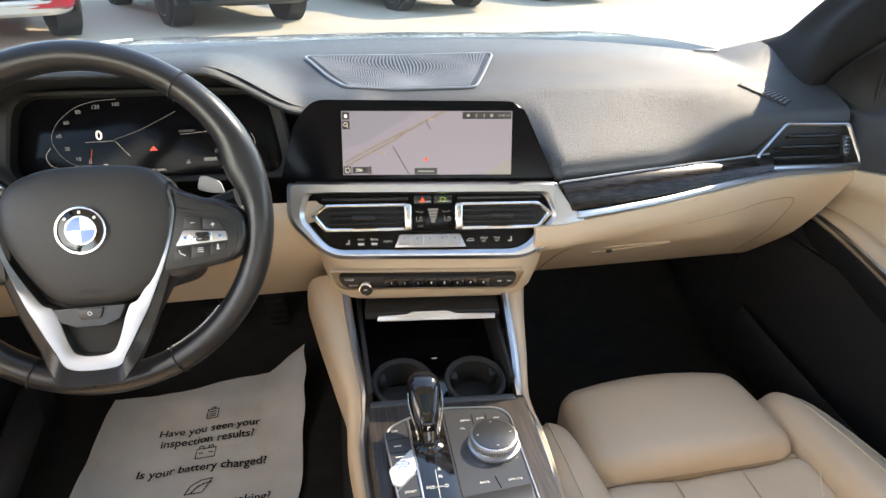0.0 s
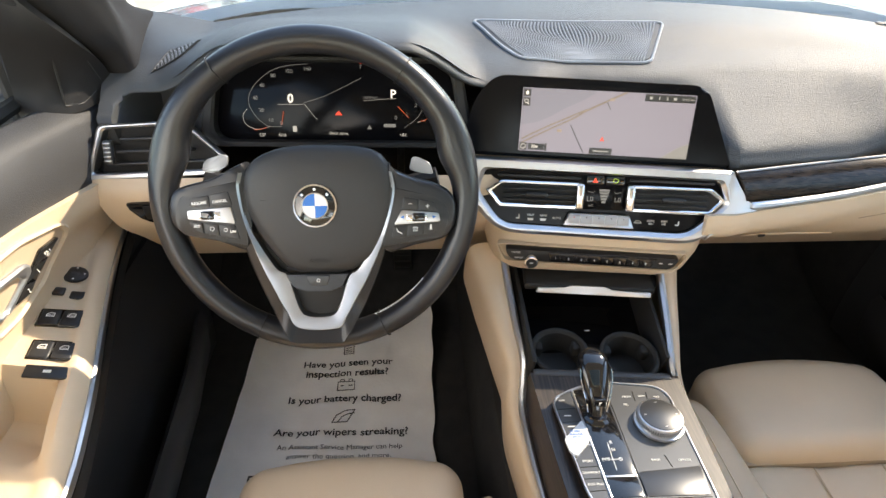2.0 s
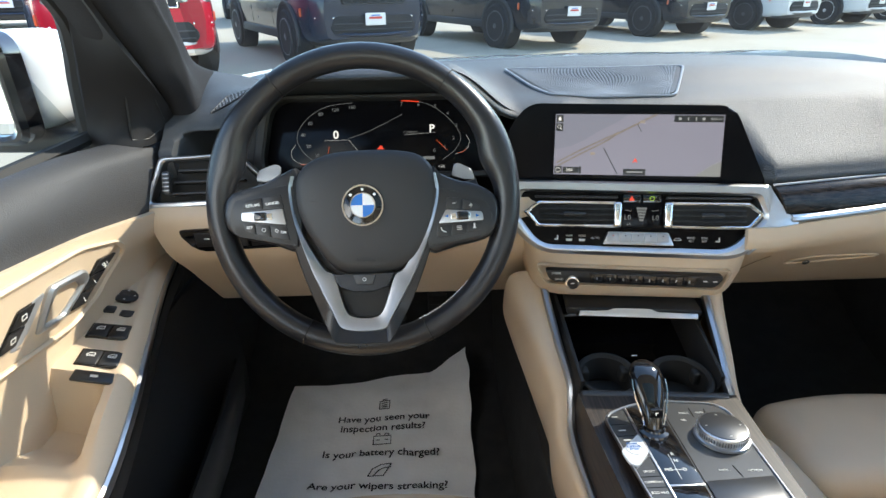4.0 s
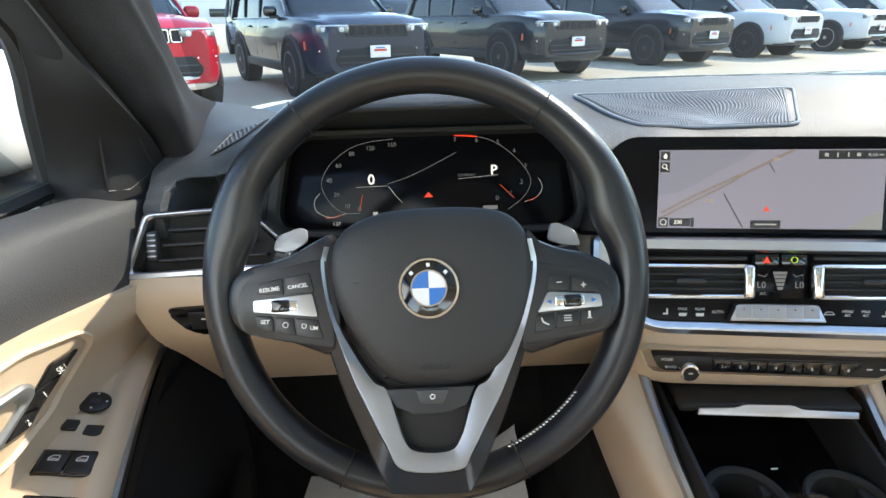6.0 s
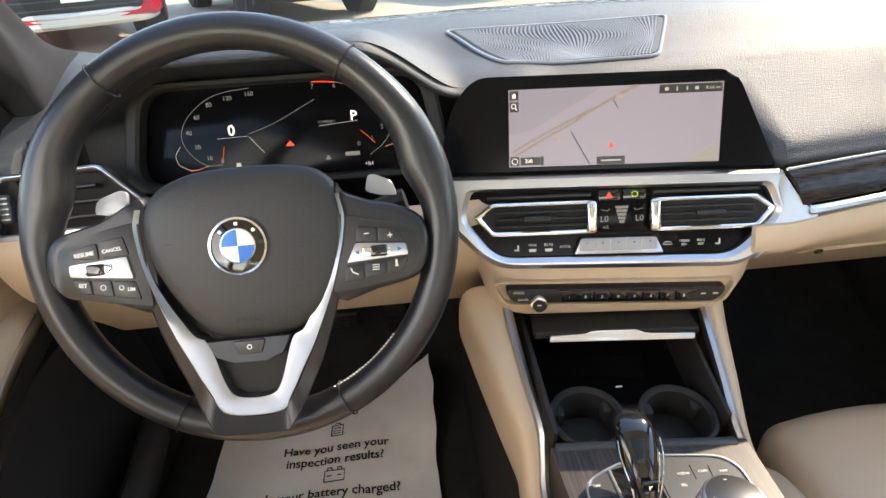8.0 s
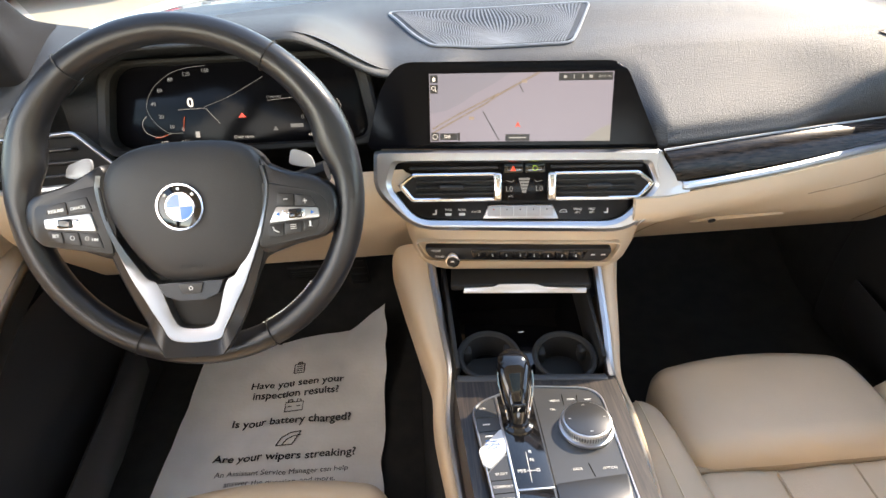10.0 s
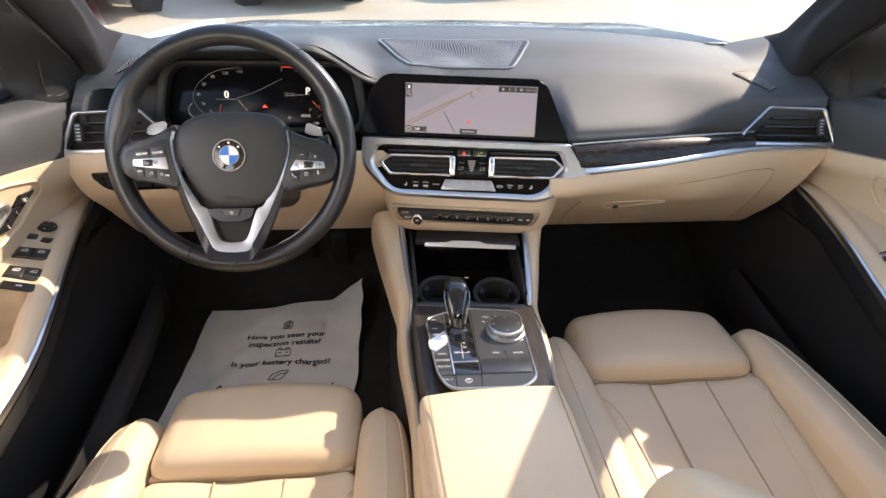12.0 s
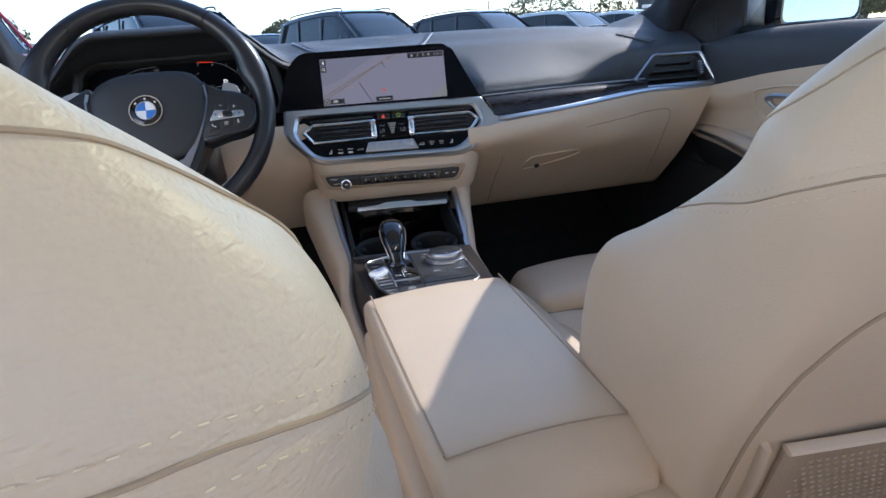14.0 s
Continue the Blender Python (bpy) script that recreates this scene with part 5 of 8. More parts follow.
def spoke_keys(side):
    """Side spoke with its flush keys and the shift paddle behind it."""
    if side < 0:
        S = [(384, 470), (404, 450), (448, 438), (488, 426), (533, 402), (556, 400), (566, 470), (560, 592), (487, 576), (418, 560), (388, 540), (378, 505)]
        panel_o = [(399, 500), (409, 474), (433, 457), (545, 436), (556, 586), (409, 555), (397, 528)]
        upper = ([(428, 491), (434, 474), (473, 467), (475, 495)], [(478, 466), (517, 459), (525, 491), (480, 494)])
        bar = [(426, 501), (522, 494), (530, 532), (426, 521)]
        lower = ([(427, 526), (456, 529), (458, 554), (433, 548)], [(459, 530), (490, 532), (493, 561), (461, 555)], [(493, 533), (530, 537), (538, 569), (496, 562)])
        roll = (471, 512)
        paddle = [(439, 416), (447, 390), (488, 376), (500, 380), (500, 402), (470, 420)]
    else:
        S = [(876, 400), (886, 412), (935, 434), (974, 443), (1014, 462), (1032, 488), (1034, 526), (1024, 556), (1000, 578), (936, 592), (858, 602), (862, 470)]
        panel_o = [(878, 452), (982, 477), (1009, 496), (1017, 526), (1001, 570), (860, 592)]
        upper = ([(911, 478), (944, 482), (942, 507), (906, 505)], [(947, 482), (980, 489), (990, 511), (945, 508)])
        bar = [(906, 507), (992, 514), (995, 534), (888, 540)]
        lower = ([(886, 545), (917, 542), (914, 570), (882, 573)], [(920, 542), (957, 540), (953, 565), (918, 569)], [(960, 540), (994, 537), (987, 557), (957, 564)])
        roll = (945, 523)
        paddle = [(924, 416), (932, 386), (945, 386), (975, 400), (984, 428), (950, 424)]
    arm = dome([(v.x, v.y) for v in smooth_path([(*wp(*p), 0) for p in S], 3, closed=True)], 0.016, [(1.0, -0.010), (1.0, 0.004), (0.985, 0.010), (0.95, 0.0145), (0.88, 0.0165), (0.7, 0.0172)], "rim", "spoke", "black side spoke", wheel)

    def key(name, outline, mat, label, top=0.0034, parent=arm, r=0.0020):
        return part(name, plate(rounded([wp(*p) for p in outline], r, 3), 0.008, 0.0006, 2, at=-top), mat, parent, label)

    key("key_surround", panel_o, "key", "black key surround", 0.0022, r=0.006)
    ups = [key("spoke_key", q, "key", "black spoke key") for q in upper]
    b = key("silver_bar", bar, "silver", "satin silver key bar", 0.0050)
    lows = [key("spoke_key", q, "key", "black spoke key") for q in lower]
    x, z = wp(*roll)
    part("roller_surround", rbox(0.0235, 0.003, 0.0080, 0.001, 2, at=(x + side * -0.002, -0.0050, z)), "chrome", b, "chrome roller surround")
    part("thumb_roller", rbox(0.0145, 0.006, 0.0098, 0.002, 2, at=(x, -0.0060, z)), "gloss", b, "black thumb roller")
    if side < 0:
        for t, px, py, kk, size, lean in (("RESUME", 452, 485, ups[0], 0.0046, -6), ("CANCEL", 498, 481, ups[1], 0.0042, -6), ("SET", 444, 537, lows[0], 0.0044, 4), ("LIM", 523, 550, lows[2], 0.0042, 6)):
            q = wp(px, py)
            words("lettering", t, size, "white_mark", kk, pose(q[0], -0.0037, q[1], 90, lean, 0), bold=0.0001)
        part("speed_mark", ring(0.0019, 0.0024, 14, *wp(477, 543), -0.0038, 0.0004), "white_mark", lows[1], smooth=False)
        part("limit_mark", ring(0.0016, 0.0021, 14, *wp(507, 546), -0.0038, 0.0004), "white_mark", lows[2], smooth=False)
    else:
        for px, py, w, h, kk in ((926, 492, 0.0046, 0.0008, ups[0]), (966, 498, 0.0046, 0.0008, ups[1]), (966, 498, 0.0008, 0.0046, ups[1]), (937, 547, 0.0062, 0.0008, lows[1]), (937, 551, 0.0062, 0.0008, lows[1]), (937, 555, 0.0062, 0.0008, lows[1]), (973, 546, 0.0020, 0.0050, lows[2]), (973, 552, 0.0040, 0.0008, lows[2])):
            q = wp(px, py)
            part("key_mark", rbox(w, 0.0005, h, 0.0003, 1, at=(q[0], -0.0036, q[1])), "white_mark", kk)
        q = wp(900, 555)
        part("phone_mark", tube([(q[0] - 0.003, -0.0037, q[1] + 0.003), (q[0] - 0.0018, -0.0037, q[1] - 0.0005), (q[0] + 0.003, -0.0037, q[1] - 0.003)], 0.0007, 5), "white_mark", lows[0])
        for px, d in ((907, -1), (981, 1)):
            q = wp(px, 523)
            part("arrow_mark", plate([(q[0] + d * 0.002, q[1]), (q[0] - d * 0.002, q[1] + 0.002), (q[0] - d * 0.002, q[1] - 0.002)], 0.0004, at=-0.0053), "blue", b, smooth=False)
    part("shift_paddle", plate(rounded([wp(*p) for p in paddle], 0.004, 3), 0.004, 0.001, at=0.030), "paddle", wheel, "satin grey shift paddle")


spoke_keys(-1)
spoke_keys(1)
lk = dome([wp(*p) for p in ((634, 652), (782, 652), (768, 682), (738, 694), (680, 694), (650, 682))], 0.004, [(1, 0), (1, 0.006), (0.94, 0.009)], "rim", "heat_key_panel", "black lower key panel", wheel)
part("heat_key", plate(rounded([wp(*p) for p in ((684, 655), (738, 655), (730, 678), (692, 678))], 0.002, 2), 0.003, 0.001, at=-0.008), "grey", lk, "dark grey heated-wheel key")
part("heat_mark", ring(0.0014, 0.0022, 14, *wp(711, 666), -0.0085, 0.0005), "white_mark", lk, smooth=False)
for s, x in ((-1, -0.115), (1, 0.112)):
    part("column_stalk", tube([(s * 0.05, 0.075, -0.005), (s * 0.10, 0.072, 0.012), (s * 0.142, 0.066, 0.022)], [0.007, 0.008, 0.010], 8, flat=1.2), "black", wheel, "black column stalk")

# ---- instrument cluster ----
clu = thing("instrument_cluster", "dark digital instrument display with pale dials behind the wheel", "instrument display", pose(-0.385, 0.843, 0.938, -20, 0, -2))
co = rounded([(-0.165, 0.052), (0.165, 0.052), (0.185, -0.060), (-0.185, -0.060)], 0.03, 5)
part("cluster_glass", plate(co, 0.01, 0.002, at=0.0), "screen_frame", clu, "black cluster glass")
part("cluster_frame", band([(x * 1.10, z * 1.16) for x, z in co], co, 0.03, 0.004, at=-0.022), "rubber", clu, "black cluster frame")


def cx(px, py):
    """Cluster place from the layout of the wide view: 0 and P at their spots."""
    return (-0.070 + (px - 622) * 0.000705, 0.004 - (py - 308) * 0.00070)


def cline(name, pts, w, mat, label=""):
    P = smooth_path([(cx(*p)[0], -0.001, cx(*p)[1]) for p in pts], 5)
    return part(name, tube(P, 0.62 * w, 4), mat, clu, label)


cline("dial_arc", [(662, 243), (620, 247), (585, 258), (550, 285), (534, 318), (545, 348), (570, 370), (600, 372)], 0.0005, "icon_dim", "pale speed dial line")
cline("dial_arc", [(770, 240), (810, 243), (845, 256), (880, 285), (902, 320), (890, 350), (862, 372)], 0.0005, "icon_dim", "pale rev dial line")
cline("dial_red", [(770, 240), (790, 241), (810, 243)], 0.0012, "icon_red", "red band")
cline("map_line", [(650, 322), (700, 305), (772, 270)], 0.0005, "icon_dim", "thin grey map road")
cline("map_line", [(652, 326), (664, 342), (676, 356)], 0.0005, "icon_grey")
cline("map_line", [(595, 326), (650, 325)], 0.0004, "icon_grey")
cline("map_line", [(776, 316), (845, 311)], 0.0004, "icon_grey")
cline("needle", [(606, 340), (600, 368)], 0.0008, "icon_orange", "orange needle")
cline("needle", [(848, 328), (872, 352)], 0.0008, "icon_orange", "orange needle")
cline("gauge_arc", [(530, 335), (520, 350), (525, 368), (548, 378), (575, 372)], 0.0005, "icon_grey")
cline("gauge_arc", [(915, 318), (922, 335), (912, 352), (890, 360)], 0.0005, "icon_grey")
cline("gauge_arc", [(540, 379), (555, 378), (568, 374)], 0.0008, "icon_orange")
cline("gauge_arc", [(895, 358), (905, 356), (914, 350)], 0.0008, "icon_orange")
for t, px, py, s in (("0", 622, 314, 0.018), ("P", 838, 303, 0.017), ("160", 660, 253, 0.0075), ("120", 622, 258, 0.0075), ("80", 589, 267, 0.0075), ("60", 565, 287, 0.0075), ("40", 548, 313, 0.0075), ("20", 560, 338, 0.0075), ("10", 578, 359, 0.0075), ("0", 600, 365, 0.0085), ("7", 771, 248, 0.008), ("6", 809, 249, 0.008), ("5", 846, 254, 0.008), ("4", 874, 270, 0.008), ("3", 893, 297, 0.008), ("2", 886, 325, 0.008), ("1", 867, 345, 0.010), ("0", 843, 352, 0.008), ("COMFORT", 790, 310, 0.0045)):
    words("dial_text", t, s, "icon_white" if s > 0.0105 else "icon_faint", clu, pose(cx(px, py)[0], -0.001, cx(px, py)[1], 90, 0, 0), bold=0.0003 if s > 0.015 else 0)
for t, x, z, size, mt in (("137", -0.115, -0.0535, 0.0068, "icon_grey"), ("4:16", -0.0853, -0.0533, 0.0068, "icon_grey"), ("Door open.", 0.0, -0.0500, 0.0062, "icon_grey"), ("+84", 0.0964, -0.0520, 0.0068, "icon_grey")):
    words("dial_text", t, size, mt, clu, pose(x, -0.001, z, 90, 0, 0))
part("door_mark", rbox(0.0060, 0.0004, 0.0085, 0.0012, 2, at=(-0.0660, -0.001, -0.0440)), "icon_grey", clu, "pale open door symbol")
part("warning_mark", plate([(0.0425, -0.0435), (0.0497, -0.0435), (0.0461, -0.0375)], 0.0004, at=-0.0012), "icon_dim", clu, smooth=False)
part("range_mark", rbox(0.018, 0.0004, 0.0050, 0.0020, 2, at=(0.0769, -0.001, -0.0380)), "icon_dim", clu)
part("car_arrow", plate([cx(714, 347), cx(730, 347), cx(722, 338)], 0.0004, at=-0.0012), "icon_red", clu, "red position arrow", smooth=False)

# headlight switch panel on the knee panel, left of the column
lsw = tagged(part("light_switch_panel", plate(rounded([(-0.085, 0.016), (0.075, 0.022), (0.080, -0.016), (-0.060, -0.022)], 0.012, 4), 0.012, 0.003), "gloss", None, m=pose(-0.603, 0.7330, 0.813, 9, 0, 0)), "gloss black light switch panel set in the beige knee panel", "switch panel")
for k in range(3):
    part("light_key", rbox(0.036, 0.003, 0.024, 0.003, 2, at=(-0.040 + 0.041 * k, -0.001, 0.0)), "key", lsw)
    part("key_mark", rbox(0.008, 0.0006, 0.002, 0.0002, 1, at=(-0.040 + 0.041 * k, -0.0028, 0.003)), "white_mark", lsw)

# ---- centre console ----
con = thing("centre_console", "beige centre console with silver strips, cup holders and ash wood panel", "console", pose(0, 0, 0))
LT = [(-0.131, 0.735, 0.712), (-0.129, 0.71, 0.695), (-0.122, 0.65, 0.658), (-0.115, 0.60, 0.630), (-0.117, 0.575, 0.608), (-0.122, 0.54, 0.586), (-0.119, 0.47, 0.574), (-0.113, 0.40, 0.567), (-0.110, 0.345, 0.562)]
RT = [(0.109, 0.71, 0.726), (0.105, 0.674, 0.704), (0.100, 0.61, 0.668), (0.094, 0.56, 0.641), (0.099, 0.54, 0.621), (0.109, 0.52, 0.602), (0.112, 0.47, 0.590), (0.110, 0.42, 0.582), (0.106, 0.36, 0.574)]
lt, rt = smooth_path(LT, 6), smooth_path(RT, 6)
SR = [0.0062 if k < 30 else max(0.0040, 0.0062 - 0.0002 * (k - 30)) for k in range(len(lt))]
part("silver_strip", tube(lt, SR, 8, flat=1.3), "silver", con, "satin silver side strip")
part("silver_strip", tube(rt, SR, 8, flat=1.3), "silver", con, "satin silver side strip")


def flank(path, side, wide, narrow):
    rows = []
    for p in [path[0] + (path[0] - path[2]) * 3] + path + [Vector((path[-1].x, 0.28, 0.560)), Vector((path[-1].x, 0.10, 0.56)), Vector((path[-1].x, -0.10, 0.555))]:
        t = max(0, min(1.15, (p.y - 0.42) / 0.30))
        w = lerp(narrow, wide, t ** 1.7)
        prof = [(p.x + side * 0.004, p.y, p.z - 0.001), (p.x + side * (0.007 + 0.45 * w), p.y + 0.002, p.z - 0.001 + 0.004 * t), (p.x + side * (0.009 + 0.9 * w), p.y + 0.003, p.z - 0.011 + 0.004 * t), (p.x + side * (0.010 + 1.04 * w), p.y + 0.005, p.z - 0.045), (p.x + side * (0.006 + w * 1.0), p.y + 0.01, p.z - 0.10), (p.x + side * (w * 0.3 - 0.006), p.y + 0.02, p.z - 0.20)]
        rows.append(smooth_path(prof, 4))
    return loft(rows, closed=False)


part("console_flank", flank(lt, -1, 0.040, 0.005), "beige_trim", con, "beige console side")
part("console_flank", flank(rt, 1, 0.028, 0.002), "beige_trim", con, "beige console side")
# wooden deck between the strips, its sides falling to them
DL = smooth_path([(-0.114, 0.560, 0.646), (-0.110, 0.46, 0.6475), (-0.106, 0.38, 0.651), (-0.102, 0.295, 0.657)], 6)
DR = smooth_path([(0.096, 0.545, 0.646), (0.092, 0.46, 0.6475), (0.087, 0.38, 0.651), (0.080, 0.285, 0.658)], 6)


def deck_point(u, v):
    k = int(round(v * 18))
    if u < 0.05 or u > 0.95:
        a = lt[24 + k] if u < 0.05 else rt[22 + k]
        return a + Vector((0.004 if u < 0.05 else -0.004, 0, -0.003))
    return DL[k].lerp(DR[k], (u - 0.1) / 0.8) + Vector((0, 0, -0.002))


deck = part("wood_deck", sheet(deck_point, 10, 18, 0.008), "wood_long", con, "dark ash wood deck")
# storage cubby with cup holders
part("cubby_floor", rbox(0.22, 0.20, 0.006, 0.002, 1), "gloss", con, "black cubby floor", m=pose(-0.008, 0.665, 0.610, 12, 0, 0))
part("cubby_back", rbox(0.24, 0.006, 0.13, 0.002, 1), "gloss", con, "black cubby back", m=pose(-0.005, 0.772, 0.66, -8, 0, 0))
for s in (-1, 1):
    part("cubby_side", rbox(0.006, 0.19, 0.11, 0.002, 1), "rubber", con, "black cubby side", m=pose(-0.010 + s * 0.101, 0.672, 0.628, 14, 0, s * -2))
part("cubby_lip", rbox(0.196, 0.012, 0.010, 0.003, 2), "grey", con, "thin dark lip", m=pose(-0.012, 0.552, 0.641, 0, 0, -5))
for x, y in ((-0.062, 0.604), (0.040, 0.592)):
    prof = [(0.030, 0.0), (0.036, 0.0), (0.040, 0.040), (0.043, 0.042), (0.044, 0.046), (0.040, 0.048), (0.036, 0.044), (0.033, 0.005)]
    c = part("cup_holder", lathe(prof, 32), "rubber", con, "black round cup holder", m=pose(x, y, 0.598, 6, 0, 0))
    part("cup_ring", loft([[((0.0405 + 0.003 * math.cos(b)) * math.cos(a), (0.0405 + 0.003 * math.cos(b)) * math.sin(a), 0.047 + 0.002 * math.sin(b)) for b in [k * math.pi / 3 for k in range(6)]] for a in [2 * math.pi * j / 40 for j in range(40)]], ring=True), "rubber", c, "black rubber ring")
    for q in range(3):
        part("cup_grip", rbox(0.012, 0.016, 0.022, 0.004, 2, at=(0.033 * math.cos(q * 2.1 + 0.5), 0.033 * math.sin(q * 2.1 + 0.5), 0.030)), "rubber", c, "black grip tab")
part("usb_mark", rbox(0.008, 0.0006, 0.0016, 0.0002, 1), "white_mark", con, m=pose(-0.010, 0.640, 0.644, -40, 0, 0))
tray = part("cubby_shutter", rbox(0.200, 0.055, 0.012, 0.004, 2), "rubber", con, "black cubby shutter", m=pose(-0.004, 0.700, 0.699, 0, 0, -6))
part("silver_bar", plate(rounded([(-0.086, -0.005), (-0.084, 0.003), (-0.042, 0.004), (-0.034, 0.0075), (0.018, 0.0075), (0.030, 0.003), (0.088, 0.002), (0.088, -0.006)], 0.0012, 2), 0.008, 0.001), "silver", tray, "satin silver shutter handle", m=pose(0.004, -0.034, 0.002, -30, 0, 0))

# key panel
PAN = pose(-0.016, 0.435, 0.6590, -5.5, 0, -1.5)


po = rounded([(-0.081, 0.066), (-0.050, 0.084), (-0.010, 0.097), (0.078, 0.086), (0.074, -0.092), (0.052, -0.113), (-0.052, -0.113), (-0.068, -0.078)], [0.016, 0.03, 0.03, 0.026, 0.02, 0.012, 0.016, 0.03], 6)
panel = thing("shifter_panel", "satin grey key panel with silver border and shift lever", "control panel", PAN)


def flat_plate(name, pts, r, mat, label, lift, depth=0.0012, parent=None):
    """Thin plate lying on the key panel, its top lift above the face."""
    return part(name, moved(plate(rounded(pts, r, 3), depth, min(0.0003, depth / 3), at=-lift), pose(0, 0, 0, -90, 0, 0)), mat, parent or panel, label)


part("panel_border", moved(band([(x * 1.034, z * 1.028) for x, z in po], po, 0.004, 0.0010, at=-0.0024), pose(0, 0, 0, -90, 0, 0)), "silver", panel, "satin silver border")
part("panel_face", moved(plate(po, 0.004, at=-0.0005), pose(0, 0, 0, -90, 0, 0)), "panel_grey", panel, "satin dark grey panel face", smooth=False)
flat_plate("gate_plate", [(-0.050, 0.082), (-0.008, 0.092), (-0.0060, -0.052), (-0.0455, -0.053)], 0.003, "gloss", "gloss black shift gate", 0.0014)
flat_plate("gate_slot", [(-0.0450, -0.0565), (-0.0070, -0.0555), (-0.0065, -0.0805), (-0.0430, -0.0825)], 0.002, "gloss", "gloss black slot", 0.0010)
flat_plate("gate_edge", [(-0.0455, -0.053), (-0.0060, -0.052), (-0.0060, -0.0545), (-0.0455, -0.0555)], 0.0008, "silver", "thin silver gate edge", 0.0019)
flat_plate("gate_edge", [(-0.0530, 0.082), (-0.0500, 0.083), (-0.0430, -0.082), (-0.0455, -0.082)], 0.0010, "silver", "thin silver gate edge", 0.0019)
flat_plate("front_cover", [(-0.0030, -0.0485), (0.0745, -0.0415), (0.0690, -0.0800), (-0.0030, -0.0808)], 0.003, "cover_grey", "satin grey sliding cover", 0.0012)
for line in (((-0.0660, -0.0850), (0.0700, -0.0822)), ((-0.0425, -0.0845), (-0.0420, -0.1110)), ((-0.0050, -0.0820), (-0.0060, -0.1115)), ((-0.0045, 0.094), (-0.0040, -0.0815)), ((0.0400, -0.0425), (0.0370, -0.0250)), ((0.0310, 0.080), (0.0300, 0.062)), ((0.0490, 0.078), (0.0470, 0.060))):
    part("panel_joint", tube([(x, y, 0.0007) for x, y in line], 0.0006, 4), "gloss", panel)
for x, y, w in ((-0.0660, 0.0500, 0.024), (-0.0640, 0.0280, 0.028), (-0.0590, -0.0400, 0.026), (-0.0585, -0.0560, 0.024), (-0.0560, -0.0720, 0.022)):
    part("key_joint", tube([(x - w / 2, y - 0.0006, 0.0007), (x + w / 2, y + 0.0006, 0.0007)], 0.0005, 4), "gloss", panel)
for x, y, t in ((-0.0690, 0.0640, "OFF"), (-0.0585, -0.0324, "SPORT"), (-0.0585, -0.0484, "COMFORT"), (-0.0575, -0.0638, "ECO PRO"), (-0.0558, -0.0940, "AUTO H")):
    words("lettering", t, 0.0044, "white_mark", panel, pose(x, y, 0.0009))
for x, y in ((-0.0670, 0.0385), (-0.0660, 0.0205)):
    part("key_mark", rbox(0.009, 0.0016, 0.0006, 0.0002, 1, at=(x, y, 0.0008)), "white_mark", panel)
st = flat_plate("start_button", [(-0.0800, -0.0009), (-0.0510, 0.0290), (-0.0490, -0.0030), (-0.0690, -0.0260), (-0.0770, -0.0208)], 0.003, "pale_key", "pale blue-grey start button", 0.0032, 0.003)
words("lettering", "START\nENGINE\nSTOP", 0.0046, "blue", st, pose(-0.0640, 0.0060, 0.0034))
part("button_ring", moved(ring(0.0092, 0.0098, 26, 0, 0, 0, 0.0004), pose(-0.0640, 0.0020, 0.0036, -90, 0, 0)), "paddle", st, smooth=False)
part("key_column_edge", tube([(-0.0740, -0.0310, 0.0008), (-0.0520, -0.0080, 0.0008), (-0.0480, -0.0080, 0.0008)], 0.0007, 5), "silver", panel, "thin silver line beside the mode keys")
for x, y, t in ((0.0205, 0.0700, "MEDIA"), (0.0405, 0.0710, "COM"), (0.0610, 0.0690, "MAP"), (0.0150, 0.0560, "TEL"), (0.0237, -0.0320, "BACK"), (0.0580, -0.0330, "OPTION")):
    words("lettering", t, 0.0042, "white_mark", panel, pose(x, y, 0.0009))
part("brake_mark", moved(ring(0.0040, 0.0050, 18, 0, 0, 0, 0.0005), pose(-0.0245, -0.0975, 0.0012, -90, 0, 0)), "white_mark", panel, smooth=False)
words("lettering", "P", 0.006, "white_mark", panel, pose(-0.0245, -0.0975, 0.0010))
for t, y in (("R", -0.006), ("N", -0.017), ("D", -0.031)):
    words("lettering", t, 0.0062, "white_mark", panel, pose(-0.0235 + (0.005 if t == "D" else 0), y, 0.0018))
words("lettering", "M/S", 0.0062, "white_mark", panel, pose(-0.0365, -0.031, 0.0018))
part("gate_line", join(rbox(0.0007, 0.040, 0.0005, 0.0002, 1, at=(-0.0280, -0.026, 0.0018)), rbox(0.010, 0.0007, 0.0005, 0.0002, 1, at=(-0.0260, -0.031, 0.0018))), "white_mark", panel)
rk = part("rotary_controller", lathe([(0.0315, 0.0), (0.031, 0.003), (0.0280, 0.004), (0.0284, 0.006), (0.0288, 0.0120), (0.0276, 0.0145), (0.0260, 0.0152)], 48), "silver", panel, "knurled silver rotary controller", m=pose(0.047, 0.024, 0.001))
part("controller_cap", disc(0.0258, 0.0016, 40, 0.0008), "cover_grey", rk, "satin dark touch cap", m=pose(0, 0, 0.0146))
for k in range(60):
    a = 2 * math.pi * k / 60
    part("knurl", rbox(0.0009, 0.0012, 0.007, 0.0004, 1), "chrome", rk, m=Matrix.Translation((0.0287 * math.cos(a), 0.0287 * math.sin(a), 0.0090)) @ pose(0, 0, 0, 0, 0, math.degrees(a)))
for k in range(4):
    a = math.pi / 2 * k
    part("cap_mark", rbox(0.003, 0.0008, 0.0005, 0.0002, 1, at=(0.020 * math.cos(a), 0.020 * math.sin(a), 0.0163)), "white_mark", rk)
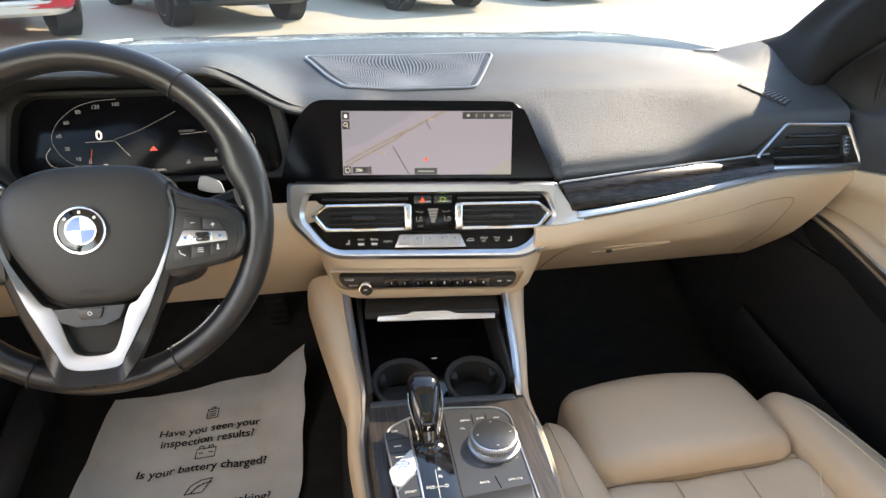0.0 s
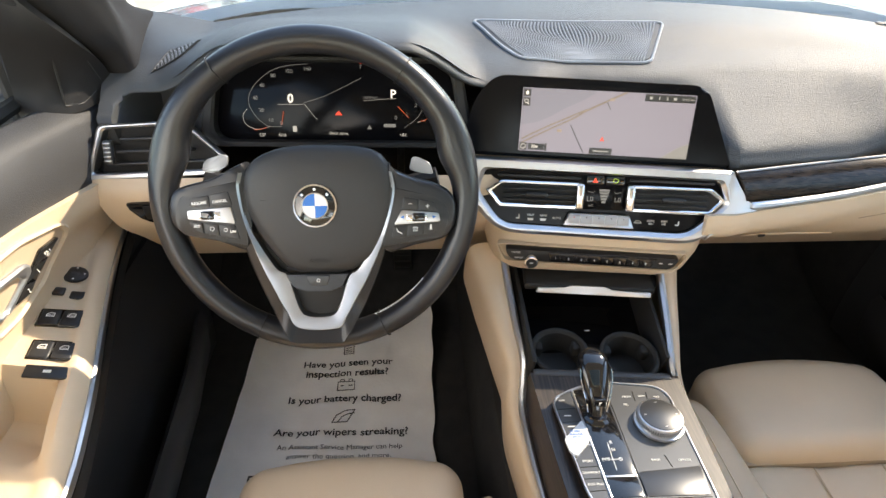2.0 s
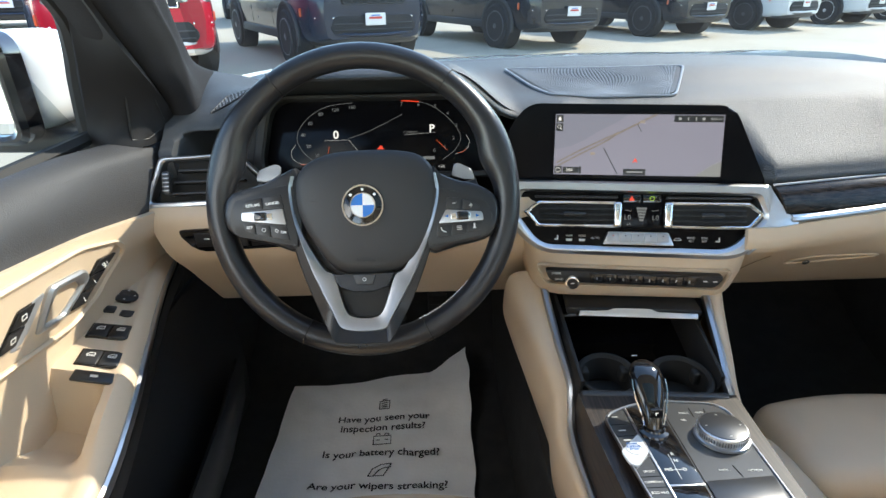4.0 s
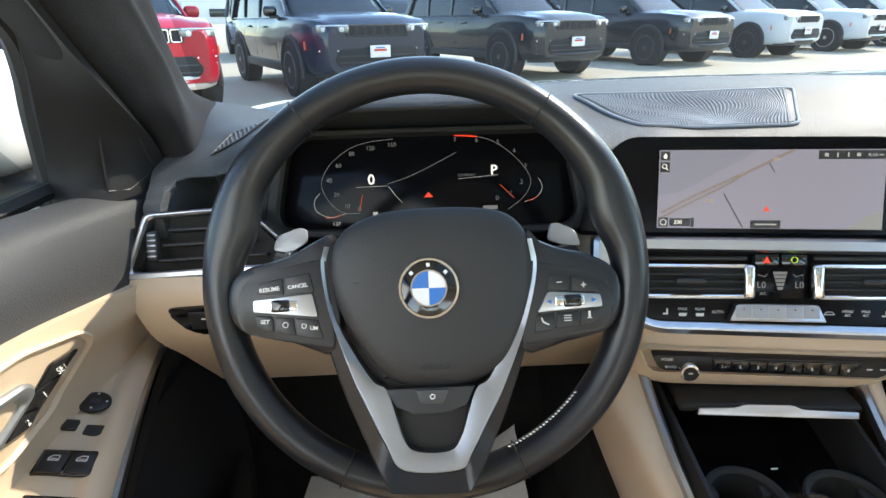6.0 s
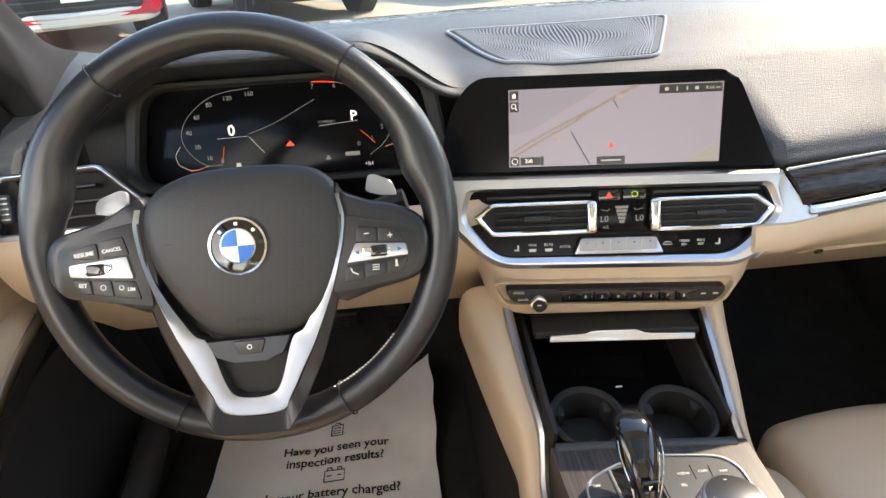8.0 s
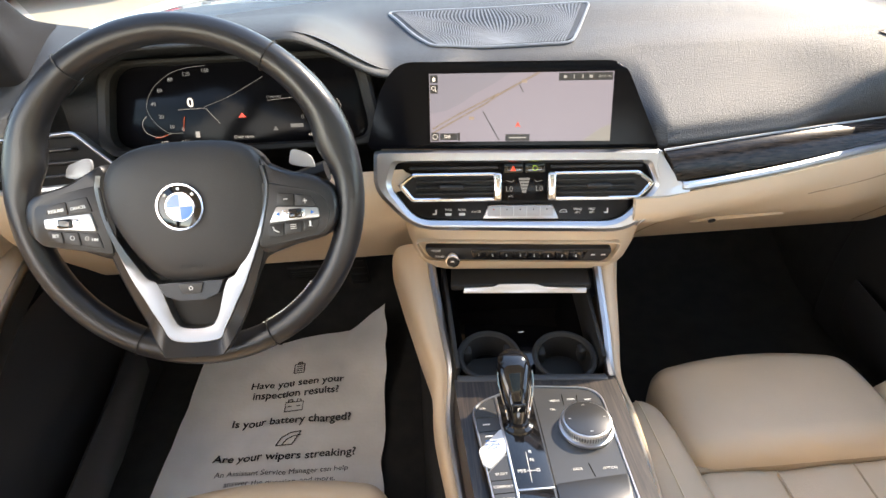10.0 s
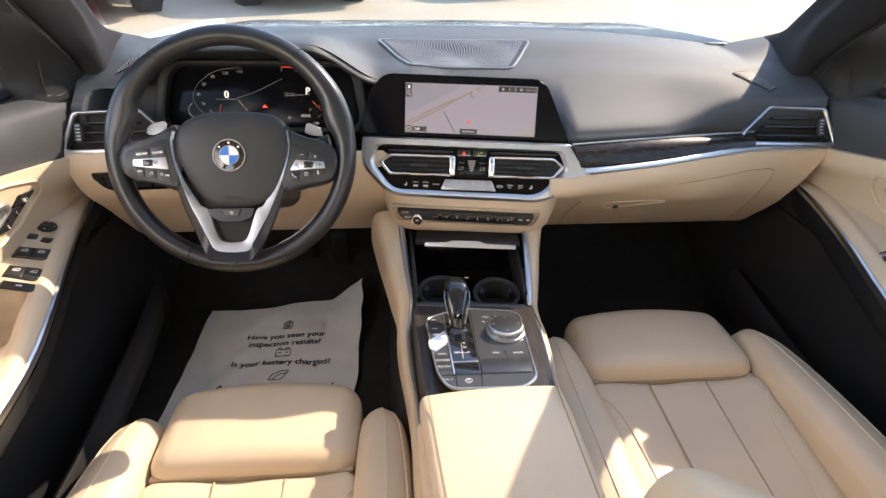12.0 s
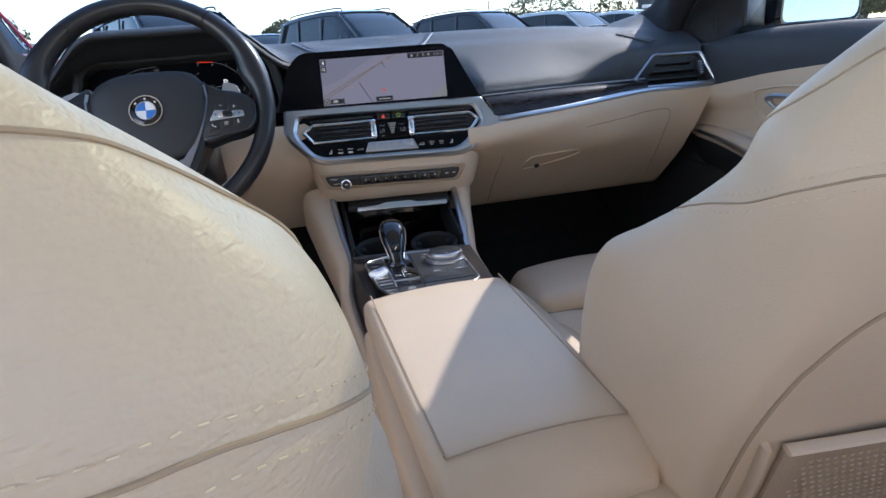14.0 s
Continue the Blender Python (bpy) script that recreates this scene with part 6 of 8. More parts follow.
# shift lever
lev = part("shift_lever", loft([[Vector((w * math.cos(2 * math.pi * j / 20), d * math.sin(2 * math.pi * j / 20) + y, z)) for j in range(20)] for z, y, w, d in [(0.62 * zz, 1.15 * yy, ww, dd * 0.85) for zz, yy, ww, dd in ((0, 0, 0.012, 0.012), (0.012, 0.003, 0.0115, 0.012), (0.030, 0.010, 0.014, 0.015), (0.050, 0.020, 0.018, 0.019), (0.068, 0.030, 0.0205, 0.022), (0.082, 0.038, 0.0205, 0.022), (0.092, 0.043, 0.018, 0.019), (0.098, 0.046, 0.012, 0.013), (0.0995, 0.047, 0.005, 0.006))]]), "gloss", panel, "glossy black shift lever", m=pose(-0.030, 0.036, 0.002, 0, 0, 0))
part("lever_boot", lathe([(0.019, 0.0), (0.018, 0.002), (0.0135, 0.004), (0.0125, 0.006)], 24), "gloss", lev, "black collar")
for s in (-1, 1):
    part("lever_edge", tube(smooth_path([(s * 0.012, 0.0, 0.008), (s * 0.0143, 0.004, 0.019), (s * 0.0182, 0.014, 0.031), (s * 0.0206, 0.024, 0.042), (s * 0.0203, 0.033, 0.051)], 5), 0.0011, 6), "chrome", lev, "thin chrome edge")
part("park_key", rbox(0.016, 0.004, 0.012, 0.0015, 2, at=(0, -0.0015, 0.026)), "gloss", lev, "black park key")
words("lettering", "P", 0.008, "icon_white", lev, pose(0, -0.0040, 0.027, 62, 0, 0))

# armrest lid
def lid_warp(q):
    w = q.copy()
    t = (q.y + 0.19) / 0.38
    w.x *= lerp(0.90, 1.0, max(0, t) ** 0.8)
    w.z += 0.006 * (1 - (q.x / 0.1) ** 2) - 0.016 * max(0, t - 0.85) / 0.15 * 0.6 - 0.026 * max(0, 0.10 - t) / 0.10
    return w


LID = pose(-0.007, 0.125, 0.661, 0, 0, 2.7)
lid = tagged(part("armrest_lid", rbox(0.200, 0.385, 0.046, 0.012, 4, warp=lid_warp, cuts=14), "beige", None, m=LID), "beige leather console armrest lid with stitched edges", "armrest")
for s in (-1, 1):
    part("lid_seam", tube([(s * (0.0885 - 0.0085 * (1 - k / 8)), -0.150 + 0.325 * k / 8, 0.0245) for k in range(9)], 0.0011, 5), "seam", lid)
part("lid_seam", tube([(-0.080 + 0.16 * k / 6, -0.152, 0.0238 + 0.006 * (1 - (k / 3 - 1) ** 2)) for k in range(7)], 0.0009, 5), "seam", lid)
box = tagged(part("console_box", rbox(0.208, 0.42, 0.24, 0.012, 3), "beige_trim", None, m=pose(-0.008, 0.095, 0.520, 0, 0, 2.2)), "beige console box under the armrest lid", "console")

# ---- seats ----
def seat(m, label, drop=0.0, bulge=0.0, hide="beige", slope=0.0, crown=((0.226, 0.040, 0.500), (0.217, 0.012, 0.527), (0.188, -0.008, 0.553), (0.155, -0.021, 0.562), (0.130, -0.026, 0.565)), crown_rows=(0.008,), sink=0.0):
    """Front seat in beige leather; local x across, y forward, origin on the floor below the hinge."""
    s = thing("car_seat", label, "car seat", m, "front seats")

    def cush(q):
        w = q.copy()
        t = q.y / 0.46
        w.z += 0.030 * t - 0.012 * (1 - (q.x / 0.165) ** 2) * 1.0 + 0.002 * math.sin(q.x * 50)
        return w

    c = part("seat_cushion", rbox(0.335, 0.44, 0.10, 0.03, 4, at=(0, 0.215, 0.195), warp=cush, cuts=10), "beige", s, "beige leather seat cushion")
    for x in (-0.053, 0.053):
        pth = [(x * lerp(0.9, 1.0, k / 10), 0.02 + 0.40 * k / 10, 0.2465 + 0.030 * (0.02 + 0.40 * k / 10) / 0.46 - 0.012 * (1 - (x / 0.165) ** 2)) for k in range(11)]
        part("cushion_seam", tube(pth, 0.0016, 6, flat=0.5), "seam", c)
    for sd in (-1, 1):
        pth = smooth_path([(sd * 0.160, 0.395, 0.268), (sd * 0.135, 0.36, 0.2655), (sd * 0.122, 0.30, 0.261), (sd * 0.115, 0.20, 0.2535), (sd * 0.112, 0.05, 0.244)], 5)
        part("cushion_piping", tube(pth, 0.0010, 5), "thread", c)

    def ext(q):
        w = q.copy()
        t = (q.y - 0.53) / 0.09
        w.z += 0.010 * (1 - (q.x / 0.17) ** 2) - 0.014 * max(0, t) ** 2
        w.y += 0.022 * (1 - (q.x / 0.165) ** 2) * (1 if t > 0 else 0) * max(0, t)
        return w

    part("thigh_support", rbox(0.326, 0.180, 0.100, 0.036, 6, at=(0, 0.520, 0.2445 - sink), warp=ext, cuts=5), "beige", s, "beige leather thigh support")
    part("thigh_gap", rbox(0.31, 0.01, 0.05, 0.003, 1, at=(0, 0.434, 0.235)), "seam", s)
    for sd in (-1, 1):
        rows = []
        for y, xi, xo, zt, zb in ((0.560, 0.172, 0.205, 0.242, 0.13), (0.545, 0.165, 0.226, 0.272, 0.11), (0.50, 0.161, 0.242, 0.293, 0.10), (0.38, 0.158, 0.252, 0.306, 0.10), (0.22, 0.156, 0.256, 0.314, 0.10), (0.06, 0.155, 0.256, 0.318, 0.10), (-0.04, 0.155, 0.254, 0.316, 0.10)):
            xm = (xi + xo) / 2
            o = [(sd * xi, y, zb + 0.02), (sd * xi, y, zt - 0.045), (sd * (xi + 0.008), y, zt - 0.018), (sd * (xi + 0.022), y, zt - 0.003), (sd * (xm + 0.004), y, zt), (sd * (xo - 0.014), y, zt - 0.010), (sd * (xo - 0.003), y, zt - 0.034), (sd * xo, y, zt - 0.07), (sd * (xo - 0.008), y, zb)]
            rows.append(o)
        sm = [smooth_path([r[i] for r in rows], 4) for i in range(9)]
        b = part("seat_bolster", loft([smooth_path([sm[i][k] for i in range(9)], 3, closed=True) for k in range(len(sm[0]))]), "beige", s, "beige leather seat bolster")
        for i, off in ((4, 0.0006), (5, 0.0006)):
            part("bolster_stitch", tube([p + Vector((0, 0, off)) for p in sm[i]], 0.0011, 5), "thread", b)
    part("seat_base", rbox(0.42, 0.52, 0.10, 0.02, 2, at=(0, 0.24, 0.10)), "black", s, "black seat base")
    for x in (-0.2, 0.2):
        part("seat_rail", rbox(0.03, 0.62, 0.05, 0.005, 1, at=(x, 0.22, 0.062)), "black", s, "black floor rail")
    # backrest: rows up its height, outline round each
    BM = pose(0, 0.0, 0.215 - drop, 16, 0, 0)
    rows = []
    for h, w, f, fb, bk in ((-0.06, 0.205, 0.030, 0.075, -0.055), (0.02, 0.232, 0.034, 0.100, -0.070), (0.14, 0.255, 0.034, 0.118, -0.080), (0.26, 0.268, 0.034, 0.122, -0.082), (0.34, 0.262, 0.034, 0.106, -0.081), (0.385, 0.248, 0.034, 0.074, -0.079), (0.42, 0.240, 0.033, 0.047, -0.077), (0.47, 0.238, 0.032, 0.037, -0.071), (0.507, 0.230, 0.030, 0.033, -0.064), (0.535, 0.210, 0.026, 0.028, -0.054), (0.563, 0.184, 0.022, 0.022, -0.041), (0.584, 0.162, 0.017, 0.018, -0.029), (0.600, 0.138, 0.010, 0.012, -0.018), (0.609, 0.110, 0.002, 0.004, -0.007)):
        w += bulge * max(0, min(1, (0.47 - h) / 0.07))
        lean = slope * max(0, (h - 0.47) / 0.139) ** 1.2
        f, fb, bk = f + lean, fb + lean, bk + lean
        h -= 7.4 * slope * max(0, h - 0.50)
        if bulge > 0 and 0.3 < h < 0.45:
            fb += 0.022
        half = [(0.0, f), (0.085, f + 0.003), (0.135, f + 0.004), (0.160 * w / 0.246 + 0.0, lerp(f, fb, 0.55)), (w - 0.052, fb - 0.004), (w - 0.026, fb), (w - 0.008, fb - min(0.014, 0.2 * (fb - bk))), (w, fb - min(0.045, 0.45 * (fb - bk))), (w - 0.001, lerp(fb, bk, 0.6)), (w - 0.014, bk + min(0.020, 0.22 * (fb - bk))), (w - 0.045, bk + 0.004), (min(0.10, w - 0.075), bk), (0.0, bk)]
        half = [(min(x, w - 0.054) if k in (1, 2, 3) else x, y) for k, (x, y) in enumerate(half)]
        o = half + [(-x, y) for x, y in reversed(half[1:-1])]
        rows.append([(x, y, h) for x, y in o])
    n = len(rows[0])
    sm = [smooth_path([r[i] for r in rows], 5) for i in range(n)]
    full = [smooth_path([sm[i][k] for i in range(n)], 3, closed=True) for k in range(len(sm[0]))]
    for ring_ in full:
        for p in ring_:
            a = min(1, abs(p.x) / 0.125)
            b = max(0, min(1, (p.z - 0.46) / 0.12))
            p.z -= (0.058 if slope > 0 else 0.076) * (1 - a * a * (3 - 2 * a)) * b * b * (3 - 2 * b)
    skin = loft(full, caps=False)
    skin.verts.ensure_lookup_table()
    N = len(full[0])
    top = [skin.verts[(len(full) - 1) * N + i] for i in range(N)]
    for k in range(N // 4):
        skin.faces.new((top[k], top[k + 1], top[N // 2 - k - 1], top[N // 2 - k]) if k < N // 4 - 1 else (top[k], top[k + 1], top[N // 2 - k]))
        skin.faces.new((top[(N - k) % N], top[N - k - 1], top[N // 2 + k + 1], top[N // 2 + k]) if k < N // 4 - 1 else (top[(N - k) % N], top[N - k - 1], top[N // 2 + k]))
    bmesh.ops.recalc_face_normals(skin, faces=skin.faces[:])
    tree = BVHTree.FromBMesh(skin)
    br = part("backrest", skin, hide, s, "beige leather backrest with bolsters", m=BM)

    def on_skin(points, lift=0.0):
        out = []
        for p in points:
            c, nrm = tree.find_nearest(Vector(p))[:2]
            if nrm.dot(c - Vector((0, 0.0, c.z))) < 0:
                nrm = -nrm
            out.append(c + nrm * lift)
        return out

    def stitched(ctrl, above, rise, steep=False):
        """Seam over the backrest with a dashed row of thread beside it."""
        for sd in (-1, 1):
            path = smooth_path([(sd * x, y, z) for x, y, z in ctrl], 22)
            part("shoulder_seam", tube(on_skin(path[::3], 0.0003), 0.0008, 6), "seam", br)
            for off in above:
                row = on_skin([p + Vector((0, off if steep else 0.0, 0 if steep else off * 1.1)) for p in path], 0.0006)
                left = 0.0
                for a, b2 in zip(row, row[1:]):
                    left += (b2 - a).length
                    if left > rise:
                        left = 0.0
                        d = (b2 - a).normalized()
                        part("shoulder_stitch", rbox(0.0023, 0.0006, 0.0006, 0.0002, 1), "thread", br, m=Matrix.Translation(b2) @ d.to_track_quat("X", "Z").to_matrix().to_4x4())

    stitched([(0.232, 0.062, 0.417), (0.238, 0.030, 0.444), (0.240, -0.005, 0.466), (0.235, -0.028, 0.485), (0.217, -0.047, 0.501), (0.203, -0.054, 0.506), (0.189, -0.059, 0.507), (0.160, -0.062, 0.507)], (0.007, -0.007), 0.0052)
    stitched(crown, crown_rows, 0.0052, slope > 0)
    # border of the rear panel, and the net pocket on it
    arch = [(0.238, -0.064, 0.10), (0.242, -0.067, 0.231), (0.237, -0.067, 0.325), (0.211, -0.069, 0.388), (0.170, -0.072, 0.424), (0.100, -0.074, 0.442)]
    part("panel_border", tube(on_skin(smooth_path([(-x, y, z) for x, y, z in arch] + list(reversed(arch)), 8), 0.0002), 0.0019, 6), "seam", br)
    part("seat_pocket", sheet(lambda u, v: (lerp(-0.212, 0.212, u) * lerp(0.94, 1.0, v), -0.084 - 0.010 * math.sin(math.pi * u) * v, lerp(0.02, 0.308, v)), 20, 12, 0.003), "mesh_cloth", br, "beige net pocket on the back")
    net_bm = bmesh.new()
    for i in range(60):
        for j in range(36):
            x, z = -0.195 + 0.0066 * i + (0.0033 if j % 2 else 0), 0.035 + 0.0074 * j
            y = -0.0885 - 0.010 * math.sin(math.pi * (x + 0.212) / 0.424) * (z - 0.02) / 0.288
            q = [net_bm.verts.new((x + dx, y + dy, z + dz)) for dx, dy, dz in ((-0.0026, 0, 0), (0, -0.0012, -0.0016), (0.0026, 0, 0), (0, -0.0012, 0.0016))]
            net_bm.faces.new(q)
    tagged(part("net_weave", net_bm, "net", br, "woven net pattern", smooth=False), kind="stuff")
    part("pocket_edge", tube([(lerp(-0.216, 0.216, k / 10), -0.087 - 0.011 * math.sin(math.pi * k / 10), 0.311) for k in range(11)], 0.0052, 8, flat=0.5), "beige", br, "beige elastic edge")
    for sd in (-1, 1):
        part("pocket_side", tube(on_skin([(sd * lerp(0.214, 0.228, v), -0.080, lerp(0.05, 0.312, v)) for v in (0, 0.25, 0.5, 0.75, 1)], 0.002), 0.0075, 8, flat=0.4), "beige", br, "beige pocket edging")
    # headrest
    def hr(q):
        w = q.copy()
        w.y += -0.030 * (q.x / 0.13) ** 2 * 0.8 + 0.02 * (q.z - 0.76) / 0.1 * 0.5
        w.x *= 1 - 0.05 * max(0, (0.72 - q.z) / 0.1)
        return w
    head = rbox(0.230, 0.105, 0.225, 0.045, 6, at=(0, 0.045, 0.718), warp=hr, cuts=5)
    head_tree = BVHTree.FromBMesh(head)
    hd = part("headrest", head, "beige", s, "beige leather headrest", m=BM)
    for q, depth in enumerate((0.014, 0.026)):
        row = []
        for k in range(241):
            a = math.radians(-225 + 270 * k / 240)
            out = Vector((math.cos(a), 0, math.sin(a)))
            c = head_tree.ray_cast(Vector((0, depth, 0.718)) + out * 0.4, -out)[0]
            if c is not None:
                row.append(c + out * 0.0004)
        if q == 0:
            part("headrest_seam", tube([p + Vector((0, 0.006, 0)) for p in row[::3]], 0.0011, 5), "seam", hd)
        left = 1.0
        for q0, q1 in zip(row, row[1:]):
            left += (q1 - q0).length
            if left > 0.0048:
                left = 0.0
                part("headrest_stitch", rbox(0.0026, 0.0007, 0.0007, 0.0003, 1), "thread", hd, m=Matrix.Translation(q1) @ (q1 - q0).to_track_quat("X", "Z").to_matrix().to_4x4())
    for x in (-0.06, 0.06):
        part("headrest_post", tube([(x, 0.0, 0.58), (x, 0.008, 0.66)], 0.006, 8), "chrome", hd, "chrome post")
    return s


seat(pose(0.360, 0.050, 0.255), "beige leather passenger seat with stitched bolsters", 0.038, 0.012, sink=0.008)
seat(pose(-0.373, -0.089, 0.228), "beige leather driver seat with a creased backrest, set further back", 0.0, -0.016, "beige_hide", 0.010, ((0.230, 0.028, 0.503), (0.217, 0.016, 0.517), (0.198, 0.002, 0.544), (0.180, -0.011, 0.560), (0.155, -0.020, 0.565), (0.132, -0.025, 0.567), (0.101, -0.027, 0.563), (0.050, -0.027, 0.545), (0.001, -0.027, 0.535)), crown_rows=(), sink=0.011)
# rear bench
rb = thing("rear_bench", "beige leather rear bench along the back of the cabin", "bench seat", pose(0, -0.72, 0.30))
part("bench_cushion", rbox(1.32, 0.52, 0.22, 0.06, 4, at=(0, 0, 0.13), cuts=4), "beige", rb, "beige bench cushion")
part("bench_backrest", rbox(1.32, 0.16, 0.62, 0.05, 4, cuts=4), "beige", rb, "beige bench backrest", m=pose(0, -0.30, 0.48, 18, 0, 0))
bk = tagged(part("belt_buckle", rbox(0.022, 0.030, 0.075, 0.006, 3), "black", None, m=pose(-0.1215, 0.055, 0.548, 12, 0, 0)), "black seat belt buckle with a red button", "belt buckle")
part("release_button", rbox(0.014, 0.012, 0.006, 0.002, 2, at=(0, 0.004, 0.037)), "red_button", bk, "red release button")

# ---- door switches ----
def key_block(name, label, m, keys, parent=None, size=0.050):
    b = part(name, rbox(size, 0.030, 0.004, 0.0018, 2, at=(0, 0, -0.0010)), "gloss", parent, label, m=m)
    for k in range(keys):
        w = (size - 0.004) / keys
        x = -(size - 0.004) / 2 + w * (k + 0.5)
        kk = part("window_key", rbox(w - 0.0012, 0.026, 0.005, 0.0022, 3, at=(x, -0.001, 0.0002)), "key", b, "black window key")
        mark = band([(x - 0.0045, -0.003), (x + 0.0045, -0.003), (x + 0.0045, 0.0035), (x - 0.0015, 0.0035), (x - 0.0045, 0.0005)], [(x - 0.0036, -0.0021), (x + 0.0036, -0.0021), (x + 0.0036, 0.0026), (x - 0.0012, 0.0026), (x - 0.0036, 0.0003)], 0.0005)
        part("key_mark", moved(mark, pose(0, 0.002, 0.0033, -90, 0, 0)), "white_mark", b)
        part("key_mark", rbox(0.006, 0.0008, 0.0005, 0.0002, 1, at=(x, 0.0015, 0.0030)), "white_mark", b)
    return b


def on_arm(x, y, side=-1, lift=0.0025):
    """Pose on the switch deck of a door's armrest, tilted with the deck."""
    xi = float(np.interp(y, (0.36, 0.46, 0.56, 0.66, 0.74), (0.646, 0.655, 0.677, 0.703, 0.722)))
    zi = float(np.interp(y, (0.36, 0.46, 0.56, 0.66, 0.74), (0.698, 0.722, 0.739, 0.746, 0.749)))
    fall = 0.75 * (0.755 - zi)
    wide = max(0.01, 0.757 - xi - 0.030)
    a = max(0.0, min(1.1, (0.757 - x) / wide))
    return pose(side * x, y, 0.765 - fall * a + 0.003 * math.sin(math.pi * min(1, a)) + lift, 3, -side * math.degrees(math.atan2(fall, wide)), side * -8)


ms = part("mirror_control", disc(0.0150, 0.004, 28, 0.002), "key", door_l, "round black mirror switch", m=on_arm(0.738, 0.652))
part("control_mark", rbox(0.010, 0.006, 0.0006, 0.002, 2, at=(0, 0, 0.0042)), "grey", ms)
for dx, dy in ((-0.011, 0), (0.011, 0), (0, -0.011), (0, 0.011)):
    part("arrow_mark", rbox(0.0022, 0.0022, 0.0005, 0.0002, 1, at=(dx, dy, 0.0042)), "white_mark", ms)
for x in (0.744, 0.722):
    part("mirror_key", rbox(0.017, 0.013, 0.005, 0.002, 2), "key", door_l, "small black mirror key", m=on_arm(x, 0.6165))
key_block("window_switch", "black window switch pair", on_arm(0.721, 0.5715), 2, door_l)
key_block("window_switch", "black window switch pair", on_arm(0.709, 0.5215), 2, door_l)
lock_out = part("lock_out_key", rbox(0.046, 0.018, 0.004, 0.0018, 2), "key", door_l, "black lock-out key", m=on_arm(0.702, 0.490))
part("key_mark", rbox(0.008, 0.004, 0.0005, 0.0002, 1, at=(0, 0, 0.0022)), "white_mark", lock_out)


def slant_keys(name, label, quad, side, texts, door):
    """Flush keys in a leaning row on the door: quad gives (y, z) of the upper front, upper rear, lower rear and lower front corners."""
    def faced(bm, at):
        for v in bm.verts:
            v.co = Vector((side * (panel_x(v.co.x, v.co.z) - at + v.co.y), v.co.x, v.co.z))
        bmesh.ops.recalc_face_normals(bm, faces=bm.faces[:])
        return bm

    base = part(name, faced(plate(rounded(quad, 0.005, 3), 0.008, 0.001), 0.0075), "gloss", door, label, smooth=False)
    p0, p1, p2, p3 = [Vector(q) for q in quad]
    k = len(texts)
    for i, t in enumerate(texts):
        v0, v1 = (i + 0.05) / k, (i + 0.95) / k
        q = [p0.lerp(p3, v0).lerp(p1.lerp(p2, v0), 0.06), p0.lerp(p3, v0).lerp(p1.lerp(p2, v0), 0.94), p0.lerp(p3, v1).lerp(p1.lerp(p2, v1), 0.94), p0.lerp(p3, v1).lerp(p1.lerp(p2, v1), 0.06)]
        mid = (q[0] + q[2]) / 2
        kk = part("door_key", faced(plate(rounded([tuple(p) for p in q], 0.002, 2), 0.004, 0.001), 0.0095), "key", base, "black door key", smooth=False)
        if t:
            words("lettering", t, 0.0085, "white_mark", kk, pose(side * (panel_x(mid.x, mid.y) - 0.0112), mid.x, mid.y - 0.001, 70, 0, 90 if side < 0 else -90))
        else:
            part("key_mark", faced(band(rounded([(mid.x - 0.004, mid.y - 0.003), (mid.x + 0.004, mid.y - 0.003), (mid.x + 0.004, mid.y + 0.003), (mid.x - 0.004, mid.y + 0.003)], 0.001, 2), rounded([(mid.x - 0.003, mid.y - 0.002), (mid.x + 0.003, mid.y - 0.002), (mid.x + 0.003, mid.y + 0.002), (mid.x - 0.003, mid.y + 0.002)], 0.001, 2), 0.0006), 0.0102), "white_mark", kk)
    return base


slant_keys("lock_keys", "black lock keys", [(0.478, 0.862), (0.452, 0.865), (0.417, 0.831), (0.445, 0.827)], -1, ("", ""), door_l)
slant_keys("seat_memory_keys", "black seat memory keys", [(0.630, 0.846), (0.592, 0.853), (0.537, 0.811), (0.568, 0.805)], -1, ("SET", "1", "2"), door_l)
slant_keys("lock_keys", "black lock keys", [(0.498, 0.850), (0.466, 0.852), (0.432, 0.816), (0.458, 0.811)], 1, ("", ""), door_r)
key_block("window_switch", "black window switch", on_arm(0.692, 0.510, 1), 1, door_r, 0.026)

# ---- pedals and paper mat ----
for x, w, h, nm, lb in ((-0.30, 0.045, 0.16, "accelerator_pedal", "tall black accelerator pedal above the floor"), (-0.42, 0.085, 0.055, "brake_pedal", "wide black rubber brake pedal above the floor")):
    pd = thing(nm, lb, "pedal", pose(x, 1.14, 0.42))
    part("pedal_pad", rbox(w, 0.014, h, 0.005, 2), "rubber", pd, "ribbed rubber pad", m=pose(0, 0, 0, 25, 0, 0))
    for k in range(4):
        part("pad_rib", rbox(w * 0.8, 0.004, 0.004, 0.001, 1, at=(0, -0.008, -h * 0.3 + h * 0.2 * k)), "black", pd, m=pose(0, 0, 0, 25, 0, 0))
    part("pedal_arm", tube([(0, 0.01, 0), (0, 0.08, 0.12), (0, 0.22, 0.20)], 0.010, 8), "black", pd, "black steel arm")


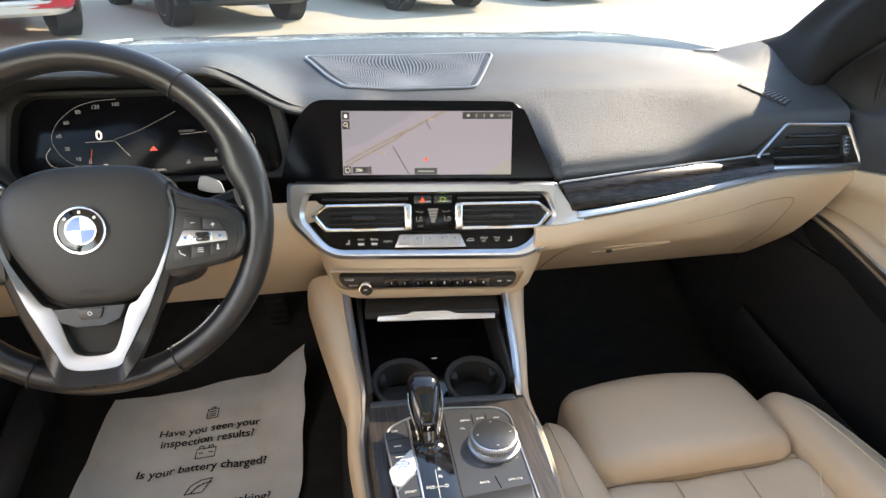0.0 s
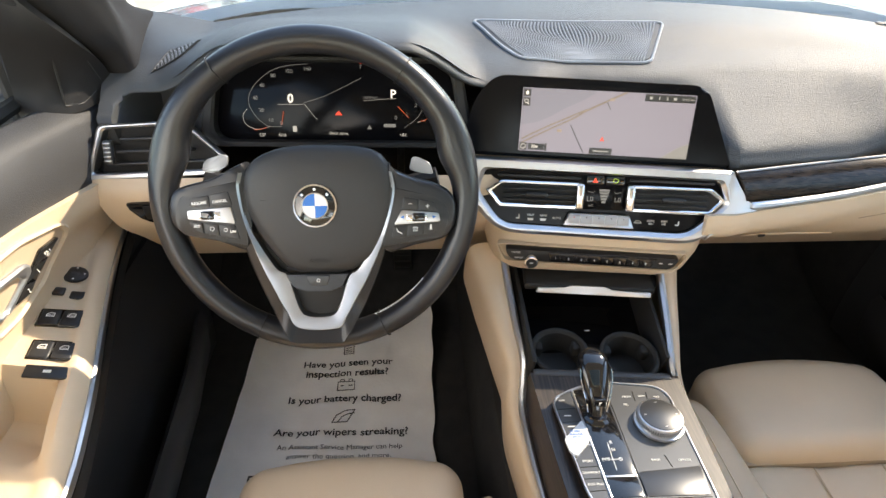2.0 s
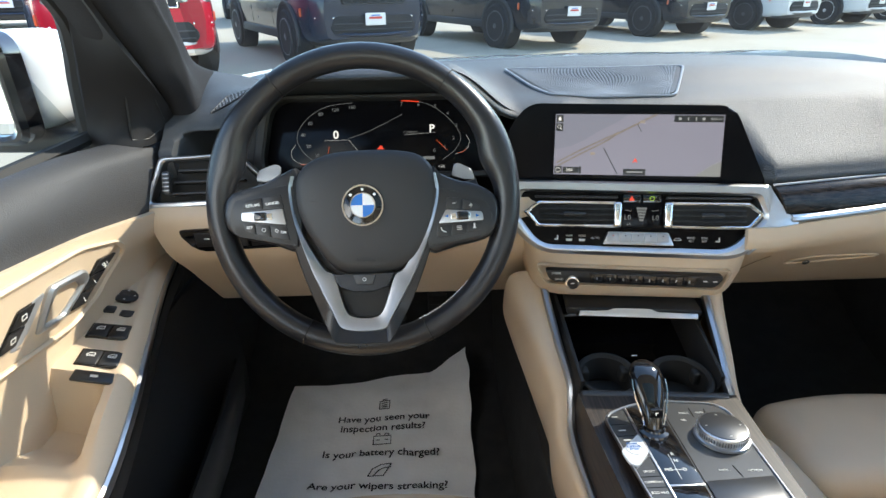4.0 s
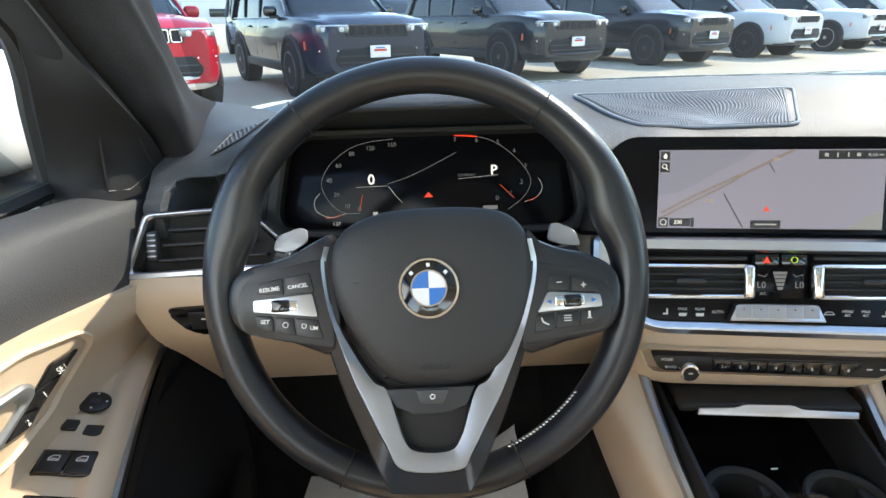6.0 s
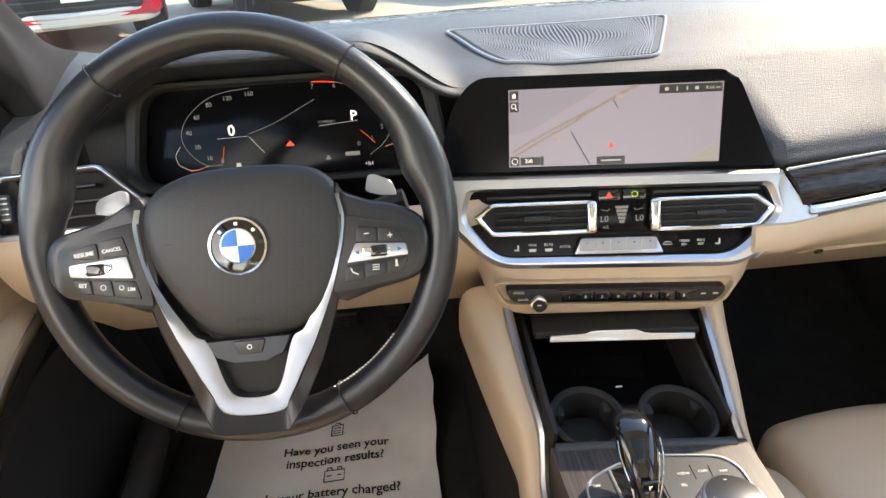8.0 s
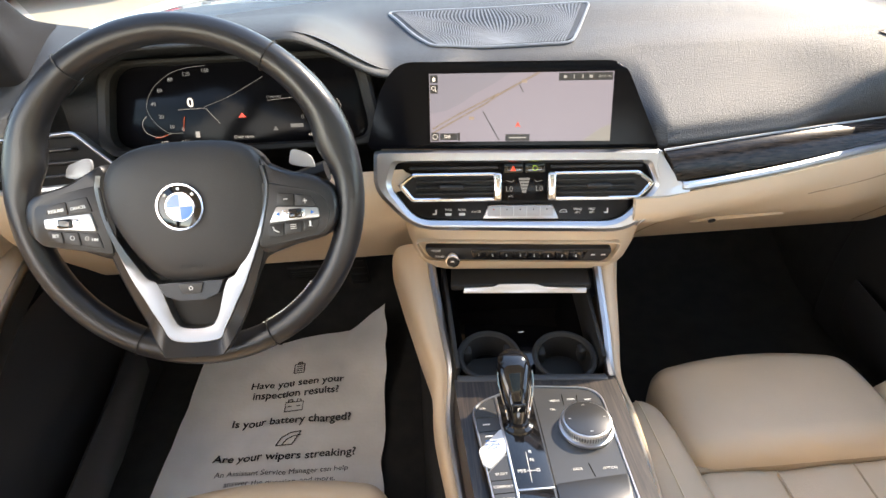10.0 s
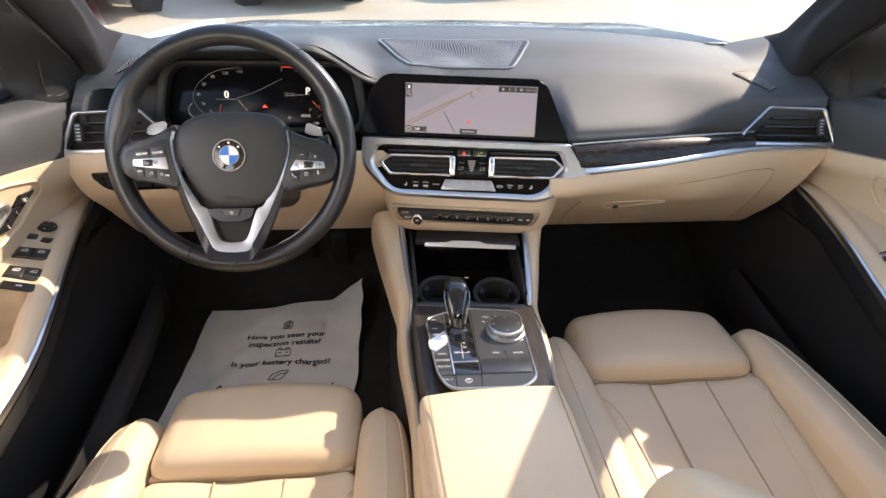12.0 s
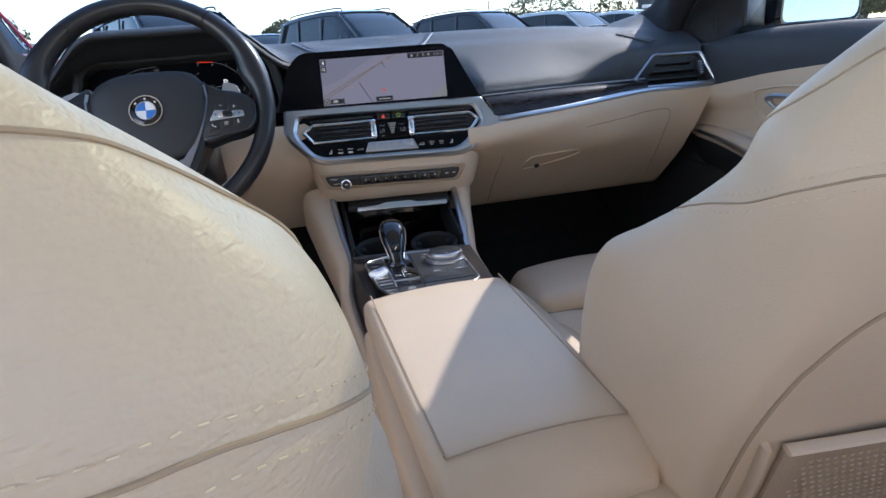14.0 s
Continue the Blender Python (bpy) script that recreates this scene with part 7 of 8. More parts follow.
def paper_point(u, v):
    """Paper mat: v from its near edge to the far one."""
    l, r = lerp(-0.655, -0.628, v), lerp(-0.245, -0.236, v)
    x, y = lerp(l, r, u), lerp(0.30, 0.985 + 0.06 * u ** 2, v)
    z = 0.3190 + 0.010 * math.exp(-((y - 0.95) / 0.1) ** 2) + 0.006 * noise.noise((x * 9, y * 7, 0)) + 0.003 * noise.noise((x * 26, y * 22, 3))
    for n0, freq, amp in ((11.0, 6.0, 0.0050), (23.0, 13.0, 0.0022)):
        z += amp * (1 - abs(noise.noise((x * freq, y * freq * 0.8, n0))) * 2.2)
    z += 0.055 * max(0, u - 0.78) / 0.22 * max(0, v - 0.70) / 0.3
    if u > 0.8:
        x += 0.010 * noise.noise((0, y * 14, 1)) * (u - 0.8) / 0.2
    return (x, y, z)


mat_p = tagged(part("paper_floor_mat", sheet(paper_point, 60, 80, 0.0006), "paper"), "crumpled off-white printed paper mat on the driver footwell floor", "floor mat")


def paper_z(x, y):
    v = (y - 0.30) / 0.70
    u = (x + 0.64) / 0.40
    return paper_point(min(1, max(0, u)), min(1, max(0, v)))[2]


def paper_words(text, x, y, size, bold=0.0):
    w = words("lettering", text, size, "ink", mat_p, pose(x, y, 0), bold=bold, lift=0.0)
    for vtx in w.data.vertices:
        gx, gy = vtx.co.x + x, vtx.co.y + y
        vtx.co.z = paper_z(gx, gy) + 0.0022
    return w


PX = -0.420
for t, y, s, b in (("Have you seen your", 0.872, 0.0235, 0.0004), ("inspection results?", 0.846, 0.0235, 0.0004), ("Is your battery charged?", 0.782, 0.0235, 0.0004), ("Are your wipers streaking?", 0.703, 0.0235, 0.0004), ("An Assistant Service Manager can help", 0.668, 0.0150, 0), ("answer the question, and more.", 0.648, 0.0150, 0), ("FREE MULTI SAFETY CHECK", 0.605, 0.0260, 0.0006)):
    paper_words(t, PX, y, s, b)


def paper_icon(name, strokes, x, y, s):
    bms = []
    for st_ in strokes:
        bms.append(tube([(x + a * s, y + b * s, paper_z(x + a * s, y + b * s) + 0.0024) for a, b in st_], 0.0011, 4))
    part(name, join(*bms), "ink", mat_p, "black line icon")


paper_icon("clipboard_mark", [[(-0.5, -0.6), (0.5, -0.6), (0.5, 0.5), (-0.5, 0.5), (-0.5, -0.6)], [(-0.2, 0.5), (-0.2, 0.7), (0.2, 0.7), (0.2, 0.5)], [(-0.3, 0.2), (0.3, 0.2)], [(-0.3, -0.1), (0.3, -0.1)], [(-0.3, -0.35), (0.3, -0.35)]], PX, 0.908, 0.021)
paper_icon("battery_mark", [[(-0.7, -0.45), (0.7, -0.45), (0.7, 0.4), (-0.7, 0.4), (-0.7, -0.45)], [(-0.5, 0.4), (-0.5, 0.6), (-0.2, 0.6), (-0.2, 0.4)], [(0.2, 0.4), (0.2, 0.6), (0.5, 0.6), (0.5, 0.4)], [(-0.5, 0.0), (-0.2, 0.0)], [(0.2, 0.0), (0.5, 0.0)]], PX, 0.815, 0.025)
paper_icon("wiper_mark", [[(-0.8, -0.5), (-0.5, 0.1), (0.1, 0.5), (0.8, 0.6)], [(-0.4, -0.5), (-0.1, -0.05), (0.3, 0.2), (0.8, 0.3)], [(-0.8, -0.5), (0.3, -0.5), (0.8, 0.6)]], PX, 0.740, 0.027)

# ---- outside: car park ----
LOT = pose(0, 0, 0, 0, 1.26, 0)
M["concrete"] = material("pale_concrete", (0.52, 0.435, 0.32), 0.85, grain=0.5, size=60, vary=0.10, blotch=0.5)
M["tyre"] = material("tyre_rubber", (0.011, 0.011, 0.012), 0.8, grain=0.4, size=80)
M["alloy_black"] = material("black_alloy", (0.10, 0.10, 0.11), 0.28, metal=0.5)
M["alloy"] = material("silver_alloy", (0.55, 0.56, 0.57), 0.3, metal=0.9)
M["car_glass"] = material("dark_car_glass", (0.014, 0.020, 0.022), 0.05, spec=0.40, coat=0.12)
M["lamp"] = material("clear_lamp", (0.50, 0.52, 0.54), 0.12, coat=0.8)
M["lamp_dark"] = material("dark_lamp_glass", (0.20, 0.21, 0.22), 0.12, metal=0.5, coat=0.8)
M["plastic"] = material("grey_cladding", (0.028, 0.029, 0.031), 0.55, grain=0.3, size=120)
M["leaf"] = material("dry_olive_leaf", (0.085, 0.088, 0.030), 0.75, ramp=((0.05, 0.055, 0.018), (0.12, 0.11, 0.045)), blotch=2.0)
M["bark"] = material("grey_bark", (0.12, 0.10, 0.08), 0.9, grain=1.0, size=40, vary=0.3)
M["pole"] = material("galvanised_pole", (0.36, 0.37, 0.38), 0.5, metal=0.6, vary=0.05)
M["sign_dark"] = material("dark_sign", (0.03, 0.03, 0.035), 0.5)
M["dealer_plate"] = material("white_plate", (0.72, 0.70, 0.70), 0.4)
M["orange"] = material("amber_reflector", (0.65, 0.10, 0.02), 0.3)


def paint(name, c, rough=0.25):
    return material(name, c, rough, coat=0.55, vary=0.03, spec=0.25)


PAINTS = {"navy": paint("navy_car_paint", (0.009, 0.017, 0.036)), "black": paint("black_car_paint", (0.010, 0.014, 0.020)), "white": paint("white_car_paint", (0.58, 0.59, 0.60)), "red": paint("red_car_paint", (0.36, 0.008, 0.022)), "blue": paint("blue_car_paint", (0.02, 0.16, 0.42)), "grey": paint("grey_car_paint", (0.10, 0.12, 0.14)), "silver": paint("silver_car_paint", (0.45, 0.46, 0.47))}

part_g = part("ground", sheet(lambda u, v: (lerp(-1500, 1500, u), lerp(-1500, 1500, v), 0), 60, 60), "concrete", m=LOT)
tagged(part_g, "pale sunlit concrete car park reaching to the horizon", "ground", kind="structure")


def body_section(y):
    """Half width, sill and waist heights of the car's body at y (front at +2.42)."""
    hw = curve1([(-2.45, 0.78), (-2.25, 0.92), (-1.6, 0.965), (1.5, 0.965), (2.0, 0.945), (2.25, 0.89), (2.38, 0.80), (2.43, 0.74)], y)
    sill = curve1([(-2.45, 0.55), (-2.2, 0.36), (-1.9, 0.33), (2.0, 0.33), (2.3, 0.36), (2.43, 0.40)], y)
    waist = curve1([(-2.45, 1.02), (-2.3, 1.09), (0.7, 1.09), (1.05, 1.125), (1.7, 1.115), (2.15, 1.075), (2.34, 1.04), (2.43, 0.97)], y)
    return hw, sill, waist


def make_suv(name, colour, label, m, wheels="alloy_black", chrome=False):
    """Large sport utility vehicle: body, cabin with windows, roof rails, lamps, slotted grille, bumper, mirrors and wheels."""
    car = thing(name, label, "car", m, "parked cars")
    P = PAINTS[colour]
    secs = []
    for k in range(41):
        y = -2.45 + 4.88 * k / 40
        hw, sl, wa = body_section(y)
        hood = curve1([(0.8, 0), (1.1, 1), (2.1, 1), (2.43, 0.3)], y)
        half = smooth_path([(0, 0, sl), (hw * 0.80, 0, sl), (hw * 0.95, 0, sl + 0.06), (hw * 0.985, 0, sl + 0.20), (hw, 0, lerp(sl, wa, 0.55)), (hw * 0.985, 0, lerp(sl, wa, 0.80)), (hw * 0.955, 0, wa - 0.035), (hw * 0.90, 0, wa - 0.004), (hw * 0.72, 0, wa + 0.012 * hood), (hw * 0.52, 0, wa + 0.045 * hood), (0, 0, wa + 0.055 * hood)], 3)
        o = [(v.x, v.z) for v in half]
        o = o + [(-x, z) for x, z in reversed(o[1:-1])]
        secs.append([(x, y, z) for x, z in o])
    part("body", loft(secs), P, car, colour + " painted body")
    cab = [(-2.34, 0.80, 1.12), (-2.24, 0.77, 1.40), (-2.10, 0.75, 1.63), (-1.6, 0.725, 1.735), (-0.6, 0.70, 1.775), (0.0, 0.69, 1.760), (0.25, 0.685, 1.715), (0.55, 0.70, 1.52), (0.85, 0.735, 1.31), (1.17, 0.78, 1.10)]
    rows = []
    for y, w, zt in cab:
        half = smooth_path([(0.855, 0, 1.07), (lerp(0.855, w, 0.55), 0, lerp(1.07, zt, 0.55)), (w, 0, zt - 0.05), (w - 0.08, 0, zt - 0.005), (0.35, 0, zt + 0.012), (0, 0, zt + 0.016)], 4)
        o = [(v.x, v.z) for v in half]
        rows.append([(x, y, max(z, 1.05)) for x, z in o] + [(-x, y, max(z, 1.05)) for x, z in reversed(o[:-1])])
    part("cabin_glass", loft(rows), "car_glass", car, "dark tinted cabin glass")
    roof = [(-2.27, 0.77, 1.585), (-2.14, 0.765, 1.66), (-1.9, 0.75, 1.715), (-1.4, 0.74, 1.765), (-0.6, 0.722, 1.797), (0.0, 0.708, 1.785), (0.24, 0.70, 1.738)]
    part("roof", loft([[(v.x, y, v.z) for v in smooth_path([(-w - 0.012, 0, z - 0.10), (-w * 0.985, 0, z - 0.045), (-w * 0.90, 0, z - 0.008), (-w * 0.5, 0, z + 0.010), (0, 0, z + 0.014), (w * 0.5, 0, z + 0.010), (w * 0.90, 0, z - 0.008), (w * 0.985, 0, z - 0.045), (w + 0.012, 0, z - 0.10)], 3)] for y, w, z in roof], closed=False), P, car, colour + " roof")
    part("rear_spoiler", rbox(1.40, 0.20, 0.04, 0.018, 3, at=(0, -2.30, 1.615)), P, car, colour + " rear spoiler")
    for s in (-1, 1):
        for pts, r, mt in (([(s * 0.695, 0.22, 1.715), (s * 0.755, 0.62, 1.45), (s * 0.83, 1.14, 1.10)], 0.038, P), ([(s * 0.755, -0.44, 1.66), (s * 0.862, -0.38, 1.07)], 0.032, "gloss"), ([(s * 0.765, -1.42, 1.64), (s * 0.868, -1.32, 1.07)], 0.032, "gloss"), ([(s * 0.765, -2.02, 1.62), (s * 0.865, -2.24, 1.09)], 0.085, P)):
            part("roof_pillar", tube(pts, r, 8, flat=0.6, up=(s, 0, 0.2)), mt, car)
        part("waist_line", tube([(s * 0.880, -2.15, 1.092), (s * 0.880, 0.95, 1.100)], 0.013, 6), "chrome" if chrome else "gloss", car, "window line trim")
        part("roof_rail", tube(smooth_path([(s * 0.63, -1.95, 1.715), (s * 0.63, -1.75, 1.79), (s * 0.63, 0.0, 1.822), (s * 0.63, 0.22, 1.755)], 4), 0.017, 6), "plastic", car, "black roof rail")
        mir = part("door_mirror", rbox(0.20, 0.12, 0.15, 0.05, 4, at=(s * 0.985, 0.74, 1.19)), P if chrome else "gloss", car, "door mirror")
        part("mirror_stem", rbox(0.15, 0.06, 0.045, 0.02, 2, at=(s * 0.93, 0.75, 1.115)), "plastic", mir, "black mirror stem")
        for y in (-1.5, 1.47):
            arch = [(s * 0.955, y + 0.455 * math.cos(a), 0.40 + 0.455 * math.sin(a)) for a in [math.pi * (k - 1) / 14 for k in range(17)]]
            part("wheel_arch", tube(arch, 0.032, 6, flat=0.9, up=(1, 0, 0)), "plastic", car, "dark wheel arch trim")
            part("arch_liner", moved(disc(0.435, 0.26, 28), pose(s * 0.709 if s > 0 else s * 0.969, y, 0.405, 0, 90, 0)), "tyre", car, "dark wheel housing")
            wm = pose(s * 0.880, y, 0.385, 0, 0, 90 if s < 0 else -90)
            w = part("wheel", moved(lathe([(0.255, -0.11), (0.35, -0.118), (0.378, -0.088), (0.385, -0.04), (0.385, 0.04), (0.378, 0.085), (0.35, 0.115), (0.27, 0.118), (0.255, 0.10)], 32), pose(0, 0, 0, 90, 0, 0)), "tyre", car, "road wheel with black tyre", m=wm)
            part("rim_barrel", moved(lathe([(0.262, -0.118), (0.262, 0.05), (0.20, 0.05), (0.0, 0.05)], 28), pose(0, 0, 0, 90, 0, 0)), "tyre", w)
            part("rim_lip", loft([[((0.252 + 0.012 * math.cos(b)) * math.cos(a), 0.112 + 0.012 * math.sin(b), (0.252 + 0.012 * math.cos(b)) * math.sin(a)) for b in [q * math.pi / 3 for q in range(6)]] for a in [2 * math.pi * j / 28 for j in range(28)]], ring=True), wheels, w, "alloy rim lip")
            sp = [moved(loft([[(a, 0.118 - 0.006 * k, 0.03 + 0.072 * k) for a in (-0.015 - 0.006 * k, 0.015 + 0.006 * k)] + [(a, 0.085 - 0.006 * k, 0.03 + 0.072 * k) for a in (0.020 + 0.006 * k, -0.020 - 0.006 * k)] for k in range(4)]), pose(0, 0, 0, 0, q * 60 + d, 0)) for q in range(6) for d in (-10, 10)]
            part("rim_spokes", join(*sp), wheels, w, "double-spoke alloy rim")
            part("hub_cap", moved(disc(0.045, 0.02, 14, 0.005), pose(0, 0.105, 0, -90, 0, 0)), wheels, w)
        part("sill_trim", rbox(0.06, 2.1, 0.13, 0.025, 3, at=(s * 0.945, -0.02, 0.40)), "plastic", car, "dark sill cladding")
        for y in (-0.38, -1.10, 0.80):
            part("door_gap", tube([(s * (body_section(y)[0] * v), y - (0.12 * (0.8 - z) if y == -1.10 else 0), z) for v, z in ((0.985, 0.52), (1.0, 0.74), (0.99, 0.90), (0.962, 1.04), (0.915, 1.08))], 0.0045, 4), "tyre", car)
        for y in (0.22, -0.72):
            part("door_pull", rbox(0.035, 0.21, 0.034, 0.014, 3, at=(s * 0.962, y, 0.965)), P, car, colour + " door handle")
        lamp_m = pose(s * 0.635, 2.345, 0.955, 0, 0, s * -17)
        hl = part("headlamp", rbox(0.44, 0.13, 0.105, 0.03, 3), "lamp_dark", car, "clear headlamp over a grey reflector", m=lamp_m)
        part("lamp_line", rbox(0.40, 0.016, 0.014, 0.006, 2, at=(0, 0.061, 0.040)), "chrome", hl, "bright lamp strip")
        for q in range(3):
            part("lamp_lens", moved(disc(0.034, 0.02, 16, 0.006), pose(-0.12 + 0.12 * q, 0.053, -0.008, -90, 0, 0)), "lamp", hl, "clear lens")
        fl = part("fog_lamp", rbox(0.30, 0.09, 0.13, 0.035, 3), "lamp" if chrome else "gloss", car, "lower lamp", m=pose(s * 0.70, 2.335, 0.635, 0, 0, s * -24))
        part("fog_line", rbox(0.27, 0.014, 0.024, 0.005, 1, at=(0, 0.045, 0.045)), "chrome", fl, "bright lamp strip")
        part("side_reflector", rbox(0.03, 0.03, 0.11, 0.010, 2, at=(s * 0.938, 2.06, 0.74)), "orange", car, "amber side reflector")
    gb = part("grille", rbox(0.98, 0.08, 0.165, 0.03, 3, at=(0, 2.405, 0.925)), "tyre", car, "seven-slot grille")
    for k in range(7):
        x = (k - 3) * 0.134
        o = rounded([(x - 0.060, 0.852), (x + 0.060, 0.852), (x + 0.060, 0.998), (x - 0.060, 0.998)], 0.022, 3)
        i = rounded([(x - 0.047, 0.866), (x + 0.047, 0.866), (x + 0.047, 0.984), (x - 0.047, 0.984)], 0.016, 3)
        part("grille_slot", moved(band(o, i, 0.02, 0.004), pose(0, 2.455, 0, 0, 0, 180)), "chrome" if chrome else "plastic", gb)
    part("lower_intake", moved(plate(rounded([(-0.56, 0.70), (0.56, 0.70), (0.66, 0.56), (0.60, 0.47), (-0.60, 0.47), (-0.66, 0.56)], 0.03, 3), 0.06, 0.008), pose(0, 2.442, 0, 0, 0, 180)), "tyre", car, "black lower air intake")
    for z in (0.52, 0.60):
        part("intake_bar", tube([(-0.60, 2.440, z), (0.60, 2.440, z)], 0.010, 6), "plastic", car)
    arc = [(-0.86, 2.16), (-0.74, 2.33), (-0.55, 2.415), (0, 2.452), (0.55, 2.415), (0.74, 2.33), (0.86, 2.16)]
    part("bumper_lip", tube(smooth_path([(x, y, 0.448 + 0.03 * abs(x)) for x, y in arc], 4), 0.026, 8), PAINTS["silver"] if chrome else P, car, "front bumper lip")
    part("skid_plate", loft([[(x, y - 0.02, 0.445), (x, y + 0.006, 0.42), (x * 0.98, y - 0.03, 0.35), (x * 0.95, y - 0.12, 0.31)] for x, y in [(v.x, v.y) for v in smooth_path([(x, y, 0) for x, y in arc], 4)]], closed=False), PAINTS["silver"] if chrome else "plastic", car, "front skid trim")
    dp = part("front_plate", rbox(0.31, 0.012, 0.16, 0.008, 2, at=(0, 2.482, 0.655)), "dealer_plate", car, "white front plate")
    part("plate_bar", rbox(0.20, 0.004, 0.030, 0.004, 1, at=(0, 2.489, 0.672)), "red_button", dp, "red bar")
    part("plate_bar", rbox(0.14, 0.004, 0.016, 0.003, 1, at=(0, 2.489, 0.704)), "blue", dp, "blue bar")
    part("windscreen_base", tube([(-0.80, 1.13, 1.105), (0, 1.20, 1.12), (0.80, 1.13, 1.105)], 0.028, 6), "plastic", car)
    return car


def suv_at(x, y, deg=210):
    """Pose with the front axle's middle at x, y on the sloping ground."""
    return LOT @ pose(x, y, 0, 0, 0, deg) @ pose(0, -1.47, 0)


navy = make_suv("parked_suv", "navy", "dark navy sport utility vehicle parked nose out on concrete", suv_at(-1.53, 9.38))
black = make_suv("parked_suv", "black", "black sport utility vehicle parked nose out on concrete", suv_at(1.82, 11.64))
copy_thing(black, suv_at(5.4, 14.0))
white = make_suv("parked_suv", "white", "white sport utility vehicle parked nose out on concrete", suv_at(8.7, 15.9))
wsil = make_suv("parked_suv", "white", "white sport utility vehicle with bright alloy wheels", suv_at(12.2, 18.0), wheels="alloy")
for x, y in ((15.6, 20.0), (19.0, 22.0), (22.4, 24.0)):
    copy_thing(wsil, suv_at(x, y))
red = make_suv("parked_suv", "red", "bright red sport utility vehicle with chrome grille slots", suv_at(-4.08, 7.65, 213), chrome=True)
copy_thing(red, suv_at(-7.45, 5.75))
blue = make_suv("parked_suv", "blue", "bright blue sport utility vehicle far across the car park", suv_at(-9.5, 21.0, 200))
grey = make_suv("parked_suv", "grey", "dark grey sport utility vehicle in the far row", suv_at(-4.6, 17.5, 205))
for k, (x, y) in enumerate(((-1.0, 24.0), (3.2, 27.0), (7.6, 29.0), (12.0, 31.0), (17, 33), (22, 35), (27, 37), (-6, 26), (-10, 14.5))):
    copy_thing((grey, wsil, navy)[k % 3], suv_at(x, y, 30 if k % 2 else 210))


def tree(m, h, r, seed, label):
    """Bushy tree: tapered trunk, limbs and a crown of many small leaf clumps."""
    rnd = random.Random(seed)
    t = thing("tree", label, "tree", m, "trees round the car park")
    trunk = [tube([(0, 0, -0.2), (0.05, 0.02, h * 0.25), (0.0, 0.0, h * 0.5)], [0.22, 0.17, 0.10], 8)]
    tips = []
    for k in range(9):
        a, z0 = rnd.uniform(0, 6.28), rnd.uniform(0.25, 0.5) * h
        e = (r * 0.7 * math.cos(a), r * 0.7 * math.sin(a), rnd.uniform(0.5, 0.9) * h)
        trunk.append(tube([(0, 0, z0), (e[0] * 0.45, e[1] * 0.45, lerp(z0, e[2], 0.6)), e], [0.09, 0.05, 0.02], 6))
        tips.append(e)
    part("trunk", join(*trunk), "bark", t, "grey trunk and limbs")
    verts, faces = [], []
    for k in range(2600):
        a, b = rnd.uniform(0, 6.28), math.acos(rnd.uniform(-0.7, 1))
        rr = r * (0.55 + 0.45 * rnd.random() ** 0.4) * (0.82 + 0.25 * noise.noise((math.cos(a) * 2 + seed, math.sin(a) * 2, b * 2)))
        c = Vector((rr * math.sin(b) * math.cos(a), rr * math.sin(b) * math.sin(a), h * 0.60 + rr * 0.62 * math.cos(b)))
        s = rnd.uniform(0.07, 0.16)
        u = Vector((rnd.uniform(-1, 1), rnd.uniform(-1, 1), rnd.uniform(-1, 1))).normalized()
        w = u.orthogonal().normalized()
        i = len(verts)
        verts += [c + u * s * 1.4, c + w * s * 0.7, c - u * s * 1.4, c - w * s * 0.7]
        faces.append((i, i + 1, i + 2, i + 3))
    me = bpy.data.meshes.new("crown")
    me.from_pydata([tuple(v) for v in verts], [], faces)
    me.materials.append(M["leaf"])
    cr = tagged(new("crown", me), "dry olive-green crown", kind="stuff")
    cr.parent = t
    return t


ta = tree(LOT @ pose(-2.0, 62, 0), 4.6, 2.6, 1, "dry olive-green bushy tree behind the parked cars")
tb = tree(LOT @ pose(23, 56, 0), 6.0, 4.4, 2, "broad dry olive-green tree behind the parked cars")
for x, y, s, q in ((34, 60, 1.0, 1), (46, 58, 1.25, 0), (56, 62, 1.1, 1), (66, 60, 1.3, 0), (-30, 66, 1.0, 1), (-44, 60, 1.2, 0), (12, 95, 1.3, 1), (80, 75, 1.4, 0)):
    copy_thing(tb if q else ta, LOT @ pose(x, y, 0, 0, 0, x * 37))
for x, y in ((-13, 48), (15.5, 50), (26, 52), (38, 58)):
    lp = thing("lamp_post", "tall grey car park lamp post", "lamp post", LOT @ pose(x, y, 0), "car park lamp posts")
    part("pole", tube([(0, 0, 0), (0, 0, 9.5)], [0.09, 0.06], 8), "pole", lp, "grey steel pole")
    part("base", disc(0.25, 0.7, 12, 0.03), "concrete", lp, "concrete base")
    part("lamp_head", rbox(0.9, 0.35, 0.12, 0.04, 2, at=(0, 0, 9.5)), "pole", lp, "flat lamp head")
sg = thing("pylon_sign", "dark square sign on a pole beyond the cars", "sign", LOT @ pose(33, 54, 0))
part("pole", tube([(0, 0, 0), (0, 0, 3.6)], 0.10, 8), "pole", sg, "grey pole")
part("sign_board", rbox(2.0, 0.2, 1.5, 0.05, 2, at=(0, 0, 3.5)), "sign_dark", sg, "dark sign board")
part("sign_bar", rbox(1.2, 0.03, 0.3, 0.02, 1, at=(0, -0.11, 3.5)), "dealer_plate", sg, "pale bar")
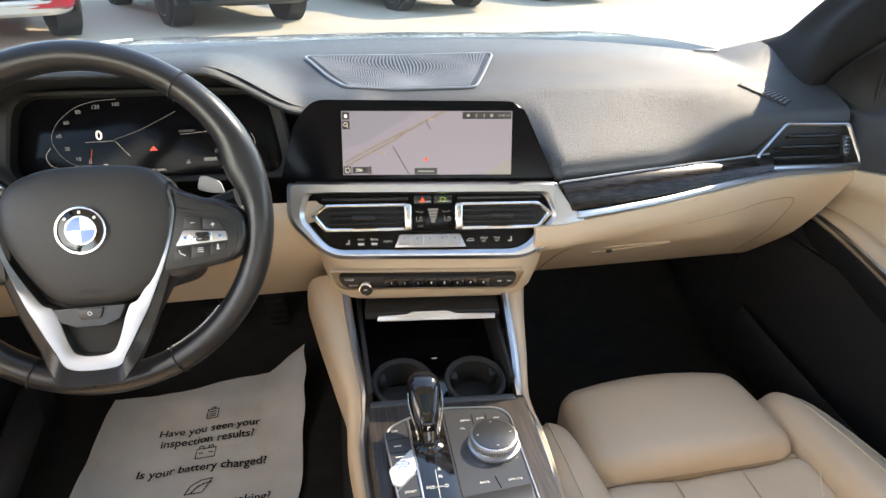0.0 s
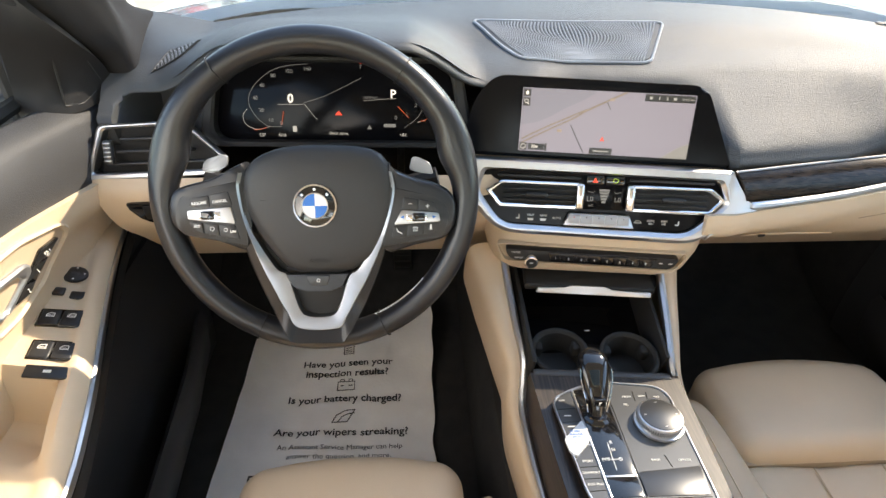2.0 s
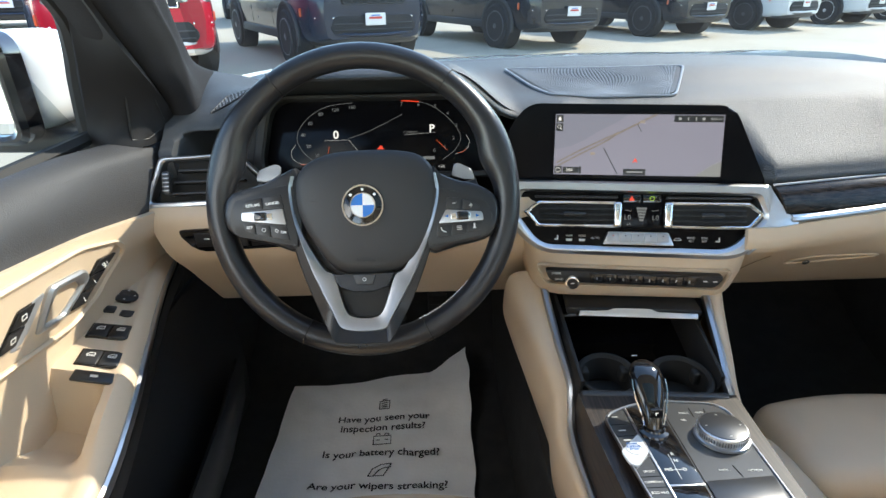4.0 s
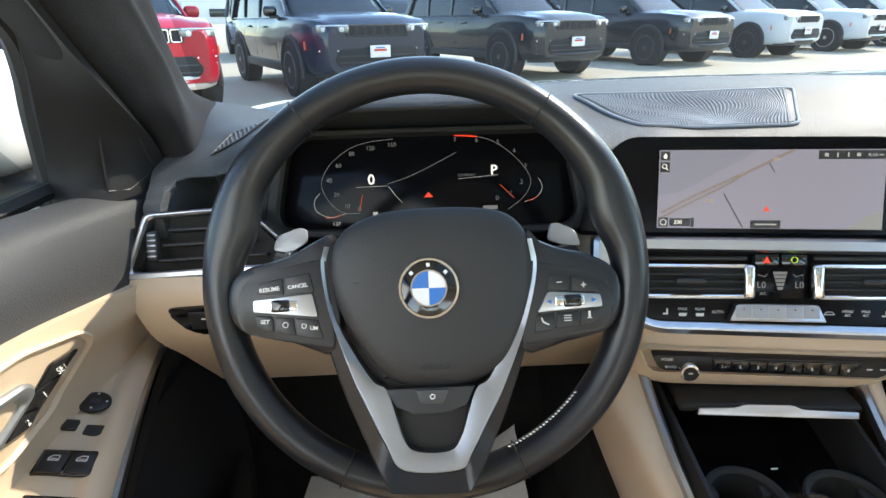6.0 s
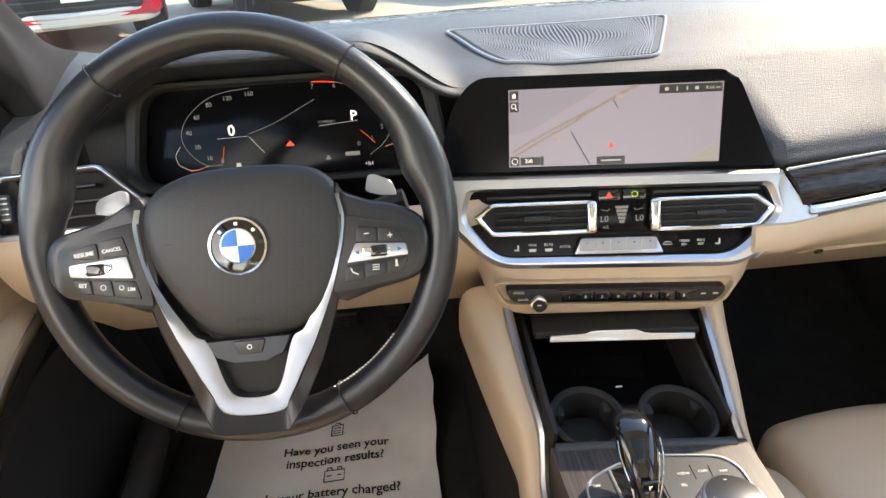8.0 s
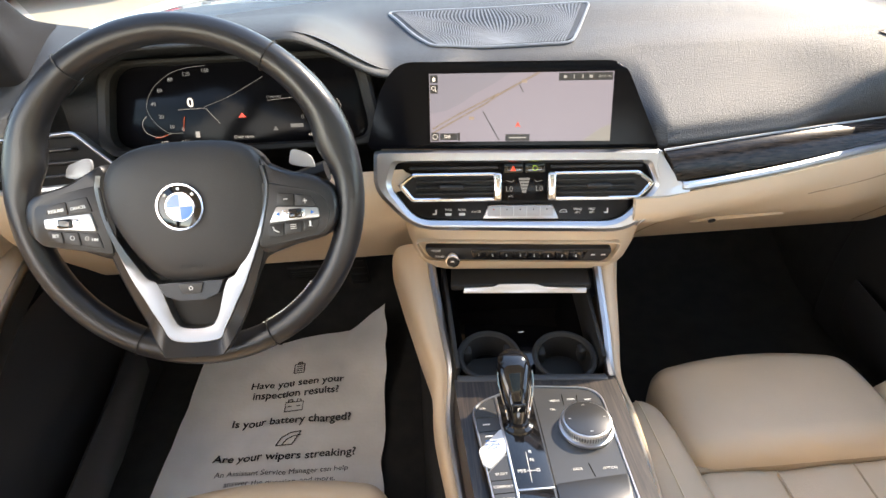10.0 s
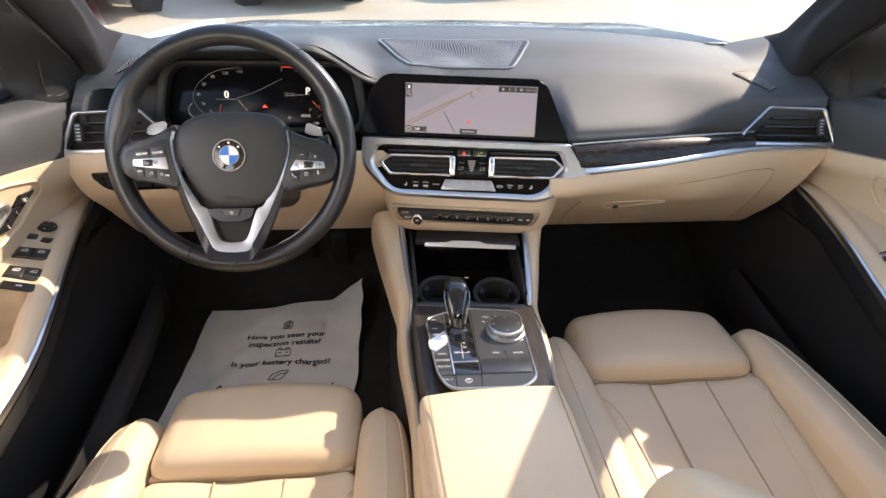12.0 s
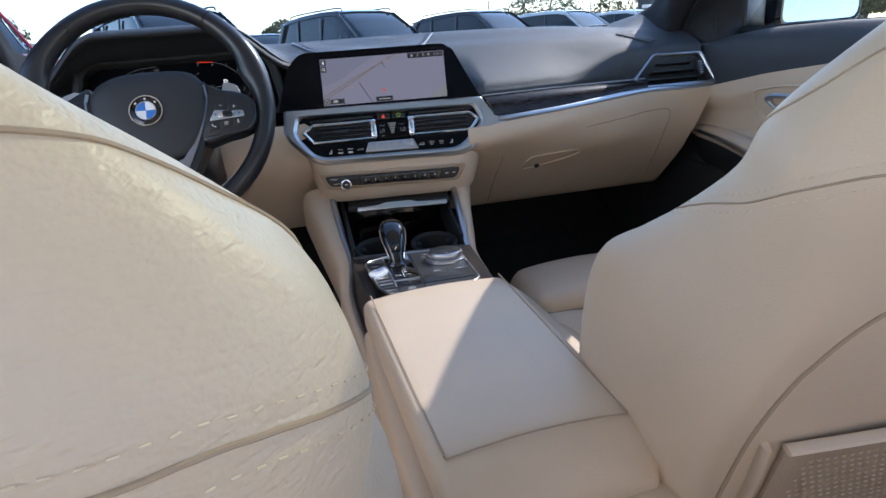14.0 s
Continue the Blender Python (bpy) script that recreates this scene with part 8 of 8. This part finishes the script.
# low buildings on the horizon
for x, y, w, h in ((-60, 120, 50, 4.5), (30, 140, 70, 5), (95, 110, 40, 4.5)):
    b = thing("warehouse", "low pale building on the horizon", "building", LOT @ pose(x, y, 0), "far buildings")
    part("wall", rbox(w, 12, h, 0.05, 1, at=(0, 0, h / 2)), "headliner", b, "pale wall")
    part("roof", rbox(w + 0.6, 12.6, 0.5, 0.05, 1, at=(0, 0, h + 0.2)), "pole", b, "grey flat roof")
    for k in range(8):
        part("window", rbox(w / 14, 0.1, 1.4, 0.02, 1, at=(-w / 2 + w * (k + 0.5) / 8, -6.05, 1.8)), "car_glass", b)

# own door mirrors
for side in (-1, 1):
    mr = thing("wing_mirror", "white door mirror with black base outside the window", "door mirror", pose(side * 0.957, 0.83, 1.035, 0, 0, side * 4))
    part("mirror_shell", rbox(0.235, 0.145, 0.140, 0.042, 5, cuts=3, warp=lambda q: Vector((q.x, q.y, q.z * (1 - 0.9 * max(0, q.y) ** 1.2)))), "hood", mr, "white painted shell", m=pose(0, 0.020, 0))
    part("mirror_base", rbox(0.20, 0.10, 0.035, 0.012, 3, at=(-side * 0.05, 0.01, -0.082)), "black", mr, "black base")
    ro = rounded([(-0.118, -0.075), (0.118, -0.075), (0.118, 0.075), (-0.118, 0.075)], [0.024, 0.03, 0.05, 0.034], 5)
    ri = rounded([(-0.098, -0.063), (0.106, -0.063), (0.106, 0.063), (-0.098, 0.063)], [0.020, 0.024, 0.04, 0.028], 5)
    if side < 0:
        ro, ri = [[(-x, z) for x, z in reversed(o)] for o in (ro, ri)]
    part("mirror_frame", band(ro, ri, 0.036, 0.008), "gloss", mr, "gloss black surround", m=pose(side * 0.012, -0.086, 0))
    mg = bpy.data.materials.get("mirror_silver") or material("mirror_silver", (0.85, 0.87, 0.88), 0.01, metal=1.0)
    part("mirror_glass", plate([(x * 0.99, z * 1.0) for x, z in ri], 0.003), mg, mr, "mirror glass", smooth=False, m=pose(side * 0.012, -0.068, 0, -6, 0, side * -8))
